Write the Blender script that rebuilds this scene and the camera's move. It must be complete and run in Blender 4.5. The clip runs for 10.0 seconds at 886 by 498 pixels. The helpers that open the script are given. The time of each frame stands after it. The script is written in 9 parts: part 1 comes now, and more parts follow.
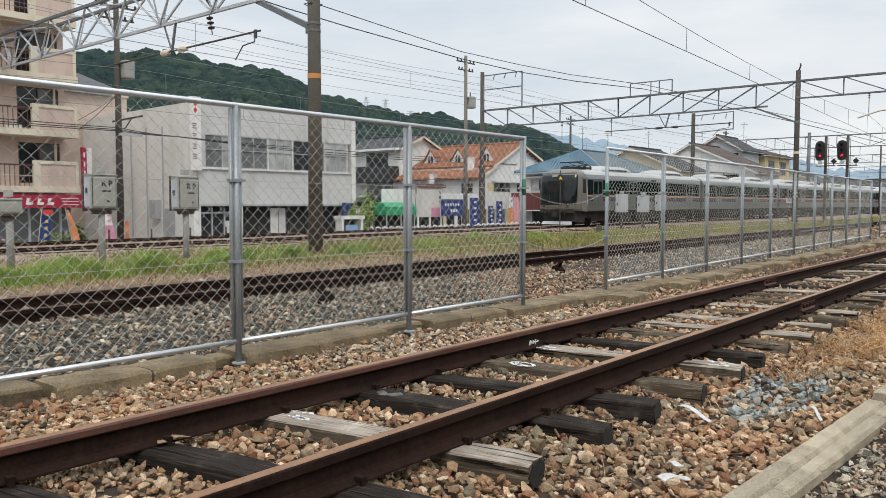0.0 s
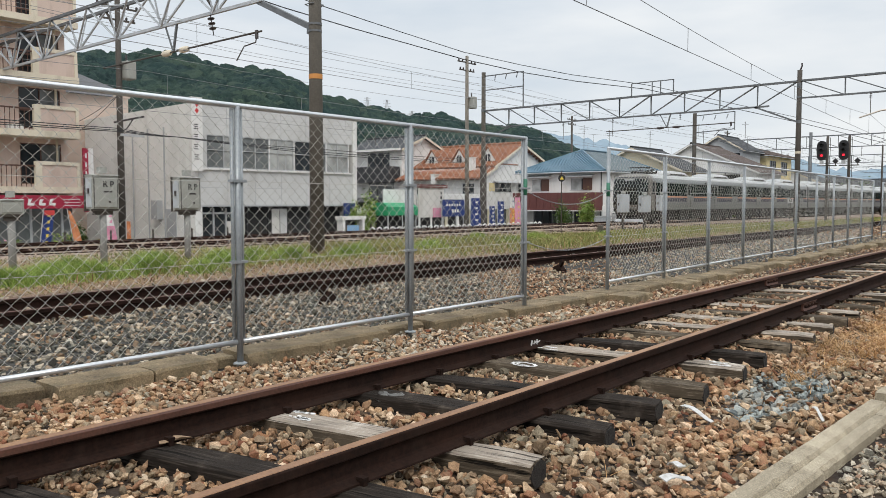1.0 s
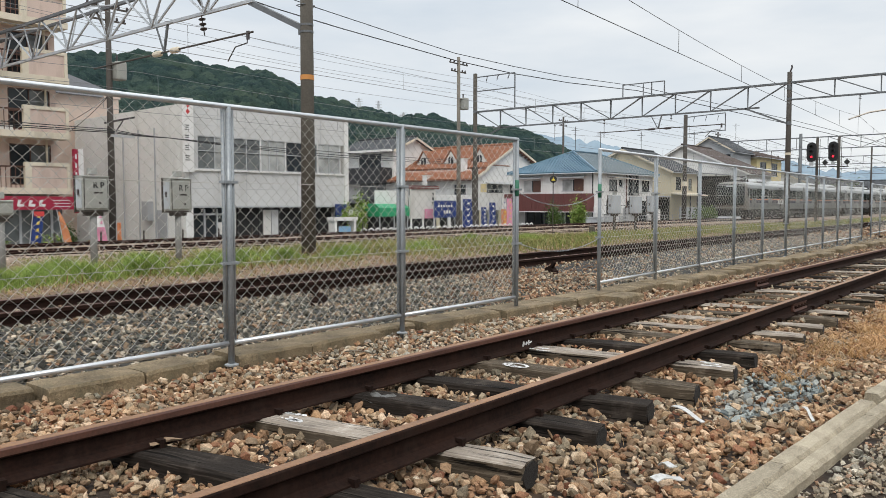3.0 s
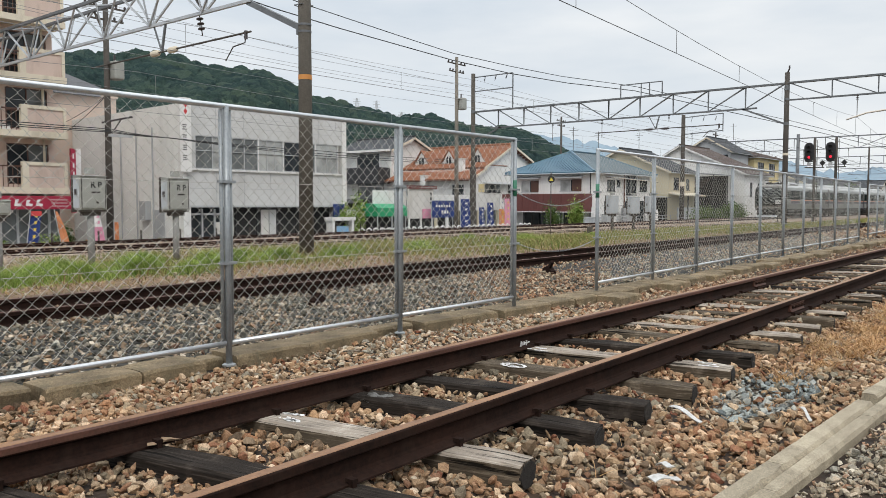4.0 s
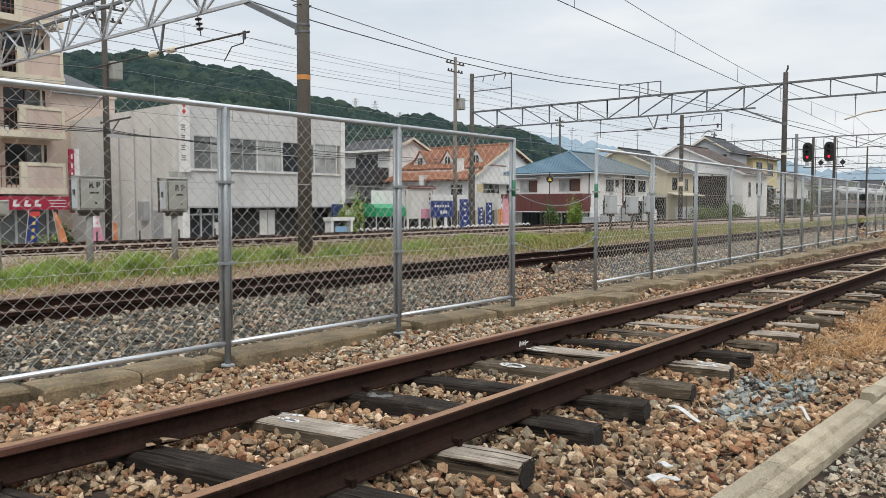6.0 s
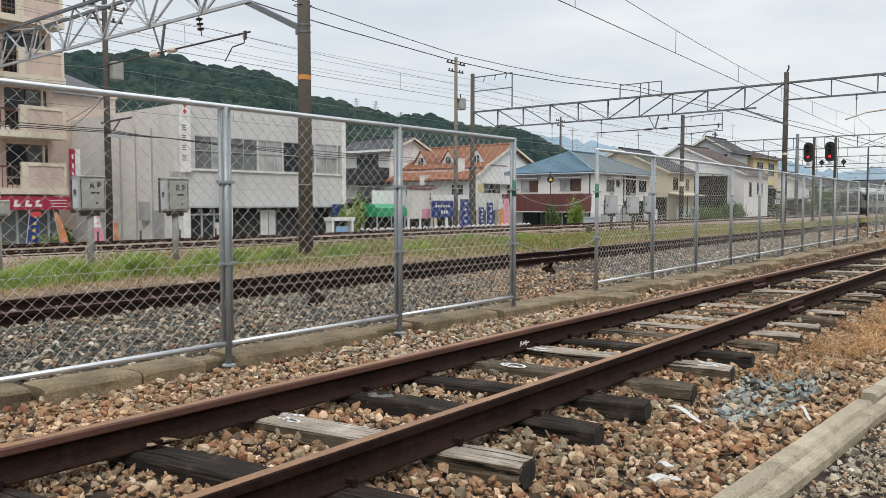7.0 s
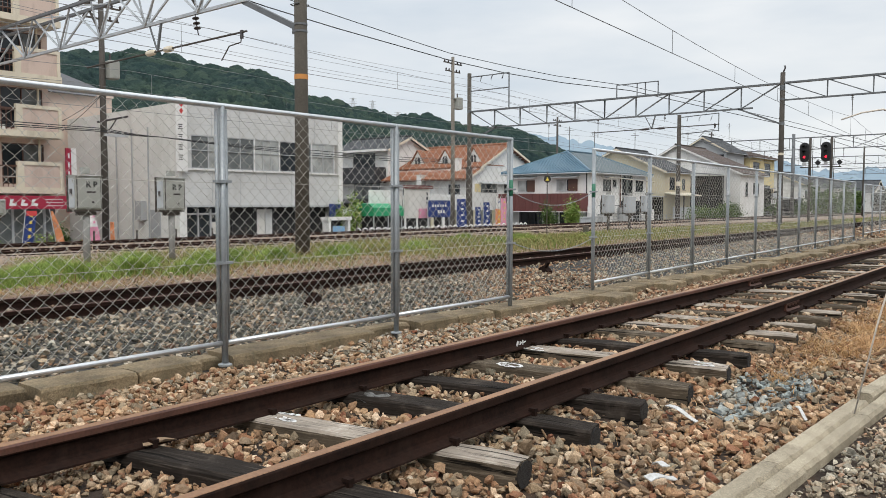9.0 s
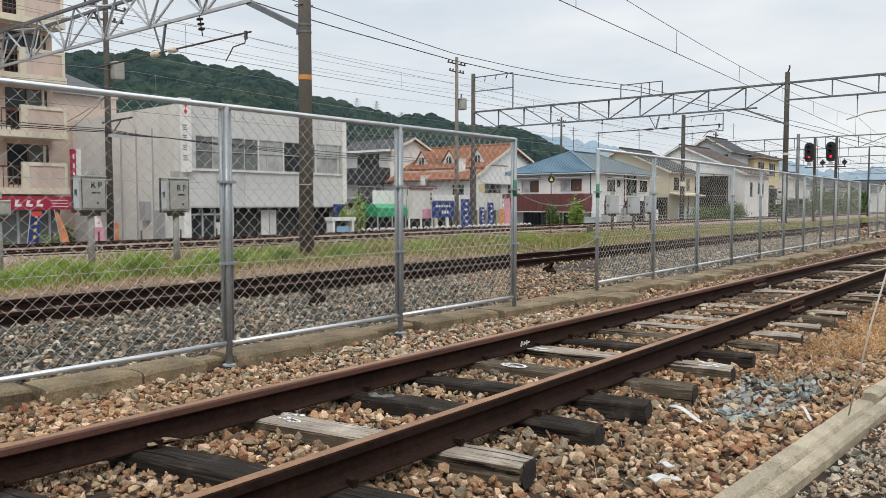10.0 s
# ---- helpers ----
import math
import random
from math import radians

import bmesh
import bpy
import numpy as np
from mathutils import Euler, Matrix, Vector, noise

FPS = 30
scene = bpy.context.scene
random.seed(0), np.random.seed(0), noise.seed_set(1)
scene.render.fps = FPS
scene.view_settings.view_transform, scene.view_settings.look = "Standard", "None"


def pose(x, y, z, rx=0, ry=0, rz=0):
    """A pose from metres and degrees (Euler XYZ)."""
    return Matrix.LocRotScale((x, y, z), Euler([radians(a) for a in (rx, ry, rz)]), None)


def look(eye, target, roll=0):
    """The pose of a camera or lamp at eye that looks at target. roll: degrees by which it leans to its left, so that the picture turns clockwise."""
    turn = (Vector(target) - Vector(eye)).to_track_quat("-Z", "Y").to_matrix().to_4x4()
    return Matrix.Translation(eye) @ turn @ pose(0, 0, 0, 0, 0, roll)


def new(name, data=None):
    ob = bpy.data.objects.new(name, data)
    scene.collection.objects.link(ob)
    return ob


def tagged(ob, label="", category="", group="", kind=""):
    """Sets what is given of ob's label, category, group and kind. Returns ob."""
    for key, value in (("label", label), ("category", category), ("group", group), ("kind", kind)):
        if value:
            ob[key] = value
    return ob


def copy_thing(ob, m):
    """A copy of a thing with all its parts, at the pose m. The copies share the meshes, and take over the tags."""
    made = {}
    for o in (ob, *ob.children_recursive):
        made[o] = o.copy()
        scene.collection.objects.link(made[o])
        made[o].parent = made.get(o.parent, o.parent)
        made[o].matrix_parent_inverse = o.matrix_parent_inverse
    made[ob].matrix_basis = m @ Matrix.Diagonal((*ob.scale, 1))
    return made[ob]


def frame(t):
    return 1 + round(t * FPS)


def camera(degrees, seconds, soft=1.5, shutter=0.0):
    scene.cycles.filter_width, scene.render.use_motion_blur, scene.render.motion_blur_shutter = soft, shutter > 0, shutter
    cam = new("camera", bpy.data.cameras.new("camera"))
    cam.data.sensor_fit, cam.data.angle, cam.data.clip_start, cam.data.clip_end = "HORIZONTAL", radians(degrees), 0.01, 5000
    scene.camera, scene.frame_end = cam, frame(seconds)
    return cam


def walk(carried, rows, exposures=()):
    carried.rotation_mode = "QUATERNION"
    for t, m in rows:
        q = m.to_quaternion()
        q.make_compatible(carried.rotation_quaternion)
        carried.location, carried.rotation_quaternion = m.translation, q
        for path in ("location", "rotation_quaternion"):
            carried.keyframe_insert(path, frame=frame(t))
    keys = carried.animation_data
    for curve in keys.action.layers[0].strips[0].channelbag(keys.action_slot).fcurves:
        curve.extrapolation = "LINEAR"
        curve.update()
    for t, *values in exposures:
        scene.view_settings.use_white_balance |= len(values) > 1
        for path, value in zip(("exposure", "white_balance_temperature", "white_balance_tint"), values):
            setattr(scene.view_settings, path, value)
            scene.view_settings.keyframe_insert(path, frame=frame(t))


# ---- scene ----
# ---------------------------------------------------------------- camera
cam = camera(58.85, 10.0, soft=0.4)
walk(cam, [
    (0, pose(0, 0, 1.235, 86.645, -0.050, -50.150)),
    (0.5, pose(0, 0, 1.235, 86.655, 0.003, -50.082)),
    (1, pose(0, 0, 1.235, 86.665, 0.013, -50.053)),
    (1.5, pose(0, 0, 1.235, 86.675, -0.071, -50.516)),
    (2, pose(0, 0, 1.235, 86.694, -0.036, -50.686)),
    (2.5, pose(0, 0, 1.235, 86.739, 0.035, -50.611)),
    (4, pose(0, 0, 1.235, 86.743, -0.045, -50.806)),
    (4.5, pose(0, 0, 1.235, 86.747, -0.006, -50.855)),
    (5, pose(0, 0, 1.235, 86.747, -0.000, -50.911)),
    (5.5, pose(0, 0, 1.235, 86.747, -0.000, -50.911)),
    (7, pose(0, 0, 1.235, 86.748, 0.022, -50.846)),
    (7.5, pose(0, 0, 1.235, 86.737, -0.064, -50.863)),
    (8, pose(0, 0, 1.235, 86.690, -0.109, -51.067)),
    (8.5, pose(0, 0, 1.235, 86.691, -0.040, -51.083)),
    (9, pose(0, 0, 1.235, 86.724, -0.042, -51.081)),
    (9.5, pose(0, 0, 1.235, 86.748, 0.014, -50.930)),
    (10, pose(0, 0, 1.235, 86.747, 0.003, -50.794)),
], exposures=[(0, 0.0), (10, 0.0)])

# ---------------------------------------------------------------- sky and sun
world = bpy.data.worlds.new("overcast_sky")
scene.world = world
world.use_nodes = True


def make_sky():
    nt = world.node_tree
    nt.nodes.clear()
    out = nt.nodes.new("ShaderNodeOutputWorld")
    sky = nt.nodes.new("ShaderNodeTexSky")
    sky.sky_type = "NISHITA"
    sky.sun_disc = False
    sky.sun_elevation, sky.sun_rotation = radians(48), radians(223)
    b1 = nt.nodes.new("ShaderNodeBackground")
    b1.inputs["Strength"].default_value = 0.08
    nt.links.new(sky.outputs[0], b1.inputs["Color"])
    co = nt.nodes.new("ShaderNodeTexCoord")
    mp = nt.nodes.new("ShaderNodeMapping")
    mp.inputs["Scale"].default_value = (1.6, 1.6, 7.0)
    mp.inputs["Location"].default_value = (0.3, 0.9, 0.2)
    nt.links.new(co.outputs["Generated"], mp.inputs["Vector"])
    no = nt.nodes.new("ShaderNodeTexNoise")
    no.inputs["Scale"].default_value, no.inputs["Detail"].default_value = 1.7, 5
    no.inputs["Roughness"].default_value = 0.5
    nt.links.new(mp.outputs[0], no.inputs["Vector"])
    ra = nt.nodes.new("ShaderNodeValToRGB")
    ra.color_ramp.elements[0].position, ra.color_ramp.elements[1].position = 0.33, 0.68
    ra.color_ramp.elements[0].color = (0.67, 0.735, 0.80, 1)
    ra.color_ramp.elements[1].color = (0.92, 0.935, 0.94, 1)
    nt.links.new(no.outputs["Fac"], ra.inputs["Fac"])
    b2 = nt.nodes.new("ShaderNodeBackground")
    b2.inputs["Strength"].default_value = 1.04
    # an overcast sky brightens smoothly from the horizon to the zenith
    sep = nt.nodes.new("ShaderNodeSeparateXYZ")
    nt.links.new(co.outputs["Generated"], sep.inputs[0])
    up = nt.nodes.new("ShaderNodeMapRange")
    up.interpolation_type = "SMOOTHSTEP"
    up.inputs["From Min"].default_value, up.inputs["From Max"].default_value = 0.15, 1.0
    up.inputs["To Min"].default_value, up.inputs["To Max"].default_value = 1.0, 1.9
    nt.links.new(sep.outputs["Z"], up.inputs["Value"])
    lift = nt.nodes.new("ShaderNodeVectorMath")
    lift.operation = "SCALE"
    nt.links.new(ra.outputs["Color"], lift.inputs[0])
    nt.links.new(up.outputs[0], lift.inputs["Scale"])
    nt.links.new(lift.outputs[0], b2.inputs["Color"])
    mx = nt.nodes.new("ShaderNodeMixShader")
    mx.inputs["Fac"].default_value = 0.9
    nt.links.new(b1.outputs[0], mx.inputs[1])
    nt.links.new(b2.outputs[0], mx.inputs[2])
    nt.links.new(mx.outputs[0], out.inputs["Surface"])


make_sky()
sun = new("sun", bpy.data.lights.new("sun", "SUN"))
sun.data.energy, sun.data.angle, sun.data.color = 1.3, radians(18), (1.0, 0.95, 0.87)
sun.matrix_world = look((0, 0, 0), (0.62, 0.66, -1.0))


# ---------------------------------------------------------------- materials
def nodes_of(name):
    m = bpy.data.materials.new(name)
    m.use_nodes = True
    nt = m.node_tree
    return m, nt, nt.nodes["Principled BSDF"]


def ramp(nt, stops, fac=None):
    r = nt.nodes.new("ShaderNodeValToRGB")
    cr = r.color_ramp
    while len(cr.elements) < len(stops):
        cr.elements.new(0.5)
    for e, (p, c) in zip(cr.elements, stops):
        e.position, e.color = p, (*c, 1)
    if fac is not None:
        nt.links.new(fac, r.inputs["Fac"])
    return r


def noise_node(nt, scale, detail=4, rough=0.55, vec=None, stretch=None):
    n = nt.nodes.new("ShaderNodeTexNoise")
    n.inputs["Scale"].default_value, n.inputs["Detail"].default_value = scale, detail
    n.inputs["Roughness"].default_value = rough
    if vec is not None:
        if stretch:
            mp = nt.nodes.new("ShaderNodeMapping")
            mp.inputs["Scale"].default_value = stretch
            nt.links.new(vec, mp.inputs["Vector"])
            vec = mp.outputs[0]
        nt.links.new(vec, n.inputs["Vector"])
    return n


def mix_col(nt, a, b, fac, mode="MIX"):
    m = nt.nodes.new("ShaderNodeMix")
    m.data_type, m.blend_type = "RGBA", mode
    for sock, v in ((m.inputs[0], fac), (m.inputs[6], a), (m.inputs[7], b)):
        if isinstance(v, (int, float)):
            sock.default_value = v
        elif isinstance(v, tuple):
            sock.default_value = (*v, 1)
        else:
            nt.links.new(v, sock)
    return m.outputs[2]


def bump(nt, bsdf, height, strength, dist=0.01):
    b = nt.nodes.new("ShaderNodeBump")
    b.inputs["Strength"].default_value, b.inputs["Distance"].default_value = strength, dist
    nt.links.new(height, b.inputs["Height"])
    nt.links.new(b.outputs[0], bsdf.inputs["Normal"])


def surf(name, dark, light, big=0.7, fine=18.0, rough=0.8, bmp=0.25, dist=0.01, metal=0.0, vary=0.0, stretch=None, grime=None, island=False, speck=0.0):
    """A surface with stains at a large scale, grain at a fine one, and relief."""
    m, nt, b = nodes_of(name)
    vec = nt.nodes.new("ShaderNodeTexCoord").outputs["Object"]
    n1 = noise_node(nt, big, 5, 0.6, vec, stretch)
    n2 = noise_node(nt, fine, 6, 0.65, vec, stretch)
    add = nt.nodes.new("ShaderNodeMath")
    add.operation = "MULTIPLY_ADD"
    nt.links.new(n2.outputs["Fac"], add.inputs[0])
    add.inputs[1].default_value = 0.5
    half = nt.nodes.new("ShaderNodeMath")
    half.operation = "MULTIPLY"
    half.inputs[1].default_value = 0.5
    nt.links.new(n1.outputs["Fac"], half.inputs[0])
    nt.links.new(half.outputs[0], add.inputs[2])
    col = ramp(nt, [(0.32, dark), (0.68, light)], add.outputs[0]).outputs[0]
    if grime:
        n3 = noise_node(nt, big * 2.3, 7, 0.7, vec, (1, 1, 0.25))
        f = ramp(nt, [(0.5, (0, 0, 0)), (0.75, (0.7, 0.7, 0.7))], n3.outputs["Fac"]).outputs[0]
        col = mix_col(nt, col, grime, f)
    if speck:
        n4 = noise_node(nt, 150, 4, 0.7, vec)
        lo, hi = 1 - speck, 1 + speck
        k = ramp(nt, [(0.38, (lo, lo, lo)), (0.5, (1, 1, 1)), (0.62, (hi, hi, hi))], n4.outputs["Fac"]).outputs[0]
        col = mix_col(nt, col, k, 1.0, "MULTIPLY")
    if vary:
        if island:
            src = nt.nodes.new("ShaderNodeNewGeometry").outputs["Random Per Island"]
        else:
            src = nt.nodes.new("ShaderNodeObjectInfo").outputs["Random"]
        lo, hi = 1 - vary, 1 + vary
        k = ramp(nt, [(0, (lo, lo, lo)), (1, (hi, hi, hi))], src).outputs[0]
        col = mix_col(nt, col, k, 1.0, "MULTIPLY")
    nt.links.new(col, b.inputs["Base Color"])
    b.inputs["Roughness"].default_value, b.inputs["Metallic"].default_value = rough, metal
    if bmp:
        bump(nt, b, add.outputs[0], bmp, dist)
    return m


def stones(name, stops, rough=0.85):
    """Crushed stone: each stone its own tone, with speckle and a dusty bloom."""
    m, nt, b = nodes_of(name)
    rnd = nt.nodes.new("ShaderNodeNewGeometry").outputs["Random Per Island"]
    vec = nt.nodes.new("ShaderNodeTexCoord").outputs["Object"]
    col = ramp(nt, stops, rnd).outputs[0]
    n = noise_node(nt, 70, 7, 0.75, vec)
    k = ramp(nt, [(0.33, (0.62, 0.60, 0.58)), (0.5, (1.0, 0.99, 0.98)), (0.67, (1.3, 1.28, 1.25))], n.outputs["Fac"]).outputs[0]
    col = mix_col(nt, col, k, 1.0, "MULTIPLY")
    n3 = noise_node(nt, 330, 3, 0.6, vec)
    k3 = ramp(nt, [(0.36, (0.72, 0.70, 0.68)), (0.5, (1, 1, 1)), (0.66, (1.22, 1.2, 1.17))], n3.outputs["Fac"]).outputs[0]
    col = mix_col(nt, col, k3, 1.0, "MULTIPLY")
    n2 = noise_node(nt, 1.6, 4, 0.6, vec)
    k2 = ramp(nt, [(0.35, (0.84, 0.90, 0.93)), (0.65, (1.16, 1.07, 1.0))], n2.outputs["Fac"]).outputs[0]
    col = mix_col(nt, col, k2, 1.0, "MULTIPLY")
    nt.links.new(col, b.inputs["Base Color"])
    b.inputs["Roughness"].default_value = rough
    bump(nt, b, n.outputs["Fac"], 0.6, 0.007)
    return m


def timber(name, crack, mid, pale):
    """Old sleeper wood: long checks, paler grain, tar and dirt in patches."""
    m, nt, b = nodes_of(name)
    vec = nt.nodes.new("ShaderNodeTexCoord").outputs["Object"]
    rnd = nt.nodes.new("ShaderNodeObjectInfo").outputs["Random"]
    sh = nt.nodes.new("ShaderNodeVectorMath")
    sh.operation = "ADD"
    nt.links.new(vec, sh.inputs[0])
    cm = nt.nodes.new("ShaderNodeCombineXYZ")
    mu = nt.nodes.new("ShaderNodeMath")
    mu.operation = "MULTIPLY"
    mu.inputs[1].default_value = 37.0
    nt.links.new(rnd, mu.inputs[0])
    nt.links.new(mu.outputs[0], cm.inputs[1])
    nt.links.new(cm.outputs[0], sh.inputs[1])
    v2 = sh.outputs[0]
    grain = noise_node(nt, 1.0, 5, 0.65, v2, (95, 3.0, 70))
    check = noise_node(nt, 1.0, 4, 0.6, v2, (34, 1.1, 26))
    patch = noise_node(nt, 3.4, 5, 0.65, v2)
    col = ramp(nt, [(0.36, crack), (0.45, mid), (0.54, mid), (0.66, pale)], grain.outputs["Fac"]).outputs[0]
    tone = ramp(nt, [(0.34, tuple(0.5 * c for c in mid)), (0.56, mid), (0.70, pale)], patch.outputs["Fac"]).outputs[0]
    col = mix_col(nt, col, tone, 0.55)
    split = ramp(nt, [(0.385, (1, 1, 1)), (0.42, (0, 0, 0))], check.outputs["Fac"]).outputs[0]
    col = mix_col(nt, col, crack, split)
    nt.links.new(col, b.inputs["Base Color"])
    b.inputs["Roughness"].default_value = 0.88
    hi = nt.nodes.new("ShaderNodeMath")
    hi.operation = "SUBTRACT"
    nt.links.new(grain.outputs["Fac"], hi.inputs[0])
    nt.links.new(split, hi.inputs[1])
    bump(nt, b, hi.outputs[0], 0.7, 0.008)
    return m


def leafy(name, stops, rough=0.6):
    m, nt, b = nodes_of(name)
    rnd = nt.nodes.new("ShaderNodeNewGeometry").outputs["Random Per Island"]
    vec = nt.nodes.new("ShaderNodeTexCoord").outputs["Object"]
    col = ramp(nt, stops, rnd).outputs[0]
    n = noise_node(nt, 0.6, 3, 0.6, vec)
    k = ramp(nt, [(0.35, (0.7, 0.75, 0.7)), (0.65, (1.25, 1.2, 1.1))], n.outputs["Fac"]).outputs[0]
    nt.links.new(mix_col(nt, col, k, 1.0, "MULTIPLY"), b.inputs["Base Color"])
    b.inputs["Roughness"].default_value = rough
    b.inputs["Specular IOR Level"].default_value = 0.25
    return m


def plain(name, col, rough=0.5, metal=0.0, spec=0.5):
    m = surf(name, tuple(c * 0.86 for c in col), tuple(min(1, c * 1.1) for c in col), big=1.3, fine=30, rough=rough, bmp=0.05, metal=metal)
    return m


def glow(name, col, strength):
    m, nt, b = nodes_of(name)
    b.inputs["Base Color"].default_value = (*col, 1)
    b.inputs["Emission Color"].default_value = (*col, 1)
    b.inputs["Emission Strength"].default_value = strength
    return m


def pane_mat(name, tint=(0.03, 0.035, 0.04), rough=0.06):
    m, nt, b = nodes_of(name)
    vec = nt.nodes.new("ShaderNodeTexCoord").outputs["Object"]
    n = noise_node(nt, 0.9, 3, 0.5, vec)
    c = ramp(nt, [(0.3, tuple(0.7 * t for t in tint)), (0.7, tuple(1.5 * t for t in tint))], n.outputs["Fac"]).outputs[0]
    nt.links.new(c, b.inputs["Base Color"])
    b.inputs["Roughness"].default_value = rough
    b.inputs["IOR"].default_value = 1.5
    bump(nt, b, n.outputs["Fac"], 0.02, 0.02)
    return m


BROWN = [(0.0, (0.095, 0.073, 0.053)), (0.10, (0.257, 0.170, 0.107)), (0.22, (0.370, 0.246, 0.150)), (0.31, (0.204, 0.088, 0.056)), (0.40, (0.427, 0.291, 0.175)),
         (0.50, (0.185, 0.157, 0.115)), (0.60, (0.332, 0.192, 0.113)), (0.72, (0.294, 0.249, 0.180)), (0.85, (0.513, 0.371, 0.244)), (1.0, (0.646, 0.515, 0.385))]
PALE = [(0.0, (0.144, 0.124, 0.095)), (0.3, (0.342, 0.299, 0.222)), (0.45, (0.378, 0.231, 0.150)), (0.6, (0.468, 0.410, 0.317)), (0.8, (0.297, 0.274, 0.230)), (1.0, (0.666, 0.598, 0.491))]
PINK = [(0.0, (0.190, 0.140, 0.108)), (0.4, (0.340, 0.265, 0.210)), (0.75, (0.430, 0.350, 0.285)), (1.0, (0.560, 0.490, 0.415))]
RUST = [(0.0, (0.10, 0.055, 0.035)), (0.3, (0.26, 0.15, 0.09)), (0.55, (0.36, 0.22, 0.13)), (0.75, (0.30, 0.26, 0.19)), (1.0, (0.60, 0.48, 0.34))]
GREY = [(0.0, (0.046, 0.046, 0.041)), (0.25, (0.123, 0.124, 0.107)), (0.5, (0.229, 0.213, 0.182)), (0.66, (0.246, 0.168, 0.110)),
        (0.85, (0.384, 0.343, 0.278)), (1.0, (0.567, 0.517, 0.432))]
BLUE = [(0.0, (0.111, 0.122, 0.121)), (0.3, (0.215, 0.240, 0.238)), (0.5, (0.274, 0.229, 0.169)), (0.62, (0.281, 0.307, 0.299)), (1.0, (0.444, 0.463, 0.439))]
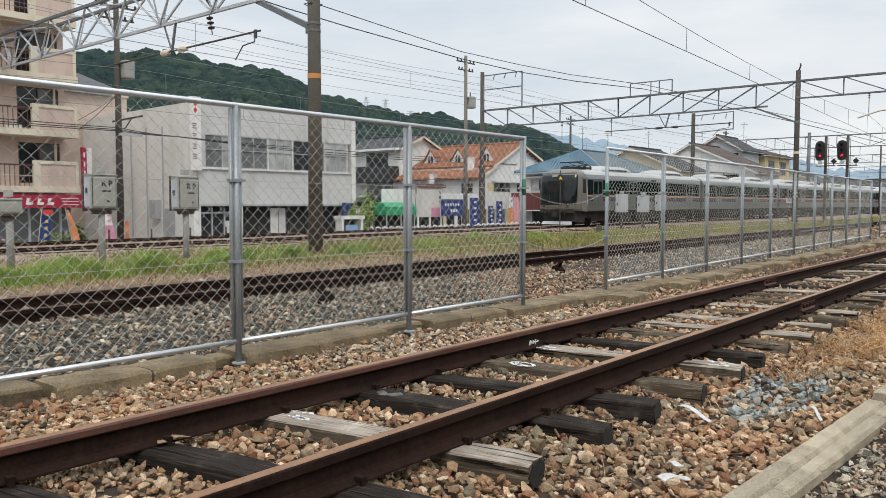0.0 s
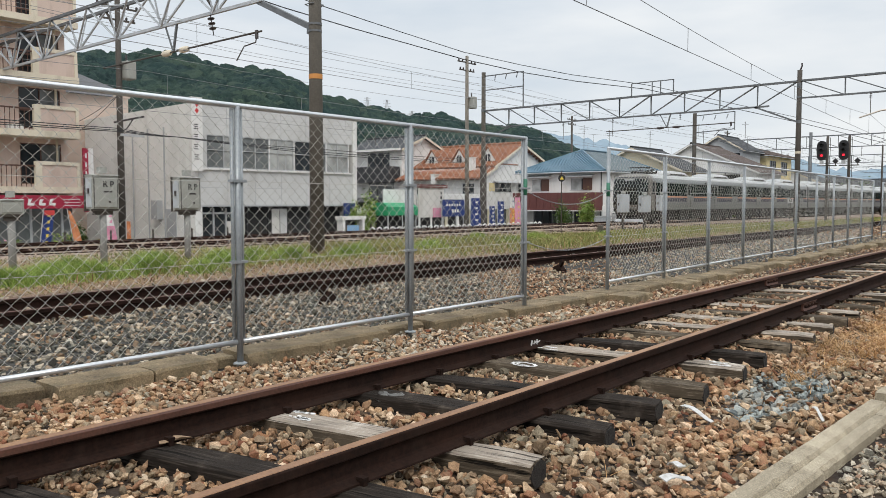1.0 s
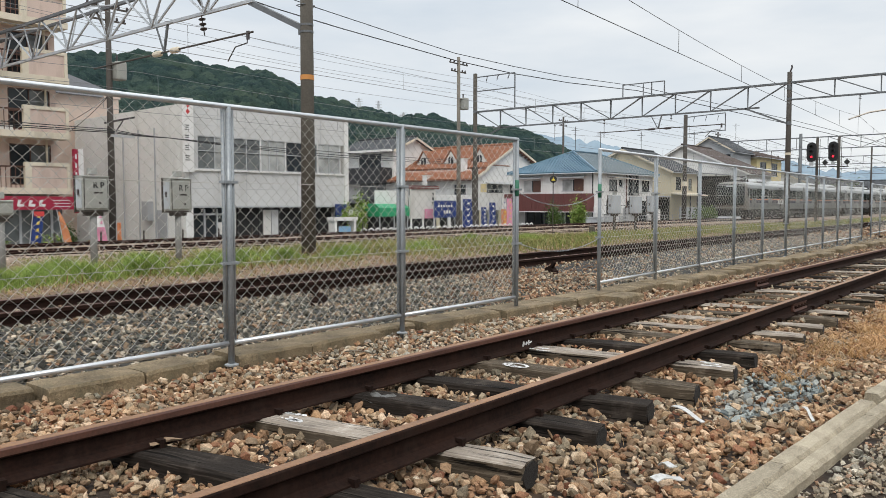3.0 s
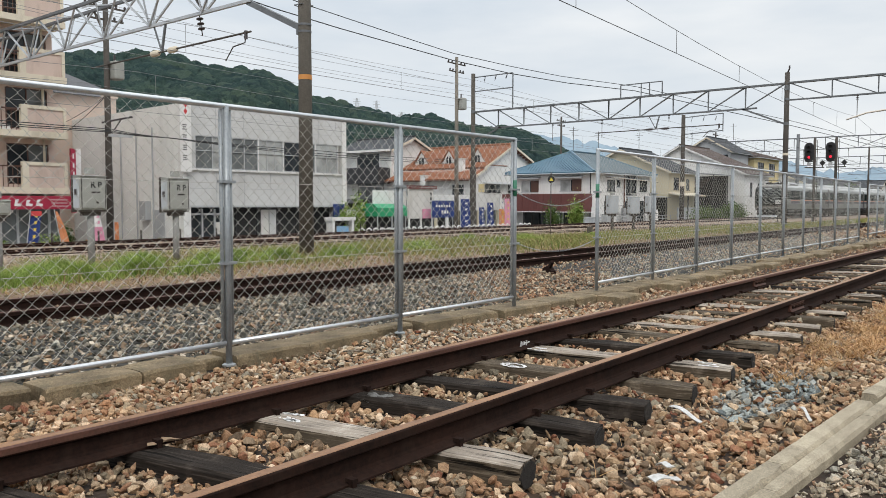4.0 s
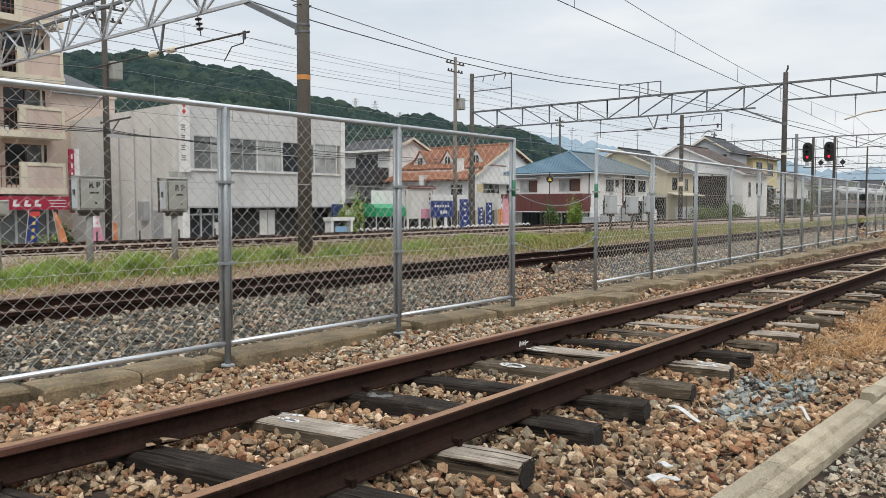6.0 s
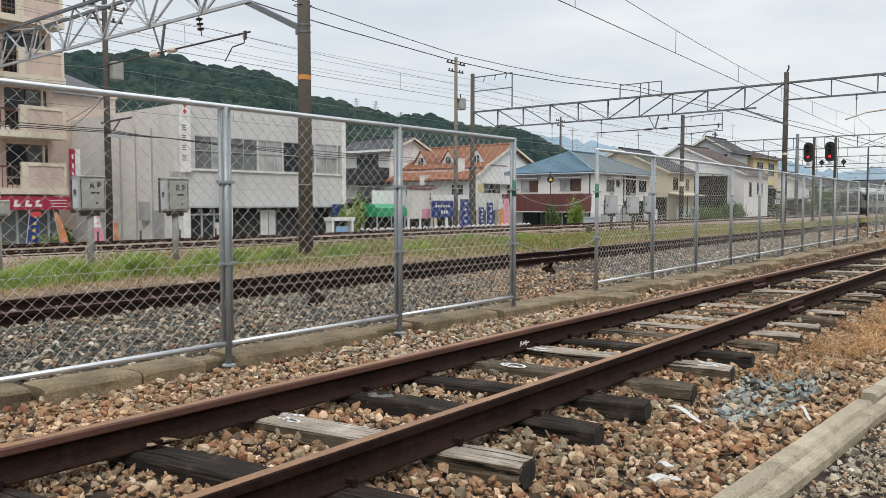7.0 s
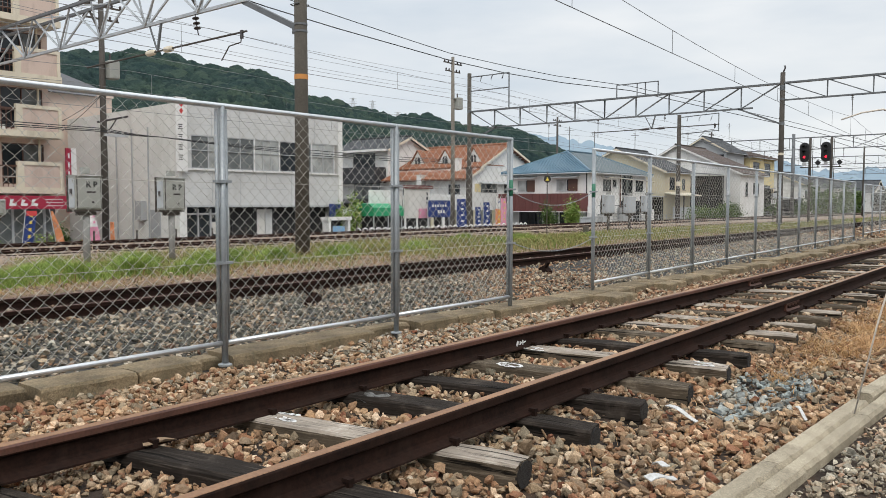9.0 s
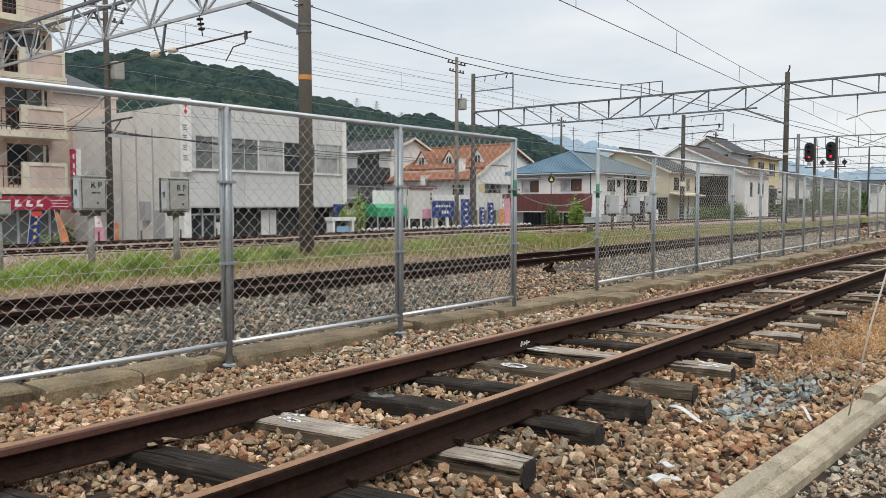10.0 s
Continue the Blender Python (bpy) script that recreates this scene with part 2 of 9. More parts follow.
MAT = {
    "ballast_brown": stones("brown_ballast_stone", BROWN),
    "ballast_grey": stones("grey_ballast_stone", GREY),
    "ballast_pale": stones("pale_ballast_stone", PALE),
    "ballast_rust": stones("rust_stained_ballast_stone", RUST),
    "ballast_pink": stones("pinkish_ballast_stone", PINK),
    "ballast_blue": stones("blue_grey_ballast_stone", BLUE),
    "rust": surf("rusted_rail_steel", (0.008, 0.005, 0.004), (0.036, 0.0165, 0.011), big=3, fine=45, rough=0.92, bmp=0.35, dist=0.003, grime=(0.035, 0.022, 0.017)),
    "railhead": surf("rubbed_rail_head", (0.15, 0.072, 0.035), (0.35, 0.19, 0.095), big=2.5, fine=60, rough=0.55, bmp=0.2, dist=0.002),
    "darkhead": surf("dull_rail_head", (0.045, 0.019, 0.013), (0.15, 0.062, 0.040), big=2.5, fine=60, rough=0.6, bmp=0.2, dist=0.002),
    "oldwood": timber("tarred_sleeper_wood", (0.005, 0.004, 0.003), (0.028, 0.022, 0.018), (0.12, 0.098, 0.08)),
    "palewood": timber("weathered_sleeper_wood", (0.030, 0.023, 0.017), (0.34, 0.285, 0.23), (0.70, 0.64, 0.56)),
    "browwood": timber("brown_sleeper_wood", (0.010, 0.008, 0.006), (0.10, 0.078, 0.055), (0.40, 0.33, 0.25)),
    "kerb": surf("weathered_kerb_concrete", (0.085, 0.062, 0.035), (0.33, 0.250, 0.150), big=3.5, fine=45, rough=0.92, bmp=1.0, dist=0.014, grime=(0.115, 0.10, 0.06), vary=0.16, speck=0.4),
    "trough": surf("trough_concrete", (0.20, 0.165, 0.115), (0.50, 0.43, 0.315), big=4.5, fine=50, rough=0.92, bmp=0.8, dist=0.006, grime=(0.21, 0.175, 0.12), vary=0.08, speck=0.32),
    "galv": surf("galvanised_steel", (0.22, 0.24, 0.255), (0.39, 0.415, 0.43), big=4, fine=70, rough=0.42, bmp=0.04, metal=0.3),
    "wire": surf("galvanised_wire", (0.385, 0.375, 0.345), (0.57, 0.555, 0.51), big=6, fine=80, rough=0.45, bmp=0.0, metal=0.15),
    # fence rails paler than the posts: their highlight is put into the colour
    "pipe": surf("highlight_paled_pipe", (0.54, 0.56, 0.58), (0.76, 0.78, 0.80), big=5, fine=70, rough=0.28, bmp=0.02, metal=0.6),
    "trusslight": surf("pale_truss_steel", (0.40, 0.42, 0.44), (0.60, 0.62, 0.64), big=1.5, fine=20, rough=0.55, bmp=0.05, metal=0.5),
    "truss": surf("galvanised_truss_steel", (0.11, 0.115, 0.12), (0.22, 0.23, 0.24), big=1.5, fine=20, rough=0.55, bmp=0.05, metal=0.5),
    "pole": surf("old_pole_concrete", (0.058, 0.051, 0.042), (0.135, 0.120, 0.100), big=1.0, fine=22, rough=0.9, bmp=0.25, grime=(0.075, 0.065, 0.052)),
    "palepole": surf("pale_pole_concrete", (0.13, 0.115, 0.095), (0.25, 0.225, 0.19), big=1.0, fine=22, rough=0.9, bmp=0.2, grime=(0.17, 0.15, 0.125)),
    "mast": surf("dark_mast_steel", (0.040, 0.034, 0.029), (0.095, 0.082, 0.070), big=1.0, fine=22, rough=0.8, bmp=0.15),
    "cable": plain("black_cable", (0.025, 0.025, 0.028), 0.6),
    "thinwire": plain("dull_copper_wire", (0.20, 0.205, 0.21), 0.6),
    "insul": plain("dark_insulator", (0.05, 0.04, 0.04), 0.35),
    "orange": plain("orange_band_paint", (0.62, 0.27, 0.07), 0.6),
    "grass": leafy("meadow_grass", [(0, (0.10, 0.145, 0.035)), (0.35, (0.18, 0.215, 0.06)), (0.62, (0.265, 0.265, 0.088)), (0.84, (0.31, 0.255, 0.11)), (1, (0.38, 0.28, 0.16))]),
    "drygrass": leafy("dry_grass", [(0, (0.30, 0.145, 0.065)), (0.5, (0.54, 0.315, 0.15)), (1, (0.72, 0.50, 0.29))]),
    "shrub": leafy("shrub_leaves", [(0, (0.03, 0.06, 0.015)), (0.5, (0.07, 0.13, 0.03)), (1, (0.16, 0.22, 0.06))]),
    "stucco_pink": surf("pink_stucco", (0.56, 0.435, 0.37), (0.71, 0.565, 0.49), big=0.5, fine=25, rough=0.9, bmp=0.15, grime=(0.36, 0.26, 0.21)),
    "cream": surf("cream_paint", (0.62, 0.55, 0.43), (0.78, 0.71, 0.58), big=0.6, fine=25, rough=0.85, bmp=0.1, grime=(0.42, 0.36, 0.28)),
    "peach": surf("peach_stucco", (0.56, 0.44, 0.36), (0.68, 0.55, 0.46), big=0.4, fine=20, rough=0.9, bmp=0.1),
    "offwhite": surf("off_white_render", (0.56, 0.54, 0.50), (0.72, 0.70, 0.66), big=0.35, fine=16, rough=0.9, bmp=0.1, grime=(0.46, 0.43, 0.39)),
    "sidewall": surf("grey_white_side_render", (0.72, 0.72, 0.69), (0.84, 0.83, 0.80), big=0.3, fine=14, rough=0.9, bmp=0.1, grime=(0.56, 0.55, 0.52)),
    "panel": surf("pale_grey_panel", (0.52, 0.52, 0.51), (0.64, 0.64, 0.63), big=0.4, fine=16, rough=0.7, bmp=0.05, grime=(0.44, 0.43, 0.41)),
    "white": surf("white_paint", (0.68, 0.67, 0.65), (0.82, 0.81, 0.79), big=0.7, fine=18, rough=0.75, bmp=0.08, grime=(0.55, 0.52, 0.48)),
    "beige": surf("beige_siding", (0.50, 0.44, 0.31), (0.62, 0.55, 0.40), big=0.5, fine=18, rough=0.85, bmp=0.1),
    "yellow": surf("yellow_siding", (0.60, 0.49, 0.25), (0.72, 0.60, 0.34), big=0.5, fine=18, rough=0.85, bmp=0.1),
    "greywall": surf("grey_render", (0.36, 0.37, 0.38), (0.48, 0.49, 0.50), big=0.5, fine=18, rough=0.85, bmp=0.1),
    "maroon": surf("maroon_sheet", (0.10, 0.030, 0.028), (0.17, 0.058, 0.05), big=0.8, fine=18, rough=0.6, bmp=0.1),
    "brownframe": plain("brown_window_frame", (0.10, 0.045, 0.03), 0.5),
    "darkframe": plain("dark_frame", (0.025, 0.025, 0.028), 0.6),
    "alu": plain("aluminium_frame", (0.50, 0.51, 0.52), 0.4, 0.4),
    "pane": pane_mat("window_pane"),
    "pane_curtain": pane_mat("curtained_pane", (0.36, 0.37, 0.36), 0.15),
    "pane_mid": pane_mat("dim_pane", (0.14, 0.15, 0.15), 0.1),
    # near-black that paints the shade inside houses, garages and stalls
    "dark": surf("unlit_inside_black", (0.012, 0.012, 0.013), (0.035, 0.034, 0.033), rough=0.9, bmp=0.0),
    "tile_orange": surf("orange_roof_tile", (0.15, 0.055, 0.03), (0.42, 0.175, 0.085), big=2.6, fine=7, rough=0.75, bmp=0.15, grime=(0.16, 0.075, 0.05)),
    "tile_blue": surf("blue_glazed_tile", (0.05, 0.115, 0.165), (0.13, 0.24, 0.32), big=2.0, fine=9, rough=0.28, bmp=0.1),
    "tile_teal": surf("dull_teal_roof_tile", (0.075, 0.11, 0.125), (0.15, 0.195, 0.215), big=2.0, fine=9, rough=0.4, bmp=0.1),
    "tile_grey": surf("grey_roof_tile", (0.045, 0.048, 0.053), (0.105, 0.11, 0.118), big=1.5, fine=9, rough=0.8, bmp=0.15),
    "tile_brown": surf("brown_roof_tile", (0.075, 0.055, 0.048), (0.15, 0.115, 0.10), big=1.5, fine=9, rough=0.7, bmp=0.15),
    "slate": surf("grey_flat_roof", (0.20, 0.21, 0.225), (0.31, 0.32, 0.34), big=0.8, fine=12, rough=0.7, bmp=0.1),
    "red": surf("red_sign_panel", (0.30, 0.014, 0.042), (0.41, 0.024, 0.06), big=1, fine=20, rough=0.4, bmp=0.02),
    "signwhite": plain("white_lettering", (0.78, 0.77, 0.76), 0.6),
    "signred": plain("red_emblem", (0.55, 0.05, 0.05), 0.6),
    "black": plain("black_lettering", (0.03, 0.03, 0.03), 0.6),
    "cabinet": surf("grey_cabinet_paint", (0.27, 0.275, 0.25), (0.39, 0.395, 0.365), big=1.4, fine=25, rough=0.6, bmp=0.06, grime=(0.30, 0.29, 0.26)),
    "palecab": surf("pale_blue_grey_door", (0.38, 0.41, 0.44), (0.50, 0.53, 0.555), big=1.4, fine=25, rough=0.5, bmp=0.04, grime=(0.27, 0.26, 0.24)),
    "navy": surf("navy_cloth", (0.015, 0.03, 0.13), (0.03, 0.06, 0.22), rough=0.85, bmp=0.2),
    "green": surf("green_tarpaulin", (0.01, 0.22, 0.09), (0.03, 0.36, 0.16), rough=0.5, bmp=0.3),
    "pinkcloth": plain("pink_cloth", (0.72, 0.30, 0.42), 0.8),
    "orangecloth": plain("orange_cloth", (0.62, 0.24, 0.11), 0.8),
    "yellowcloth": plain("yellow_cloth", (0.72, 0.55, 0.08), 0.8),
    "steelbody": surf("brushed_train_steel", (0.22, 0.23, 0.225), (0.32, 0.33, 0.32), big=0.5, fine=12, rough=0.3, bmp=0.02, metal=0.85, stretch=(0.3, 1, 6)),
    "trainroof": surf("train_roof_grey", (0.40, 0.41, 0.41), (0.54, 0.55, 0.55), big=0.7, fine=12, rough=0.7, bmp=0.05),
    "traindark": surf("underfloor_dark", (0.02, 0.02, 0.02), (0.06, 0.056, 0.052), big=1.5, fine=20, rough=0.8, bmp=0.2),
    "cabglass": pane_mat("dark_cab_glass", (0.006, 0.010, 0.010), 0.12),
    "trainface": surf("dark_cab_mask", (0.030, 0.031, 0.028), (0.062, 0.062, 0.055), big=1, fine=20, rough=0.4, bmp=0.02),
    "bandglass": pane_mat("train_window_band", (0.008, 0.016, 0.015), 0.05),
    "trainpane": pane_mat("green_train_pane", (0.007, 0.014, 0.013), 0.06),
    "cabframe": surf("brown_grey_cab_frame", (0.17, 0.158, 0.14), (0.26, 0.243, 0.215), big=0.8, fine=14, rough=0.4, bmp=0.02, metal=0.4),
    "stripe_o": plain("orange_stripe", (0.70, 0.28, 0.12), 0.5),
    "stripe_d": plain("dark_blue_stripe", (0.05, 0.05, 0.075), 0.5),
    "lamp_red": glow("red_signal_lamp", (1.0, 0.03, 0.06), 1.6),
    "signalblack": plain("black_signal_paint", (0.018, 0.018, 0.02), 0.6),
    "plastic": surf("soiled_white_plastic", (0.40, 0.39, 0.37), (0.66, 0.655, 0.64), big=14, fine=60, rough=0.5, bmp=0.15),
    "greypost": surf("grey_post_concrete", (0.20, 0.20, 0.19), (0.34, 0.335, 0.32), big=1.2, fine=24, rough=0.9, bmp=0.2),
    "endgrain": timber("dark_end_grain", (0.005, 0.004, 0.004), (0.016, 0.013, 0.011), (0.04, 0.034, 0.028)),
    "trunk": surf("bark", (0.06, 0.045, 0.03), (0.16, 0.12, 0.09), rough=0.9, bmp=0.4),
}


for dull in ("rust", "oldwood", "browwood", "traindark", "ballast_brown", "ballast_grey"):
    MAT[dull].node_tree.nodes["Principled BSDF"].inputs["Specular IOR Level"].default_value = 0.15
for glassy in ("pane", "bandglass", "trainpane"):
    MAT[glassy].node_tree.nodes["Principled BSDF"].inputs["IOR"].default_value = 1.38


# ---------------------------------------------------------------- building blocks
class Geo:
    """Points and faces of one mesh."""

    def __init__(self):
        self.v, self.f = [], []

    def poly(self, pts):
        k = len(self.v)
        self.v += [tuple(p) for p in pts]
        self.f.append(tuple(range(k, k + len(pts))))
        return self

    def box(self, x0, y0, z0, x1, y1, z1):
        k = len(self.v)
        self.v += [(x, y, z) for z in (z0, z1) for y in (y0, y1) for x in (x0, x1)]
        self.f += [tuple(k + i for i in q) for q in ((0, 2, 3, 1), (4, 5, 7, 6), (0, 1, 5, 4), (2, 6, 7, 3), (0, 4, 6, 2), (1, 3, 7, 5))]
        return self

    def ring(self, pts, closed_ends=True, close=False):
        """Joins rings of equally many points into a skin."""
        k, n = len(self.v), len(pts[0])
        for r in pts:
            self.v += [tuple(p) for p in r]
        m = len(pts)
        for i in range(m - 1 if not close else m):
            a, b = k + i * n, k + ((i + 1) % m) * n
            self.f += [(a + j, a + (j + 1) % n, b + (j + 1) % n, b + j) for j in range(n)]
        if closed_ends and not close:
            self.f.append(tuple(k + j for j in reversed(range(n))))
            self.f.append(tuple(k + (m - 1) * n + j for j in range(n)))
        return self

    def tube(self, pts, r, n=6, r1=None):
        pts = [Vector(p) for p in pts]
        rings = []
        for i, p in enumerate(pts):
            d = (pts[min(i + 1, len(pts) - 1)] - pts[max(i - 1, 0)]).normalized()
            up = Vector((0, 0, 1)) if abs(d.z) < 0.95 else Vector((1, 0, 0))
            s = d.cross(up).normalized()
            u = s.cross(d)
            rr = r if r1 is None else r + (r1 - r) * i / (len(pts) - 1)
            rings.append([p + (s * math.cos(2 * math.pi * j / n) + u * math.sin(2 * math.pi * j / n)) * rr for j in range(n)])
        return self.ring(rings)

    def beam(self, p0, p1, w, h=None):
        p0, p1 = Vector(p0), Vector(p1)
        h = h or w
        d = (p1 - p0).normalized()
        up = Vector((0, 0, 1)) if abs(d.z) < 0.95 else Vector((1, 0, 0))
        s = d.cross(up).normalized() * (w / 2)
        u = s.cross(d).normalized() * (h / 2)
        return self.ring([[p + s + u, p - s + u, p - s - u, p + s - u] for p in (p0, p1)])

    def angle_iron(self, p0, p1, w, t=0.012):
        """An L-shaped bar."""
        p0, p1 = Vector(p0), Vector(p1)
        d = (p1 - p0).normalized()
        up = Vector((0, 0, 1)) if abs(d.z) < 0.95 else Vector((1, 0, 0))
        s = d.cross(up).normalized()
        u = s.cross(d).normalized()
        sec = [(0, 0), (w, 0), (w, t), (t, t), (t, w), (0, w)]
        return self.ring([[p + s * (a - w / 2) + u * (b - w / 2) for a, b in sec] for p in (p0, p1)])

    def prism(self, pts, vec):
        vec = Vector(vec)
        return self.ring([[Vector(p) for p in pts], [Vector(p) + vec for p in pts]])

    def lathe(self, prof, n=12, at=(0, 0, 0), axis="z"):
        rings = []
        for r, h in prof:
            ring = []
            for j in range(n):
                c, s = r * math.cos(2 * math.pi * j / n), r * math.sin(2 * math.pi * j / n)
                p = (c, s, h) if axis == "z" else ((h, c, s) if axis == "x" else (s, h, c))
                ring.append((p[0] + at[0], p[1] + at[1], p[2] + at[2]))
            rings.append(ring)
        return self.ring(rings)

    def data(self, name, mat, smooth=False):
        me = bpy.data.meshes.new(name)
        me.from_pydata(self.v, [], self.f)
        me.materials.append(MAT[mat] if isinstance(mat, str) else mat)
        if smooth:
            me.polygons.foreach_set("use_smooth", [True] * len(me.polygons))
        bm = bmesh.new()
        bm.from_mesh(me)
        bmesh.ops.recalc_face_normals(bm, faces=bm.faces)
        bm.to_mesh(me)
        bm.free()
        return me


def part(name, g, mat, parent=None, label="", smooth=False):
    ob = new(name, g if isinstance(g, bpy.types.Mesh) else g.data(name, mat, smooth))
    if parent is not None:
        ob.parent = parent
    if label:
        tagged(ob, label)
    return ob


def thing(name, label, category, at=(0, 0, 0), group="", kind="", turn=0.0):
    ob = new(name)
    ob.empty_display_size = 0.2
    ob.matrix_basis = pose(*at, 0, 0, turn)
    return tagged(ob, label, category, group, kind)


def solid(name, g, mat, label, category, group="", kind="", smooth=False, at=None):
    ob = new(name, g.data(name, mat, smooth))
    if at:
        ob.location = at
    return tagged(ob, label, category, group, kind)


def bevelled(ob, w=0.01, seg=2):
    md = ob.modifiers.new("bevel", "BEVEL")
    md.width, md.segments, md.limit_method = w, seg, "ANGLE"
    return ob


def soup(name, verts, faces, mat, label, category, kind="stuff", smooth=False):
    """One big mesh from arrays: verts n x 3, faces m x 3 or m x 4."""
    me = bpy.data.meshes.new(name)
    k = faces.shape[1]
    me.vertices.add(len(verts))
    me.vertices.foreach_set("co", verts.astype(np.float32).ravel())
    me.loops.add(faces.size)
    me.loops.foreach_set("vertex_index", faces.astype(np.int32).ravel())
    me.polygons.add(len(faces))
    me.polygons.foreach_set("loop_start", np.arange(0, faces.size, k, dtype=np.int32))
    me.polygons.foreach_set("loop_total", np.full(len(faces), k, dtype=np.int32))
    me.polygons.foreach_set("use_smooth", np.full(len(faces), smooth, dtype=bool))
    me.update(calc_edges=True)
    me.materials.append(MAT[mat])
    return tagged(new(name, me), label, category, "", kind)


# ---------------------------------------------------------------- ground
GROUND = [(-400, -0.2), (0, -0.16), (1.2, -0.14), (1.75, -0.12), (2.05, -0.075), (2.35, -0.035), (3.6, -0.035), (4.0, -0.07), (4.4, -0.10), (5.2, -0.10), (5.6, -0.07), (7.9, -0.055),
          (8.3, -0.035), (10.2, -0.035), (11.2, -0.05), (12.5, -0.04), (15, -0.14), (17, -0.24), (19, -0.31), (22, -0.345), (24.2, -0.335), (27.4, -0.315), (28.2, -0.33), (31.4, -0.35), (33, -0.8), (34, -1.05),
          (35, -1.2), (3500, -1.2)]
GY, GZ = [a for a, b in GROUND], [b for a, b in GROUND]


def gz(y):
    return float(np.interp(y, GY, GZ))


def make_ground():
    ys = sorted(set(GY + [i * 0.5 for i in range(0, 70)] + [40, 60, 120, 400, 1200]))
    xs = [-1500, -300, -60, -20] + [i * 1.0 for i in range(-5, 60)] + [70, 90, 120, 170, 250, 500, 1200, 3500]
    v = [(x, y, gz(y) + 0.025 * noise.noise(Vector((x * 0.9, y * 0.9, 0)))) for y in ys for x in xs]
    n = len(xs)
    f = np.array([(j * n + i, j * n + i + 1, (j + 1) * n + i + 1, (j + 1) * n + i) for j in range(len(ys) - 1) for i in range(n - 1)])
    m, nt, b = nodes_of("railway_ground")
    vec = nt.nodes.new("ShaderNodeTexCoord").outputs["Object"]
    sep = nt.nodes.new("ShaderNodeSeparateXYZ")
    nt.links.new(vec, sep.inputs[0])
    wob = noise_node(nt, 0.5, 5, 0.65, vec)
    ad = nt.nodes.new("ShaderNodeMath")
    ad.operation = "MULTIPLY_ADD"
    nt.links.new(wob.outputs["Fac"], ad.inputs[0])
    ad.inputs[1].default_value = 2.0
    nt.links.new(sep.outputs["Y"], ad.inputs[2])
    mr = nt.nodes.new("ShaderNodeMapRange")
    mr.inputs["From Min"].default_value, mr.inputs["From Max"].default_value = 0.0, 40.0
    nt.links.new(ad.outputs[0], mr.inputs["Value"])
    # brown and grey are near-black: they paint the shade between ballast stones
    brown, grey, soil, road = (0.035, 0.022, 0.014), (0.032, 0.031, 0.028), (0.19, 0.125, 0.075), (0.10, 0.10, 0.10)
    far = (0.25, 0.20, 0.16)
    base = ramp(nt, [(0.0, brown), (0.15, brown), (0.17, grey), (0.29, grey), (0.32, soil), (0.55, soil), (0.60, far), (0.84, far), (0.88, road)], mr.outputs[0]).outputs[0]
    vo = nt.nodes.new("ShaderNodeTexVoronoi")
    vo.inputs["Scale"].default_value = 15
    nt.links.new(vec, vo.inputs["Vector"])
    hs = nt.nodes.new("ShaderNodeSeparateColor")
    nt.links.new(vo.outputs["Color"], hs.inputs[0])
    k = ramp(nt, [(0, (0.45, 0.44, 0.43)), (0.5, (1.0, 0.98, 0.95)), (1, (1.75, 1.65, 1.55))], hs.outputs[0]).outputs[0]
    col = mix_col(nt, base, k, 0.9, "MULTIPLY")
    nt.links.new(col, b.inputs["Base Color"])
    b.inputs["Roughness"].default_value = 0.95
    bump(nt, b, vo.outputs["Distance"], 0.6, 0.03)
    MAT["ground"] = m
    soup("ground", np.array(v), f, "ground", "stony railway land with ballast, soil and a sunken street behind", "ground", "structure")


make_ground()


# ---------------------------------------------------------------- crushed stone
def stone_shapes(count, most, seed):
    """Broken stone: an uneven lump cut by a few flat fracture faces."""
    rnd = random.Random(seed)
    out = []
    for n in range(count):
        pts = most - n % 2
        bm = bmesh.new()
        size = Vector((1.0, rnd.uniform(0.55, 0.92), rnd.uniform(0.36, 0.66)))
        cuts = []
        for _ in range(5 if most > 10 else 3):
            d = Vector((rnd.gauss(0, 1), rnd.gauss(0, 1), rnd.gauss(0, 1))).normalized()
            cuts.append((d, rnd.uniform(0.5, 0.82)))
        for i in range(pts):
            z = 1 - 2 * (i + 0.5) / pts
            a = i * 2.39996 + rnd.uniform(-0.45, 0.45)
            q = math.sqrt(max(0.0, 1 - z * z))
            p = Vector((q * math.cos(a), q * math.sin(a), z)) * rnd.uniform(0.86, 1.16)
            for d, r in cuts:
                if p.dot(d) > r:
                    p -= d * (p.dot(d) - r)
            bm.verts.new((p.x * size.x, p.y * size.y, p.z * size.z))
        r = bmesh.ops.convex_hull(bm, input=bm.verts)
        bmesh.ops.delete(bm, geom=[e for e in set(r["geom_interior"]) if isinstance(e, bmesh.types.BMVert)], context="VERTS")
        bmesh.ops.triangulate(bm, faces=bm.faces)
        bm.verts.index_update()
        out.append((np.array([v.co[:] for v in bm.verts]) * 0.56, np.array([[v.index for v in f.verts] for f in bm.faces])))
        bm.free()
    return out


SHAPES = stone_shapes(40, 10, 3)
SHAPES_NEAR = stone_shapes(60, 14, 17)
SHAPES_FAR = stone_shapes(24, 8, 5)
SHAPES_TINY = stone_shapes(20, 6, 9)


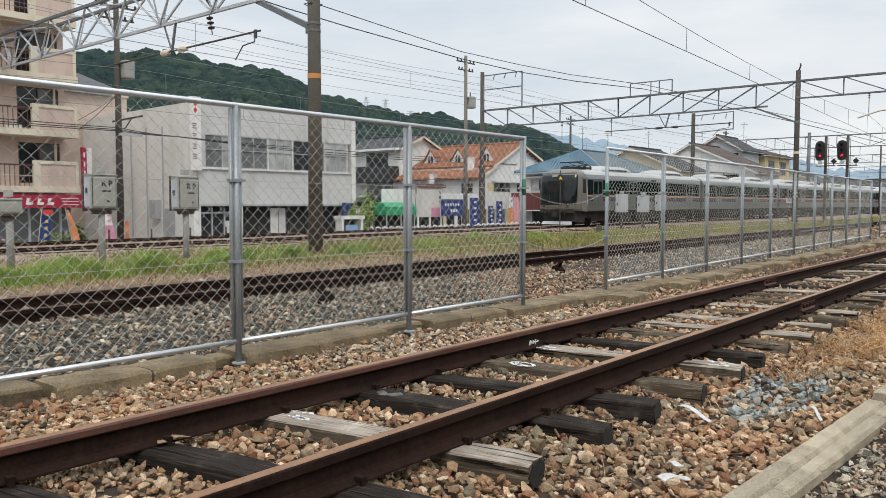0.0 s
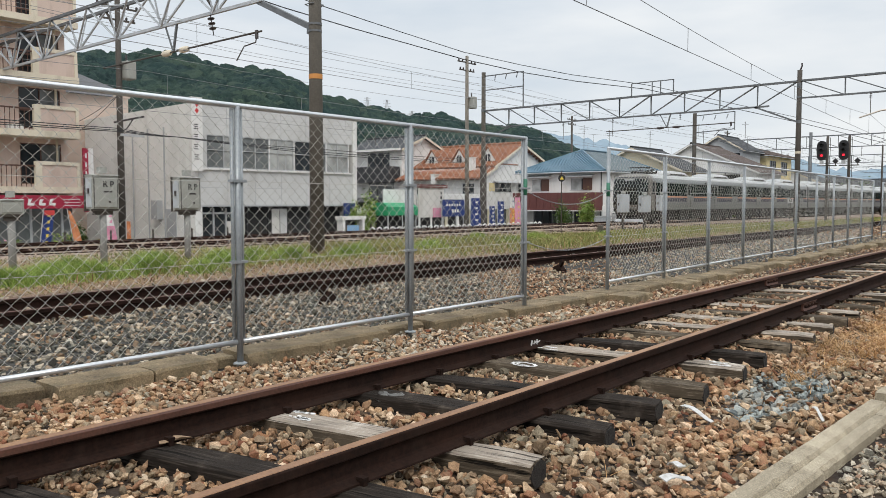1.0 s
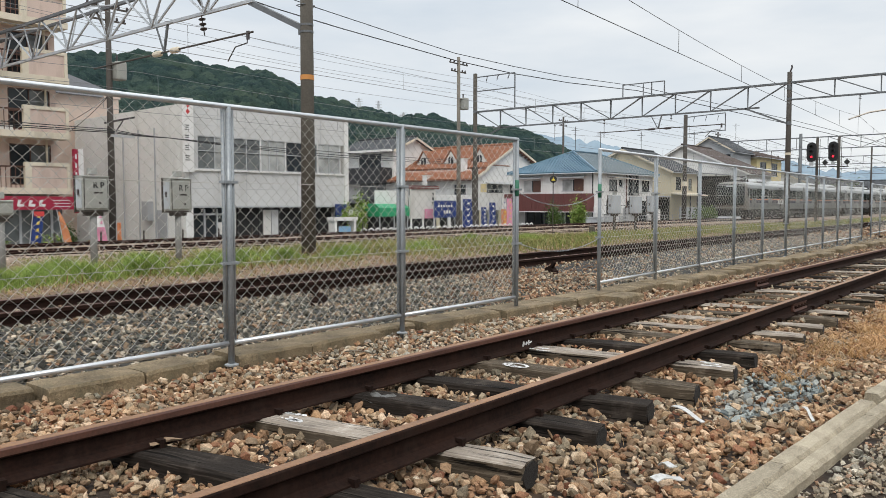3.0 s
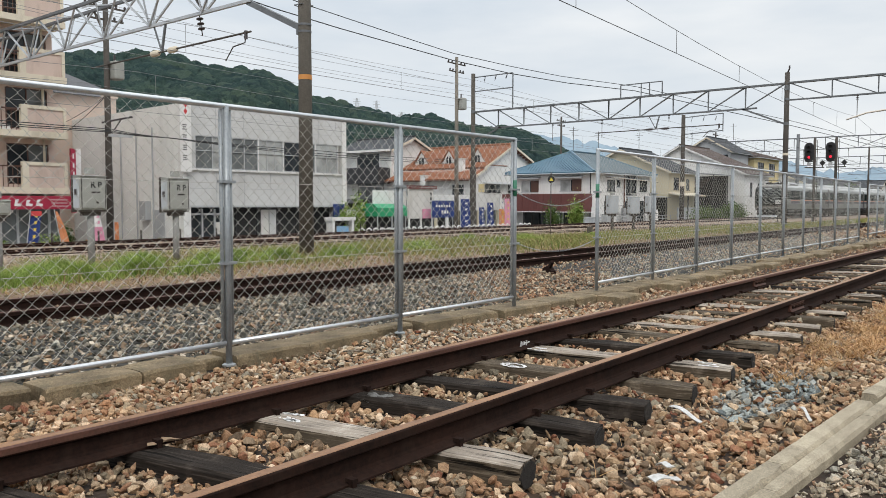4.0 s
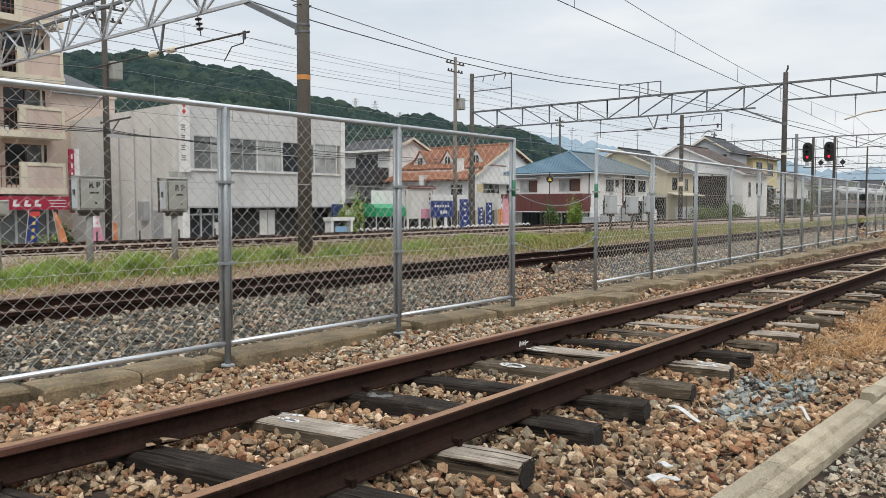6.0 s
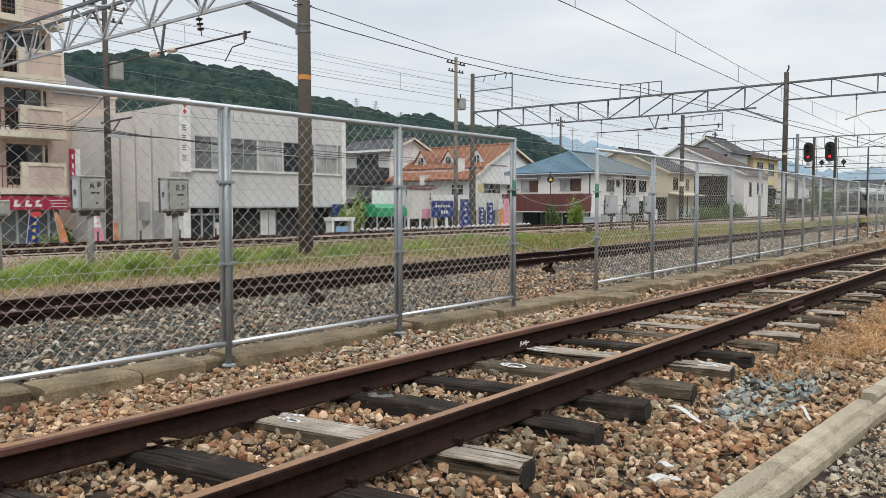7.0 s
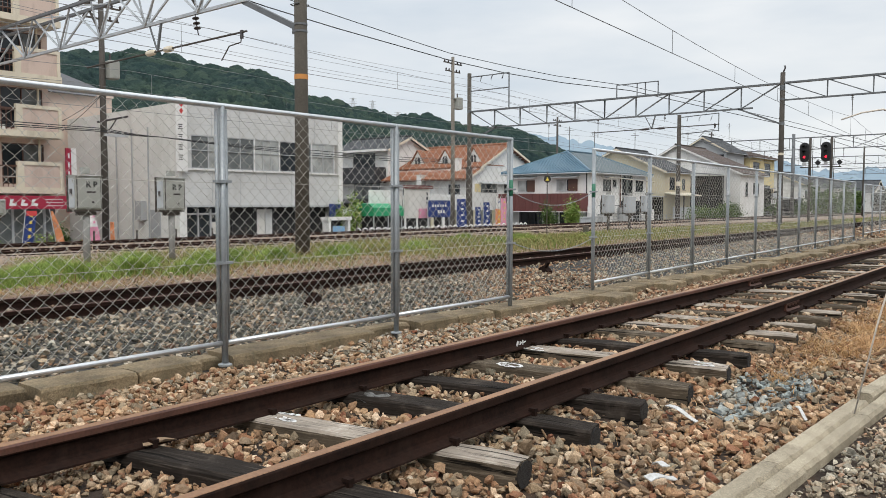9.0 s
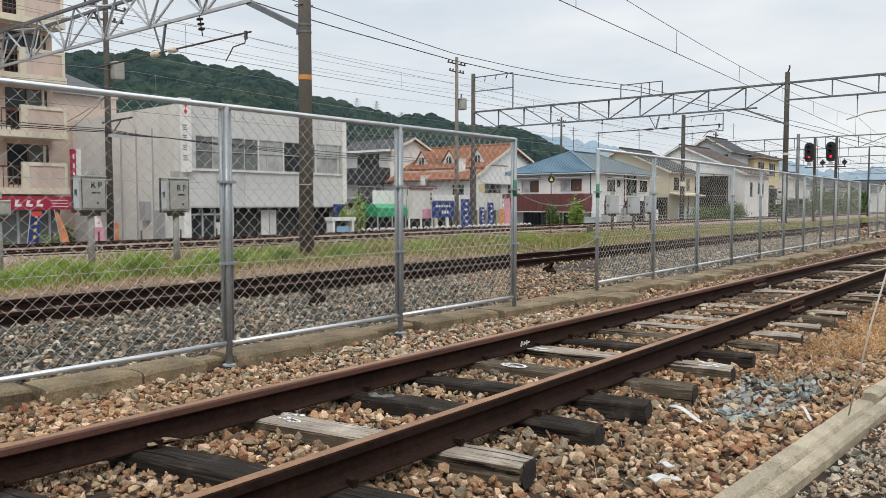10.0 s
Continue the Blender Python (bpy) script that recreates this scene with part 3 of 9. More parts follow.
def strew(name, xyz, sizes, shapes, mat, label, seed, smooth=False):
    rng = np.random.default_rng(seed)
    n = len(xyz)
    q = rng.normal(size=(n, 4))
    q[:, 1:3] *= 0.36
    q /= np.linalg.norm(q, axis=1)[:, None]
    w, x, y, z = q.T
    R = np.stack([1 - 2 * (y * y + z * z), 2 * (x * y - z * w), 2 * (x * z + y * w), 2 * (x * y + z * w), 1 - 2 * (x * x + z * z), 2 * (y * z - x * w),
                  2 * (x * z - y * w), 2 * (y * z + x * w), 1 - 2 * (x * x + y * y)], 1).reshape(n, 3, 3)
    pick = rng.integers(0, len(shapes), n)
    vs, fs, k = [], [], 0
    for s, (sv, sf) in enumerate(shapes):
        idx = np.where(pick == s)[0]
        pv = np.einsum("nij,vj->nvi", R[idx], sv) * sizes[idx][:, None, None] + xyz[idx][:, None, :]
        vs.append(pv.reshape(-1, 3))
        fs.append((sf[None] + (np.arange(len(idx)) * len(sv))[:, None, None] + k).reshape(-1, 3))
        k += len(idx) * len(sv)
    return soup(name, np.concatenate(vs), np.concatenate(fs), mat, label, "ballast", smooth=smooth)


def scatter(rng, x0, x1, y0, y1, per_m2, keep):
    n = int((x1 - x0) * (y1 - y0) * per_m2)
    p = np.stack([rng.uniform(x0, x1, n), rng.uniform(y0, y1, n)], 1)
    return p[keep(p[:, 0], p[:, 1])]


def wedge(x, y):
    """The stretch of the yard before the lens, with a margin."""
    return (x > y * 0.33 - 0.3) & (y > 0.15 * x - 0.4) & (x * 0.776 + y * 0.63 > 2.4)


def blue_zone(x, y):
    edge = 0.35 * np.sin(x * 9.0 + 1.0) * np.cos(y * 13.0)
    return (((x - 5.75) / 0.85) ** 2 + ((y - 1.67) / 0.25) ** 2 + edge < 1) | (((x - 8.2) / 0.35) ** 2 + ((y - 1.75) / 0.1) ** 2 < 1)


def grass_edge(x):
    """Where the grass strip ends before the main line."""
    return np.interp(x, [0, 10, 14, 26, 33, 38, 56, 90, 200], [24.0, 23.6, 23.1, 22.7, 20.9, 20.2, 19.2, 17.6, 17.0])


def make_ballast():
    rng = np.random.default_rng(11)
    allp = np.concatenate([scatter(rng, 0.5, 5.4, 0.2, 5.3, 1850, wedge), scatter(rng, 5.4, 8.5, 0.2, 5.3, 1400, wedge)])
    far = np.concatenate([scatter(rng, 8.5, 15, 1.0, 5.3, 720, wedge), scatter(rng, 15, 32, 1.5, 5.6, 180, wedge)])
    mid = 1.164 - 0.0436 * (allp[:, 0] - 2.4)
    on_trough = (np.abs(allp[:, 1] - mid - 0.025) < 0.125) & (rng.random(len(allp)) > 0.004)
    rim = (allp[:, 1] < mid) & ~on_trough
    rimp = allp[rim]
    allp = allp[~on_trough & ~rim]
    bz = blue_zone(allp[:, 0], allp[:, 1]) & (rng.random(len(allp)) < 0.82)

    def lift(p, s, amp=1.0):
        z = np.interp(p[:, 1], GY, GZ) + rng.uniform(-0.055, 0.028, len(p)) * amp
        hump = np.array([0.02 * noise.noise(Vector((a * 2.2, b * 2.2, 3.0))) for a, b in p])
        # the ballast lies fuller round the farther sleepers
        full = np.interp(p[:, 0], [5.6, 7.4], [0.0, 0.032]) * (p[:, 1] > 1.9) * (p[:, 1] < 4.1)
        return np.column_stack([p, z + hump + full + s * 0.12])

    def sizes(n, mean=0.052):
        return np.clip(rng.lognormal(math.log(mean * 0.88), 0.40, n), 0.016, 0.10)

    rimp = np.concatenate([rimp, scatter(rng, 2.6, 10, 0.1, 1.2, 1200, lambda x, y: wedge(x, y) & (y < 1.02 - 0.0436 * (x - 2.4)))])
    s = sizes(len(rimp), 0.034)
    strew("ballast", lift(rimp, s), s, SHAPES_FAR, "ballast_pale", "small pale broken stone beyond the cable trough", 6)
    p = scatter(rng, 3, 70, 18.0, 31.5, 26, lambda x, y: (x > y * 0.36 - 1) & (y > grass_edge(x) - 0.3))
    s = np.clip(rng.lognormal(math.log(0.08), 0.3, len(p)), 0.04, 0.14)
    strew("ballast", lift(p, s), s, SHAPES_TINY, "ballast_pink", "pinkish-grey crushed stone of the main line", 7)
    p = scatter(rng, 3, 40, 10.9, 13.2, 80, wedge)
    s = sizes(len(p), 0.045)
    strew("ballast", lift(p, s), s, SHAPES_TINY, "ballast_pink", "scattered tan stone at the edge of the grass", 8)
    p = scatter(rng, -14, 10, -7, 5.3, 20, lambda x, y: ~wedge(x, y) & (x * x + y * y > 0.8))
    s = np.clip(rng.lognormal(math.log(0.09), 0.35, len(p)), 0.04, 0.2)
    strew("ballast", lift(p, s), s, SHAPES_TINY, "ballast_brown", "loose brown stone spread round the viewer", 14)
    p = allp[~bz]
    s = sizes(len(p), 0.054)
    close = p[:, 0] < 5.4
    light = (p[:, 1] > 4.15) & (rng.random(len(p)) < np.interp(p[:, 0], [3.8, 5.5, 8.5], [0.08, 0.5, 0.5]))
    strew("ballast", lift(p[light], s[light]), s[light] * 0.9, SHAPES, "ballast_pale", "pale grey-green stones between track and kerb", 23)
    p, s, close = p[~light], s[~light], close[~light]
    full = lift(p, s)
    buried = full[:, 2] + s * 0.3 < np.interp(p[:, 1], GY, GZ) - 0.022
    p, s, close, full = p[~buried], s[~buried], close[~buried], full[~buried]
    strew("ballast", full[close], s[close] * 0.90, SHAPES_NEAR, "ballast_brown", "loose brown and tan crushed stone round the nearest sleepers", 21)
    strew("ballast", full[~close], s[~close] * 0.96, SHAPES, "ballast_brown", "loose brown and tan crushed stone round the sleepers", 1)
    p = allp[bz]
    s = sizes(len(p), 0.05)
    strew("ballast", lift(p, s), s, SHAPES, "ballast_blue", "patch of fresh blue-grey crushed stone beside the track", 2)
    s = sizes(len(far), 0.058)
    full = lift(far, s)
    shown = full[:, 2] + s * 0.3 > np.interp(far[:, 1], GY, GZ) - 0.022
    strew("ballast", full[shown], s[shown], SHAPES_FAR, "ballast_rust", "rust-brown crushed stone along the farther track", 3)
    p = np.concatenate([scatter(rng, 1.5, 13, 5.45, 8.6, 780, wedge), scatter(rng, 13, 34, 5.45, 8.8, 150, wedge)])
    tan = rng.random(len(p)) < np.interp(p[:, 0] / p[:, 1], [0.8, 1.25, 1.5, 1.85, 2.0], [0.05, 0.13, 0.75, 0.75, 0.1])
    s = sizes(tan.sum(), 0.052)
    strew("ballast", lift(p[tan], s), s, SHAPES_FAR, "ballast_rust", "brown stone mixed into the grey ballast", 9)
    p = p[~tan]
    lone = p[:, 0] > 12.0
    s = sizes(lone.sum(), 0.055)
    strew("ballast", lift(p[lone], s), s, SHAPES_FAR, "ballast_pale", "pale grey crushed stone behind the farther fence", 12)
    p = p[~lone]
    s = sizes(len(p), 0.052)
    full = lift(p, s)
    shown = full[:, 2] + s * 0.3 > np.interp(p[:, 1], GY, GZ) - 0.022
    strew("ballast", full[shown], s[shown], SHAPES_FAR, "ballast_grey", "grey crushed stone behind the fence", 4)
    p = scatter(rng, 34, 75, 2.0, 9.6, 34, wedge)
    s = np.clip(rng.lognormal(math.log(0.13), 0.3, len(p)), 0.06, 0.22)
    strew("ballast", lift(p, s), s, SHAPES_FAR, "ballast_rust", "brownish crushed stone along the far fence", 15)
    p = scatter(rng, 2.5, 30, 8.75, 11.3, 60, wedge)
    s = sizes(len(p), 0.06)
    strew("ballast", lift(p, s), s, SHAPES_FAR, "ballast_grey", "grey crushed stone between the rails of the second track", 5)


make_ballast()


# ---------------------------------------------------------------- tracks
RAIL = [(-0.0635, 0), (0.0635, 0), (0.0635, 0.010), (0.014, 0.027), (0.0075, 0.04), (0.0075, 0.100), (0.0325, 0.114), (0.0325, 0.148), (0.027, 0.155),
        (-0.027, 0.155), (-0.0325, 0.148), (-0.0325, 0.114), (-0.0075, 0.100), (-0.0075, 0.04), (-0.014, 0.027), (-0.0635, 0.010)]


def rail_mesh(x0, x1, step):
    n = max(1, int((x1 - x0) / step))
    g = Geo()
    rings = []
    for i in range(n + 1):
        x = x0 + (x1 - x0) * i / n
        w = 0.002 * noise.noise(Vector((x * 0.35, 1.7, 0)))
        rings.append([(x, a + w, b) for a, b in RAIL])
    g.ring(rings)
    return g


def head_mesh(x0, x1, z=0.154, w=0.0275):
    """The rubbed top of the rail head, with its eased corners."""
    return Geo().prism([(x0, -w, z), (x0, -w, 0.1545), (x0, -w + 0.006, 0.1575), (x0, w - 0.006, 0.1575), (x0, w, 0.1545), (x0, w, z)], (x1 - x0, 0, 0))


def sleeper_mesh(seed, length=2.06, w=0.19, h=0.14):
    """A rough timber with eased edges, checks and a worn top."""
    g = Geo()
    rings = []
    sec = [(-1, -1), (1, -1), (1, 0.0), (1, 0.8), (0.86, 1), (0.3, 1), (-0.3, 1), (-0.86, 1), (-1, 0.8), (-1, 0.0)]
    n = 16
    for i in range(n + 1):
        y = -length / 2 + length * i / n
        end = 0.93 if i in (0, n) else 1.0
        ring = []
        for j, (a, b) in enumerate(sec):
            q = noise.noise(Vector((y * 3.1 + seed * 7.3, j * 1.7, seed)))
            q2 = noise.noise(Vector((y * 9.0 + seed * 3.3, j * 2.9, seed + 5)))
            ring.append((a * w / 2 * end + 0.006 * q, y + (0.012 * q2 if i in (0, n) else 0), -h / 2 + b * h / 2 * end + 0.007 * q + 0.003 * q2))
        rings.append(ring)
    g.ring(rings)
    return g


def spike_mesh():
    g = Geo()
    g.box(-0.012, -0.012, -0.02, 0.012, 0.012, 0.026)
    g.box(-0.016, -0.03, 0.022, 0.016, 0.014, 0.038)
    return g


def make_track(y, z, x0, x1, xs, label, near=False, sunk=0.0, head="railhead", turn=0.0):
    tr = thing("railway_track", label, "railway track", (0, y, z), "railway tracks", "structure", turn)
    g = rail_mesh(x0, x1, 0.8 if near else 8.0).data("rail", "rust")
    hd = head_mesh(x0, x1).data("running_surface", head)
    worn = Geo().prism([(x0, -0.0355, 0.120), (x0, -0.0355, 0.147), (x0, -0.029, 0.1555), (x0, 0.029, 0.1555), (x0, 0.0355, 0.147), (x0, 0.0355, 0.120)], (x1 - x0, 0, 0)).data("running_surface", "darkhead")
    for s in (-0.566, 0.566):
        r = part("rail", g, None, tr)
        r.location = (0, s, 0)
        part("running_surface", hd, None, r, "rubbed reddish-brown rail head")
        if s > 0 and near:
            part("rail_head", worn, None, r, "reddish rust on the rail head's sides")
    kinds = {}
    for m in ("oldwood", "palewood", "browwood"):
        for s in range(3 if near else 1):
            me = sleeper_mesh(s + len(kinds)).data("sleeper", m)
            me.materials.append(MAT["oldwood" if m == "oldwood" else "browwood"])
            # upward faces take the kind's own wood, all others the second slot
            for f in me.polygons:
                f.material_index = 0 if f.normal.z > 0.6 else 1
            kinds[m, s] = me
    spike = spike_mesh().data("spike", "rust")
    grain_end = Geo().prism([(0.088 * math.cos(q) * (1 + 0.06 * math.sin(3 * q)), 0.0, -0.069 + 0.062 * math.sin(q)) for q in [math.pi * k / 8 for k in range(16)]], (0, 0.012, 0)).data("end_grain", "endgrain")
    rnd = random.Random(int(y * 10))
    for i, (x, m) in enumerate(xs):
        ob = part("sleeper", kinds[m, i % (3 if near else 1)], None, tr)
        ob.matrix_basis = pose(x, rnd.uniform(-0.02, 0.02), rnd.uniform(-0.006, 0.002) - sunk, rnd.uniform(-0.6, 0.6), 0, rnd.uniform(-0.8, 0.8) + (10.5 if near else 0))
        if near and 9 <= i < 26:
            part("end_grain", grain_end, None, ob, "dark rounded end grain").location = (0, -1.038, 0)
        if near and 9 <= i < 26:
            for s in (-0.566, 0.566):
                for e, dx in ((-1, 0.045), (1, -0.045)):
                    sp = part("spike", spike, None, tr)
                    sp.matrix_basis = pose(x + dx - 0.185 * s, s + e * 0.078, 0, 0, 0, 0 if e > 0 else 180)
    return tr


KIND = ["oldwood", "oldwood", "oldwood", "palewood", "oldwood", "oldwood", "browwood", "palewood", "oldwood", "browwood", "palewood", "palewood",
        "browwood", "palewood", "browwood", "browwood", "palewood"]
NEAR_X = [-5.5, -4.8, -4.1, -3.4, -2.7, -2.0, -1.3, -0.6, 0.05, 0.72, 1.38, 2.11, 2.84, 3.56, 4.18, 4.83, 5.58, 6.12, 6.78, 7.41, 8.09, 8.66]
while NEAR_X[-1] < 60:
    NEAR_X.append(NEAR_X[-1] + 0.66 + 0.05 * noise.noise(Vector((NEAR_X[-1], 0, 0))))
make_track(2.964, 0.0515, -30, 150, [(x, KIND[i - 9] if 9 <= i < len(KIND) + 9 else ("browwood", "palewood", "oldwood")[i % 3]) for i, x in enumerate(NEAR_X)],
                        "rusted rails on old timber sleepers, spiked down in brown ballast", True, turn=0.23)
make_track(9.1, -0.035, -30, 220, [], "rusty track with its sleepers buried in grey ballast", head="darkhead", turn=0.83)
make_track(26.2, -0.455, -5, 75, [], "dark rusted siding beside the grass strip", head="darkhead", turn=-4.3)
make_track(26.4, -0.405, -60, 420, [], "electrified main line track that the train runs on", head="darkhead")
make_track(30.4, -0.405, -60, 420, [], "second electrified main line track beside the street", head="darkhead")


def fishplates(x, y):
    """A bolted rail joint on the near track."""
    fp = thing("rail_joint", "rusted bolted fishplate holding two rail ends together", "rail joint", (x, y, 0.0515), "rail joints")
    for s in (-1, 1):
        g = Geo()
        g.prism([(-0.25, s * 0.010, 0.035), (-0.25, s * 0.045, 0.03), (-0.25, s * 0.03, 0.06), (-0.25, s * 0.03, 0.09), (-0.25, s * 0.042, 0.112), (-0.25, s * 0.010, 0.108)], (0.5, 0, 0))
        part("plate", g, "darkhead", fp)
        for i in range(4):
            part("bolt", Geo().lathe([(0.016, 0.0), (0.016, s * 0.03), (0.009, s * 0.032), (0.009, s * 0.05)], 6, (-0.18 + 0.12 * i, s * 0.02, 0.075), "y"), "rust", fp)
    return fp


fishplates(9.1, 2.435)
fishplates(11.5, 3.577)


# ---------------------------------------------------------------- concrete strip and cable trough
def block_mesh(l, w, h, seed, rough=1.0):
    """A concrete block with worn arrises, chipped corners and an uneven top."""
    g = Geo()
    rings = []
    n = max(6, int(l / 0.05))
    sec = [(0, 0), (w, 0), (w, h * 0.93), (w * 0.97, h), (w * 0.75, h), (w * 0.5, h), (w * 0.25, h), (0.018, h), (0, h - 0.02), (0, h * 0.75), (0, h * 0.5)]
    for i in range(n + 1):
        x = l * i / n
        end = max(0.0, 1 - min(x, l - x) / 0.09)
        ring = []
        for j, (a, b) in enumerate(sec):
            q = noise.noise(Vector((x * 5 + seed * 9.1, j * 1.3, seed))) + 0.6 * noise.noise(Vector((x * 17, j * 3.3, seed)))
            chip = max(0.0, noise.noise(Vector((x * 13 + seed * 3.7, 2.1, seed * 1.9))) - 0.22) * 0.10 * rough
            da = chip * (j in (7, 8)) + 0.5 * chip * (j == 9) + 0.02 * end * rough * (j in (7, 8, 9, 10))
            ring.append((x, a + 0.008 * q * rough + da, b + ((0.006 * q * rough - 0.4 * da - 0.008 * end * rough) if b > 0 else 0)))
        rings.append(ring)
    g.ring(rings)
    return g


def make_kerb():
    k = thing("fence_kerb", "low weathered concrete kerb blocks along the foot of the fence", "kerb", (0, 0, 0), "", "structure")
    rnd = random.Random(4)
    # along the near fence the blocks leave a notch at each post, closed by a piece set back
    row = [(-0.5, 1.35, 0.32, 5.36, 0.015, 0.5), (0.86, 1.42, 0.32, 5.37, 0.02, -0.6), (2.31, 0.70, 0.36, 5.235, 0.02, 1.0), (3.015, 0.55, 0.36, 5.25, 0.018, 2.0), (3.565, 0.24, 0.2, 5.385, -0.005, 0.0),
           (3.81, 0.76, 0.38, 5.225, 0.022, -1.5), (4.57, 0.885, 0.38, 5.215, 0.02, 0.5), (5.46, 0.655, 0.2, 5.36, 0.005, 0.0), (6.12, 0.62, 0.38, 5.212, 0.022, -1.5), (6.74, 0.62, 0.4, 5.19, 0.018, -4.0),
           (7.40, 1.0, 0.42, 5.10, 0.02, -1.0), (8.41, 0.55, 0.42, 5.12, 0.018, -6.0), (8.97, 0.6, 0.42, 5.055, 0.02, 0.0), (9.58, 0.57, 0.42, 5.06, 0.022, 1.0)]
    # farther on some slabs stick out before the others
    row += [(9.46, 0.67, 0.37, 4.67, 0.015, 1.0), (10.16, 0.72, 0.42, 5.0, 0.02, 6.0), (10.89, 0.72, 0.42, 5.08, 0.018, 0.0), (11.49, 0.77, 0.26, 4.81, 0.016, 2.0), (11.62, 0.72, 0.42, 5.10, 0.022, 0.0),
            (12.35, 0.99, 0.44, 4.95, 0.02, 2.5), (13.35, 0.55, 0.46, 4.86, 0.018, -1.5)]
    x = 13.95
    while x < 40:
        l = rnd.uniform(0.8, 1.2)
        row.append((x, l, 0.42, 4.98 + 0.012 * (x - 13) + (0.07 if len(row) % 2 else -0.07) + rnd.uniform(-0.04, 0.04), rnd.uniform(-0.005, 0.03), rnd.uniform(-2, 2) + 1.3))
        x += l + 0.01
    for i, (x, l, w, y, top, turn) in enumerate(row):
        ob = part("block", block_mesh(l - 0.014, w, 0.24, i, 0.8), "kerb", k)
        ob.matrix_basis = pose(x, y, top - 0.24, 0, 0, turn)


make_kerb()


def make_trough():
    k = thing("cable_trough", "pair of worn concrete cable trough kerbs beside the track", "cable trough", (2.4, 1.295, -0.075), "", "structure", -2.5)
    x, i = 0.0, 0
    while x < 9:
        l = 1.72
        a = part("lid", block_mesh(l - 0.006, 0.108, 0.16, 40 + i, 0.3), "trough", k)
        a.matrix_basis = pose(x, -0.112, -0.16, 0, 0, 0)
        if i == 2:
            a.matrix_basis = pose(x + 0.06, -0.12, -0.125, 0, 2.0, 1.5)
        b = part("lid", block_mesh(l - 0.006, 0.088, 0.16, 60 + i, 0.3), "trough", k)
        b.location = (x - 0.4, -0.213, -0.163)
        x += l
        i += 1


make_trough()


# ---------------------------------------------------------------- chain-link fences
def mesh_panel(width, z0, z1, r, n, knuckle=(-0.045, 0.045)):
    g = Geo()
    w, h = 0.104, 0.098
    cols, rows = int(width / (w / 2)), int((z1 - z0) / (h / 2))
    w2, h2 = width / cols, (z1 - z0) / rows
    for i in range(cols):
        pts = []
        for k in range(rows + 1):
            e = (k + i) % 2
            for dz in knuckle:
                pts.append(((i + e) * w2 + (0.0016 if e else -0.0016), 0.0025 * (1 if k % 2 else -1), z0 + (k + dz) * h2))
        rings = []
        for p in pts:
            rings.append([(p[0] + r * math.cos(2 * math.pi * j / n + 0.7), p[1] + r * math.sin(2 * math.pi * j / n + 0.7), p[2]) for j in range(n)])
        g.ring(rings, closed_ends=False)
    return g


PANEL_NEAR = mesh_panel(1.93, 0.14, 1.985, 0.0022, 4).data("chain_mesh", "wire")
PANEL_FAR = mesh_panel(1.93, 0.14, 1.985, 0.0019, 3, (0.0,)).data("chain_mesh", "wire")


def make_fence(x, y, turn, n, label, near, gap=2.035, zb=0.0):
    f = thing("chain_link_fence", label, "fence", (x, y, zb), "chain-link fences", "", turn)
    top = Geo().tube([(-0.02, 0, 2.0), (gap * n + 0.02, 0, 2.0)], 0.0215, 10).data("top_rail", "pipe", True)
    bot = Geo().tube([(0.03, 0, 0.132), (gap - 0.03, 0, 0.132)], 0.02, 10).data("bottom_rail", "pipe", True)
    post = Geo().tube([(0, 0, -0.12), (0, 0, 2.005)], 0.0255, 12).data("post", "galv", True)
    side = Geo().tube([(0, 0, 0.128), (0, 0, 1.975)], 0.015, 8).data("frame_upright", "galv", True)
    cg = Geo()
    cg.box(-0.068, -0.03, -0.011, 0.068, 0.03, 0.011)
    clamp = cg.data("clamp", "galv")
    foot = Geo().lathe([(0.055, 0.0), (0.055, 0.012), (0.034, 0.02)], 12).data("foot_flange", "galv")
    tens = Geo()
    tens.tube([(0.02, 0.004, 0.765), (gap - 0.02, 0.004, 0.77)], 0.002, 4)
    tens.tube([(0.02, 0.004, 1.41), (gap - 0.02, 0.004, 1.40)], 0.002, 4)
    tens = tens.data("tension_wire", "wire")
    part("top_rail", top, None, f)
    for i in range(n + 1):
        px = i * gap
        for nm, me, dx, z in (("post", post, 0, 0), ("clamp", clamp, 0, 0.77), ("clamp", clamp, 0, 1.41), ("foot_flange", foot, 0, -0.05)):
            part(nm, me, None, f).location = (px + dx, 0, z)
        for dx in (-0.043, 0.043):
            if 0 <= px + dx <= n * gap:
                part("frame_upright", side, None, f).location = (px + dx, 0.012, 0)
        if i < n:
            part("bottom_rail", bot, None, f).location = (px, 0, 0)
            part("chain_mesh", PANEL_NEAR if near else PANEL_FAR, None, f).location = (px + 0.052, 0, 0)
            part("tension_wire", tens, None, f).location = (px, 0, 0)
    return f


fence_near = make_fence(-0.31, 5.24, 0.0, 4, "galvanised chain-link fence on a low concrete kerb", True, 2.02)
fence_far = make_fence(9.93, 5.3, 2.1, 10, "galvanised chain-link fence running along the track", False, 2.04)
make_fence(33.4, 6.35, 2.1, 10, "far stretch of galvanised chain-link fence", False, 2.04)


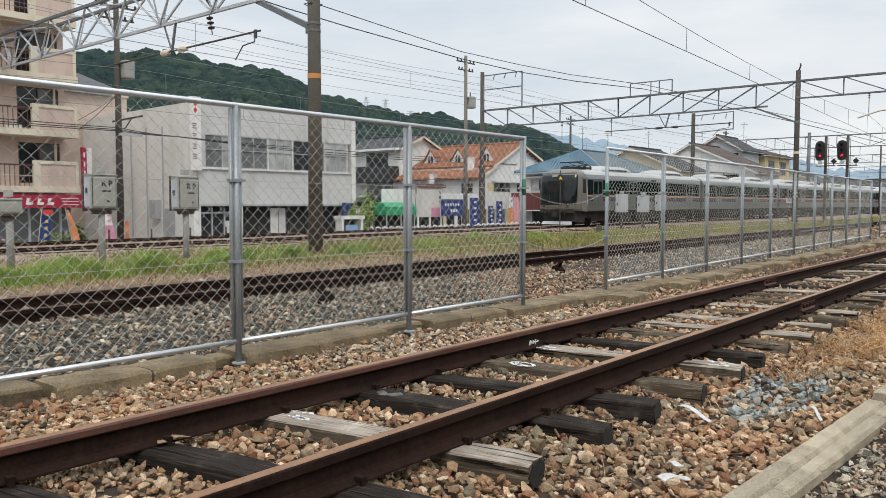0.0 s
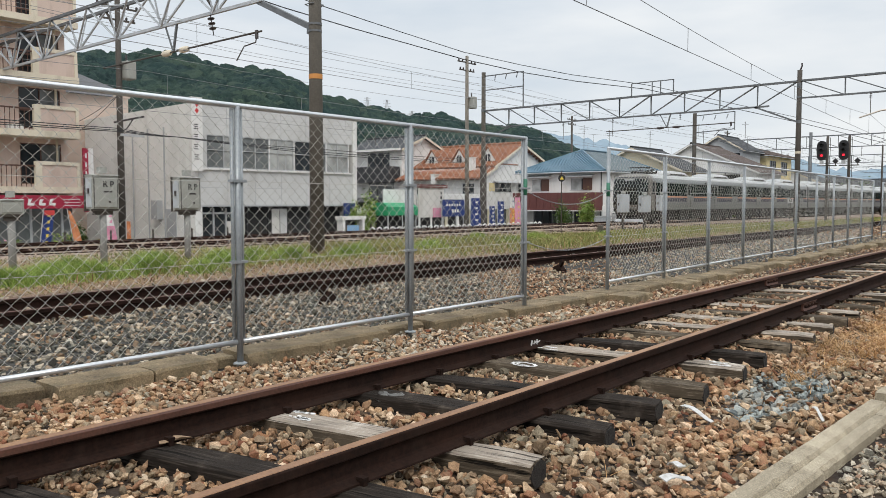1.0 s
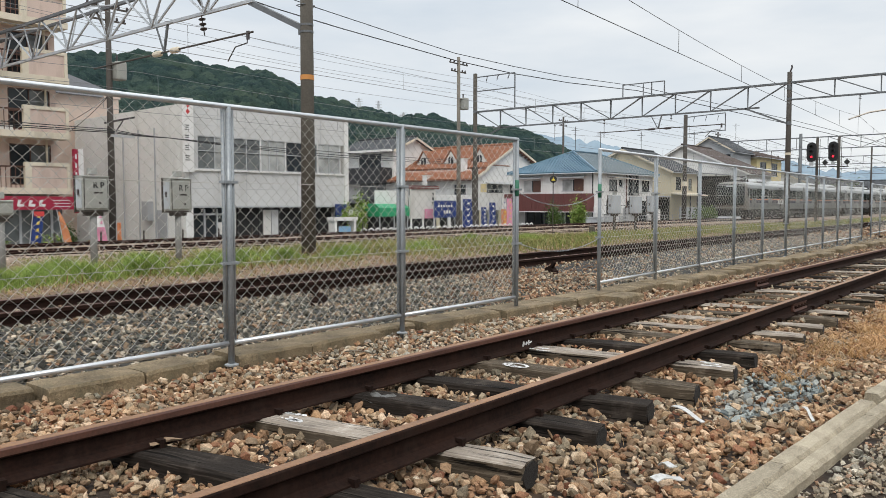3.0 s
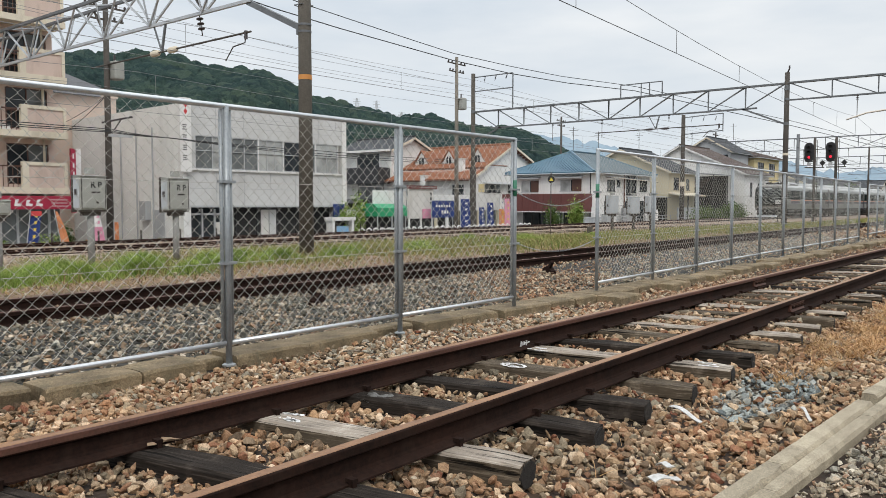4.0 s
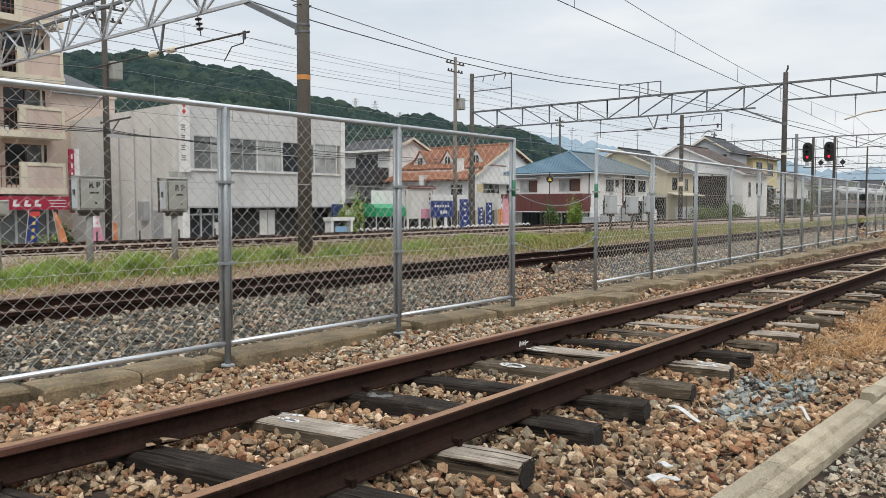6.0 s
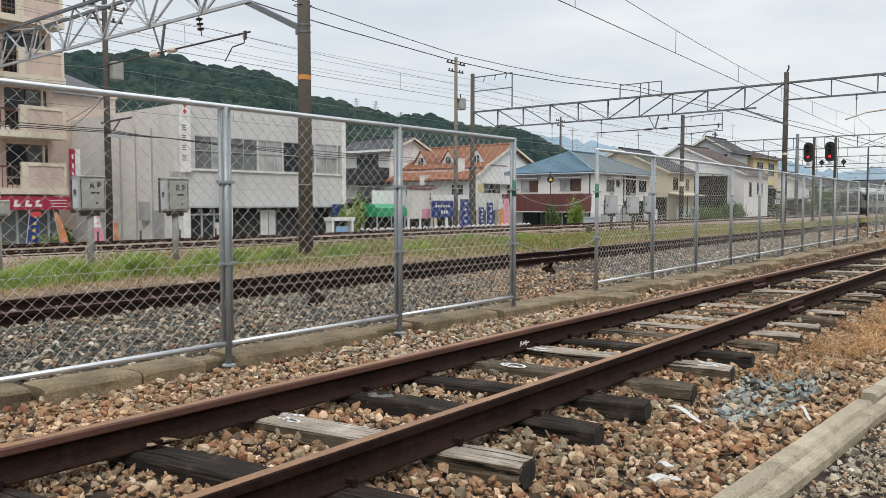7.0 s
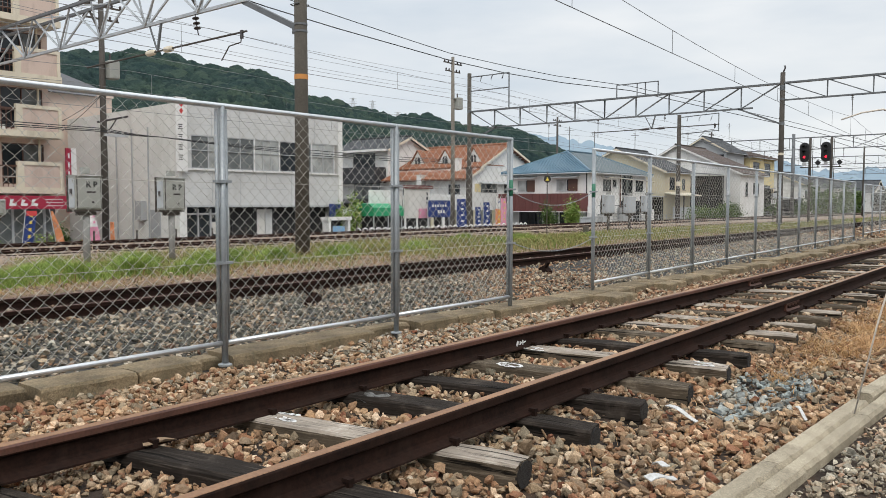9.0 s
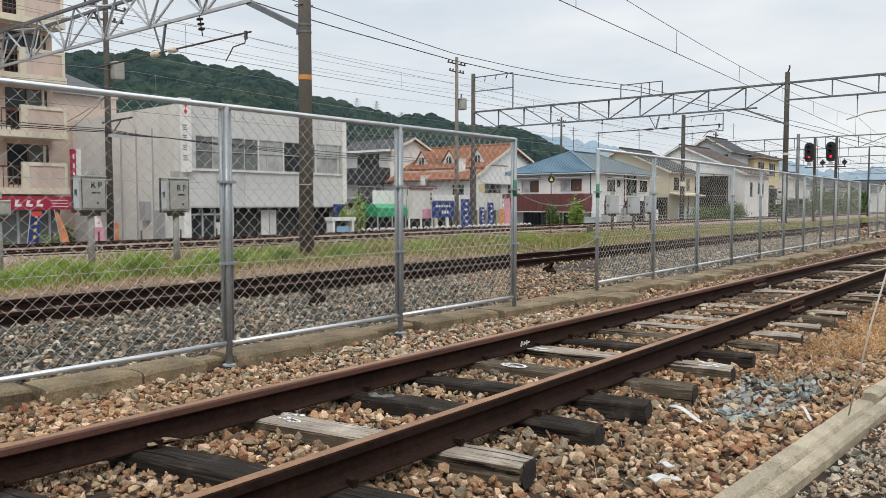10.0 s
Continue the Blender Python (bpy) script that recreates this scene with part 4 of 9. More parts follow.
def chain(p0, p1, sag, label):
    p0, p1 = Vector(p0), Vector(p1)
    g = Geo()
    n = 64
    pts = []
    for i in range(n + 1):
        t = i / n
        p = p0.lerp(p1, t)
        p.z -= sag * 4 * t * (1 - t)
        pts.append(p)
    for i in range(n):
        a, b = pts[i], pts[i + 1]
        d = (b - a).normalized()
        u = Vector((0, 0, 1)) if i % 2 else d.cross(Vector((0, 0, 1))).normalized()
        mid = (a + b) / 2
        l = (b - a).length * 0.78
        ringp = [mid + d * l * math.cos(q) + u * 0.007 * math.sin(q) for q in [2 * math.pi * j / 8 for j in range(8)]]
        w = d.cross(u)
        g.ring([[q + u * 0.0018 * ((q - mid).dot(u) > 0 or -1), q + w * 0.0022, q - u * 0.0022 * ((q - mid).dot(u) > 0 or -1), q - w * 0.0022] for q in ringp], close=True)
    return solid("chain", g, "galv", label, "chain", "chains across the gap")


MAT["tape"] = plain("green_tape", (0.03, 0.17, 0.10), 0.5)
TAPE = Geo().tube([(0, 0, 1.33), (0, 0, 1.40), (0, 0, 1.52)], 0.0275, 12).data("tape", "tape", True)
for owner, along in ((fence_near, 2.02 * 4), (fence_far, 0.0)):
    part("tape", TAPE, None, owner, "green tape wound round the post").location = (along, 0, 0)
chain((7.75, 5.24, 1.40), (9.93, 5.29, 1.42), 0.19, "steel chain hung across the gap in the fence")
chain((7.75, 5.24, 0.79), (9.93, 5.29, 0.77), 0.15, "lower steel chain hung across the gap in the fence")
chain((30.32, 6.05, 1.41), (33.4, 6.35, 1.42), 0.35, "steel chain hung across the farther gap in the fence")
chain((30.32, 6.05, 0.77), (33.4, 6.35, 0.77), 0.35, "lower steel chain hung across the farther gap")


# ---------------------------------------------------------------- overhead line: gantries, masts, wires
def truss(name, x, y0, y1, zb, zt, bay, label, depth=0.5, light=False, steel="truss"):
    """A lattice beam across the tracks, of two side frames."""
    t = thing(name, label, "gantry beam", (x, 0, 0), "gantry beams")
    n = max(2, round((y1 - y0) / bay))
    q = (y1 - y0) / n
    for s in (-depth / 2, depth / 2):
        part("top_chord", Geo().angle_iron((s, y0, zt), (s, y1, zt), 0.11), "truss", t)
    part("bottom_chord", Geo().beam((0, y0 + q * 0.7, zb), (0, y1 - q * 0.7, zb), 0.10, 0.10), steel, t)
    for i in range(n):
        ya, yb, ym = y0 + i * q, y0 + (i + 1) * q, y0 + (i + 0.5) * q
        if light:
            for s in (-depth / 2, depth / 2):
                near_end, far_end = (ya, yb) if ym < (y0 + y1) / 2 else (yb, ya)
                part("lattice_bar", Geo().beam((s, near_end, zt), (s * 0.1, far_end, zb), 0.055), steel, t)
                part("lattice_bar", Geo().beam((s, far_end, zt), (s * 0.1, far_end, zb), 0.05), steel, t)
        else:
            for s in (-depth / 2, depth / 2):
                part("lattice_bar", Geo().angle_iron((s, ya, zt), (s * 0.15, ym, zb), 0.06), steel, t)
                part("lattice_bar", Geo().angle_iron((s, yb, zt), (s * 0.15, ym, zb), 0.06), "mast" if s > 0 and i % 2 else steel, t)
                part("lattice_bar", Geo().beam((s, ym, zt), (s * 0.15, ym, zb), 0.045), steel, t)
        part("cross_tie", Geo().beam((-depth / 2, yb, zt), (depth / 2, ym, zt), 0.045), steel, t)
    return t


def concrete_pole(name, x, y, z0, z1, r0, r1, label, bands=(), mat="pole"):
    p = thing(name, label, "pole", (x, y, 0), "line-side poles")
    part("shaft", Geo().tube([(0, 0, z0), (0, 0, z0 + (z1 - z0) / 2), (0, 0, z1)], r0, 16, r1), mat, p, smooth=True)
    for zb, h, m in bands:
        rr = r0 + (r1 - r0) * (zb - z0) / (z1 - z0)
        part("band", Geo().lathe([(rr + 0.004, zb), (rr + 0.008, zb), (rr + 0.008, zb + h), (rr + 0.004, zb + h)], 16), m, p)
    return p


def insulator(g, p, d, n=4, r=0.07, step=0.075):
    d = Vector(d).normalized()
    p = Vector(p)
    g.tube([p, p + d * step * (n + 1)], 0.018, 6)
    s = d.cross(Vector((0.3, 1, 0.2))).normalized()
    u = s.cross(d)
    for i in range(n):
        c = p + d * step * (i + 0.7)
        g.ring([[c + (s * math.cos(a) + u * math.sin(a)) * rr + d * h for a in [2 * math.pi * j / 10 for j in range(10)]] for rr, h in ((0.02, -0.02), (r, -0.012), (r * 0.9, 0.01), (0.02, 0.025))])
    return g


# near gantry
pole1 = concrete_pole("overhead_line_pole", 15.27, 17.6, -0.6, 9.4, 0.215, 0.17, "grey-brown concrete overhead-line pole with an orange band, standing in grass", [(4.82, 0.14, "orange")])
for zc in (6.16, 6.36):
    part("clamp", Geo().lathe([(0.165, zc), (0.195, zc), (0.195, zc + 0.06), (0.165, zc + 0.06)], 16), "truss", pole1)
part("clamp_plate", Geo().box(-0.09, 0.16, 6.14, 0.09, 0.27, 6.46), "truss", pole1)
part("knee_brace", Geo().beam((0.0, 0.1, 6.3), (0.0, 2.6, 7.45), 0.16, 0.16), "truss", pole1)
part("step_wire", Geo().tube([(-0.19, -0.1, 6.95), (0.19, -0.15, 6.95), (0.3, 0.25, 6.9), (-0.2, 0.2, 6.95), (-0.19, -0.1, 6.95)], 0.015, 5), "truss", pole1)
truss("gantry_beam", 15.2, 17.75, 43.0, 7.46, 8.8, 3.1, "galvanised lattice gantry beam over the tracks", 0.75, False, "trusslight")


def hanging_arm(x, y0, y1, z, ztop, label, mat="insul", size=0.7):
    """A pull-off arm under the beam, on insulators, with its drop tube."""
    t = thing("cantilever_arm", label, "overhead arm", (x, 0, 0), "overhead arms")
    part("tube", Geo().tube([(0, y0, z), (0, y1, z - 0.05)], 0.032, 8), "mast", t)
    yi = (y0 * 0.51 + y1 * 0.49)
    for q in (-0.55, 0.55):
        g = Geo().lathe([(0.05, -0.26), (0.10 * size, -0.2), (0.11 * size, 0.0), (0.09 * size, 0.2), (0.05, 0.26)], 10, (0, yi + q, z - 0.03), "y")
        part("insulator", g, mat, t, "porcelain insulator")
    part("drop_post", Geo().beam((0, yi + 0.1, z), (0, yi - 0.15, ztop), 0.07), "truss", t)
    part("brace", Geo().beam((0, yi + 0.15, z + 0.05), (0, yi + 0.6, ztop), 0.045), "truss", t)
    part("steady_arm", Geo().tube([(0, y0 + 0.25, z - 0.02), (0, y0 + 0.3, z - 0.3), (0, y0 + 0.9, z - 0.35), (0, y0 + 1.3, z - 0.75)], 0.02, 6), "mast", t)
    part("end_fitting", Geo().box(-0.03, y0 + 0.2, z - 0.2, 0.03, y0 + 0.3, z + 0.06), "insul", t)
    return t


hanging_arm(15.2, 20.0, 29.9, 6.52, 7.46, "dark steady arm with cream insulators slung under the gantry", "cream", 1.0)
for yy in (22.7,):
    g = Geo()
    insulator(g, (15.2, yy, 7.4), (0, -0.25, -1), 3, 0.12, 0.17)
    solid("insulator_string", g, "insul", "brown disc insulators hanging from the gantry", "insulator", "insulator strings", smooth=True)

# second gantry
mast_m = concrete_pole("overhead_line_pole", 50.0, 37.7, -1.2, 11.5, 0.19, 0.16, "tall concrete mast carrying the gantry beside the street", [(8.4, 0.25, "truss"), (2.5, 0.32, "white")])
part("sleeve", Geo().lathe([(0.19, -1.2), (0.27, -1.19), (0.255, 4.15), (0.17, 4.22)], 16), "mast", mast_m, "dark sleeve round the foot of the pole")
mast_r = concrete_pole("overhead_line_pole", 50.0, 14.1, -0.2, 9.15, 0.17, 0.14, "slim dark mast carrying the gantry between the tracks", [(4.2, 0.14, "cream"), (8.1, 0.3, "truss"), (6.0, 0.2, "truss"), (7.5, 0.12, "truss")], "mast")
beam2 = truss("gantry_beam", 50.0, 14.2, 37.6, 7.16, 8.5, 2.35, "galvanised lattice gantry beam spanning the main line", 0.12, True)
truss("gantry_beam", 50.0, 2.0, 14.0, 7.5, 8.52, 2.45, "galvanised lattice gantry beam over the sidings", 0.12, True)
part("end_chord", Geo().beam((0, -0.1, 7.5), (0, -2.6, 7.5), 0.09), "truss", mast_r)
part("feeder_bracket", Geo().tube([(0, 0.0, 9.1), (0, -0.12, 9.4), (0, -0.1, 9.55)], 0.05, 6), "insul", mast_r)
part("knee_brace", Geo().beam((0, 0.1, 6.1), (0, 2.6, 7.16), 0.1), "truss", mast_r)
part("knee_brace", Geo().beam((0, -0.1, 6.2), (0, -2.7, 7.2), 0.1), "truss", mast_m)


def top_frame(x, ya, yb, z0, z1, base, label):
    g = Geo()
    t = part("feeder_frame", g.box(-0.04, ya - 0.04, z1 - 0.1, 0.04, ya + 0.04, z1), "truss", beam2, label)
    part("upper_bar", Geo().beam((0, ya, z1), (0, yb, z1), 0.07), "truss", t)
    part("lower_bar", Geo().beam((0, ya, z0), (0, yb, z0), 0.07), "truss", t)
    part("upright", Geo().beam((0, yb, z1), (0, yb, base), 0.07), "truss", t)
    for i in range(3):
        g = Geo()
        insulator(g, (0, ya + (yb - ya) * (0.3 + 0.28 * i), z1), (0, 0.35, -1), 4, 0.06, 0.09)
        part("insulator", g, "insul", t)
    return t


top_frame(50.0, 37.6, 33.94, 10.1, 11.2, 8.55, "galvanised feeder frame with insulators on top of the gantry")
t = part("feeder_frame", Geo().beam((0, 23.5, 8.5), (0, 23.5, 9.4), 0.05), "truss", beam2)
for yy in (25.0, 22.9, 22.0):
    part("upright", Geo().beam((0, yy, 8.5), (0, yy, 9.4), 0.06), "truss", t)
part("upper_bar", Geo().beam((0, 25.0, 9.4), (0, 22.0, 9.4), 0.06), "truss", t)

hanging_arm(50.0, 17.9, 26.9, 6.3, 7.16, "dark steady arm slung under the second gantry")

# third gantry and those after it
mast_f = concrete_pole("overhead_line_pole", 82.9, 34.0, -1.2, 10.9, 0.25, 0.2, "dark pole with pale bands beside the houses", [(3.2, 0.5, "cream"), (5.5, 0.15, "truss"), (7.5, 0.15, "truss")], "mast")
for zz in (10.6, 8.8):
    part("arm", Geo().beam((0, 0.2, zz), (0, -4.3, zz + 0.2), 0.09), "truss", mast_f)
part("upright", Geo().beam((0, -4.3, 10.8), (0, -4.3, 8.9), 0.08), "truss", mast_f)
for k in range(3):
    g = Geo()
    insulator(g, (0, -1.0 - 1.3 * k, 10.6), (0, 0.3, -1), 4, 0.08, 0.11)
    part("insulator", g, "insul", mast_f)
concrete_pole("overhead_line_pole", 101.0, 27.05, -0.5, 9.7, 0.22, 0.18, "tall concrete mast of a farther gantry", [(8.0, 0.2, "truss")], "truss")
truss("gantry_beam", 101.0, 3.0, 38.0, 7.8, 9.2, 3.5, "farther galvanised gantry beam over all tracks", 0.15, True)
for gx, za in ((150.0, 8.2), (195.0, 8.0)):
    truss("gantry_beam", gx, 2.0, 44.0, za, za + 1.3, 3.5, "distant gantry beam over the tracks", 0.15, True)
    for yy in (2.0, 20.5, 44.0):
        concrete_pole("overhead_line_pole", gx, yy, -0.5, 10.0, 0.22, 0.18, "slim dark mast of a distant gantry", mat="mast")
for gx, yy, zz in ((118, 22.6, 9), (126, 19.3, 10.5), (135, 21, 9.5), (142, 17, 11)):
    concrete_pole("overhead_line_pole", gx, yy, -0.5, zz, 0.13, 0.1, "thin distant mast beside the tracks", mat="mast")


def wire_run(name, pts, r, mat, label, sag=0.0, group=""):
    g = Geo()
    for a, b in zip(pts, pts[1:]):
        a, b = Vector(a), Vector(b)
        n = 12
        g.tube([a.lerp(b, i / n) - Vector((0, 0, sag * 4 * (i / n) * (1 - i / n))) for i in range(n + 1)], r, 5)
    return solid(name, g, mat, label, "overhead wire", group or "overhead wires")


def catenary(y, zc, zm, x0, x1, gap, off, label, sag=0.35, first=9.5, step=6.3, turn=0.0):
    """Contact wire, messenger wire above it and the droppers between."""
    t = thing("catenary", label, "overhead wire", (0, y, 0), "catenaries", "", turn)
    sup = [x0] + [off + gap * i for i in range(-2, 9) if x0 < off + gap * i < x1] + [x1]
    line = []
    for a, b in zip(sup, sup[1:]):
        line += [(a + (b - a) * i / 12, 0, zm - sag * 4 * (i / 12) * (1 - i / 12)) for i in range(12)]
    part("messenger_wire", Geo().tube(line + [(x1, 0, zm)], 0.008, 5), "thinwire", t)
    for x, zb in ((50.0, 7.16 if y > 14 else 7.5), (101.0, 7.8)):
        if y > 17 or x > 20:
            part("hanger", Geo().tube([(x, 0, zm - 0.05), (x, 0, zb)], 0.02, 5), "mast", t)
            g = Geo()
            insulator(g, (x, 0, zb), (0, 0, -1), 3, 0.08, 0.1)
            part("insulator", g, "insul", t)
    part("contact_wire", Geo().tube([(x0, 0, zc), (x1, 0, zc)], 0.010, 5), "thinwire", t)
    x = first
    while x < min(x1, 110):
        k = ((x - off) / gap) % 1.0
        part("dropper", Geo().tube([(x, 0, zc), (x, 0, zm - sag * 4 * k * (1 - k))], 0.008, 4), "thinwire", t)
        x += step
    return t


catenary(7.25, 5.2, 6.24, -30, 101, 42, 50, "catenary wires of the second track", 0.55, 8.3, 5.9, 3.43)
catenary(26.4, 5.05, 5.95, -60, 260, 35, 15, "catenary wires of the main line")
catenary(30.4, 5.05, 5.95, -60, 260, 35, 15, "catenary wires of the street-side main line")
catenary(21.5, 5.86, 6.75, -60, 260, 35, 15, "catenary wires above the grass strip", 0.3, 13.9, 4.9)
LOWER = [(-25, 37.4, 17.2), (10, 37.4, 14.3), (30, 37.4, 12.75), (35.5, 37.4, 12.48), (47.1, 37.4, 12.1), (53.3, 36.44, 11.82), (59.9, 35.04, 11.71), (67.8, 32.54, 11.7), (90, 25, 9.8), (140, 18, 8.0)]
UPPER = [(-25, 37.4, 18.2), (10, 37.4, 15.0), (32.9, 37.4, 13.42), (40.8, 37.4, 12.96), (47.1, 37.4, 12.63), (53.3, 36.44, 12.4), (59.2, 35.24, 12.22), (67.8, 32.54, 12.1), (90, 25, 10.3), (140, 18, 8.5)]
for run in (LOWER, UPPER):
    wire_run("power_cable", run, 0.035 if run is LOWER else 0.028, "cable", "thick black power cable strung between street poles", 0.0)
for k, (dy, dz) in enumerate(((0.9, -0.7), (1.2, -1.1), (1.5, -1.55), (-0.9, -2.3), (0.2, -3.0))):
    wire_run("feeder_wire", [(-25, 36.6 + dy, 12.3 + dz), (15.2, 36.6 + dy, 11.9 + dz), (50, 36.6 + dy, 11.7 + dz), (101, 36.6 + dy, 11.0 + dz), (195, 36.6 + dy, 10.6 + dz)], 0.010, "thinwire", "thin feeder wire along the line", 0.35)


def street_pole(x, y, z1, label, transformer=True, mat="mast"):
    p = concrete_pole("utility_pole", x, y, -1.2, z1, 0.18, 0.12, label, mat=mat)
    for z, l in ((z1 - 0.5, 1.1), (z1 - 1.1, 0.9)):
        part("crossarm", Geo().beam((-l, 0, z), (l, 0, z), 0.08), "mast", p)
        for i in (-0.9, -0.5, 0.5, 0.9):
            part("insulator", Geo().lathe([(0.03, 0), (0.06, 0.03), (0.06, 0.12), (0.03, 0.16)], 8, (i * l, 0, z + 0.04)), "insul", p)
    if transformer:
        bevelled(part("transformer", Geo().box(0.14, -0.5, z1 - 3.95, 0.66, 0.1, z1 - 3.05), "cabinet", p), 0.08, 3)
        part("bushing", Geo().tube([(0.3, -0.2, z1 - 3.05), (0.3, -0.2, z1 - 2.75)], 0.05, 8), "insul", p)
        part("hanger_bar", Geo().beam((-0.1, -0.2, z1 - 3.2), (0.7, -0.2, z1 - 3.15), 0.06), "mast", p)
    return p


street_pole(47.5, 37.4, 12.4, "concrete utility pole with crossarms and a grey transformer", True, "palepole")
lp = street_pole(19.5, 36.9, 11.2, "concrete utility pole beside the office block")
part("lower_crossarm", Geo().beam((-0.35, -0.1, 5.15), (1.2, -0.1, 5.55), 0.09), "insul", lp)
part("lower_crossarm", Geo().beam((0.1, -0.1, 4.6), (0.6, -0.1, 5.35), 0.05), "insul", lp)
part("cable_tray", Geo().box(-0.1, -0.3, 4.5, 1.1, -0.18, 4.62), "alu", lp)
for dz in (0.0, 0.13, 0.3):
    wire_run("service_cable", [(8, 38.9, 4.9 + dz), (19.5, 36.75, 4.72 + dz * 0.5), (22.5, 36.8, 4.66), (33, 37.0, 4.25 + dz), (47.5, 37.3, 4.3 + dz)], 0.022, "cable", "black service cable strung from the utility pole", 0.05)
for xx, zz in ((18.6, 2.3), (18.7, 3.0)):
    wire_run("service_cable", [(19.5, 36.75, 6.6), (xx, 40.5, zz + 2.2)], 0.014, "cable", "thin service cable running to the apartment block", 0.15)


street_pole(87.6, 52.0, 12.3, "distant utility pole behind the blue-roofed house", False)
street_pole(128.0, 47.0, 13.0, "distant utility pole behind the yellow house", False)


def aerial(x, y, z, h, label, n=4):
    g = thing("roof_aerial", label, "aerial", (x, y, z), "roof aerials")
    part("mast", Geo().tube([(0, 0, 0), (0, 0, h)], 0.03, 6), "mast", g)
    for k in range(n):
        part("element", Geo().tube([(-0.5 + 0.06 * k, 0, h - 0.15 - 0.22 * k), (0.5 - 0.06 * k, 0.1, h - 0.15 - 0.22 * k)], 0.016, 5), "mast", g)
    part("boom", Geo().tube([(0, -0.5, h - 0.4), (0, 0.5, h - 0.35)], 0.018, 5), "mast", g)


aerial(71.5, 41.0, 6.2, 3.0, "thin metal aerial on the blue roof")
aerial(75.0, 40.0, 6.3, 2.6, "thin metal aerial near the blue roof's ridge")
aerial(89.0, 42.0, 7.3, 2.6, "thin metal aerial on the beige house")
aerial(103.0, 41.0, 8.7, 2.2, "thin metal aerial on the brown roof")
aerial(116.0, 40.0, 10.6, 2.4, "thin metal aerial on the grey house")


def pylon(x, y, z, h):
    p = thing("power_pylon", "distant lattice power pylon on the wooded ridge", "pylon", (x, y, z), "power pylons")
    for a in (-1, 1):
        for b in (-1, 1):
            part("leg", Geo().beam((a * 1.3, b * 1.3, 0), (a * 0.3, b * 0.3, h), 0.35), "alu", p)
    for k in range(4):
        zz = h * (0.45 + 0.16 * k)
        part("crossarm", Geo().beam((-2.6 + 0.3 * k, 2.2, zz), (2.6 - 0.3 * k, -2.2, zz), 0.3), "alu", p)


for bear, el, hh in ((45.4, 6.9, 12), (44.0, 6.6, 13.5), (42.2, 6.2, 9)):
    rr = 650
    pylon(rr * math.cos(radians(bear)), rr * math.sin(radians(bear)), rr * math.tan(radians(el)) - 3, hh)


# ---------------------------------------------------------------- hills
def make_hill(name, prof, r0, r1, rows, cols, mat, label, crown):
    """A wooded ridge: a slope that rises to a skyline, with tree crowns as relief. prof: bearing in degrees from +x, height over the eye in degrees."""
    pa, pe = [a for a, e in prof], [e for a, e in prof]
    v = []
    for j in range(rows + 1):
        t = j / rows
        r = r0 + (r1 - r0) * min(1, t * 1.12)
        for i in range(cols + 1):
            a = pa[0] + (pa[-1] - pa[0]) * i / cols
            e = float(np.interp(a, pa, pe))
            top = 1.235 + r1 * math.tan(radians(max(e, -0.1)))
            h = (top + 2.0) * (min(1, t * 1.12) ** 0.85) * (1 if t < 0.9 else 1 - (t - 0.9) * 3) - 2.0
            x, y = r * math.cos(radians(a)), r * math.sin(radians(a))
            d = noise.voronoi(Vector((x / crown, y / crown, h / crown * 0.6)))[0][0]
            fold = noise.noise(Vector((x / (crown * 14), y / (crown * 14), 0)))
            v.append((x, y, h - crown * 0.25 + (0.55 - d) * crown * 1.0 + fold * crown * 0.9 * min(1, t * 3) * (1 - t) + crown * 0.5 * noise.noise(Vector((x / crown * 0.4, y / crown * 0.4, 7)))))
    n = cols + 1
    f = np.array([(j * n + i, j * n + i + 1, (j + 1) * n + i + 1, (j + 1) * n + i) for j in range(rows) for i in range(cols)])
    return soup(name, np.array(v), f, mat, label, "hill", "structure", True)


# dark colour of the wall added behind the viewer
MAT["wood"] = surf("dark_reflection_wall", (0.008, 0.020, 0.022), (0.022, 0.043, 0.041), big=0.02, fine=0.2, rough=0.95, bmp=0.8, dist=1.5)
# the blue-grey of distance haze is put into this base colour
MAT["farhill"] = surf("haze_coloured_hill", (0.20, 0.275, 0.34), (0.26, 0.34, 0.40), big=0.003, fine=0.02, rough=1.0, bmp=0.3, dist=3)


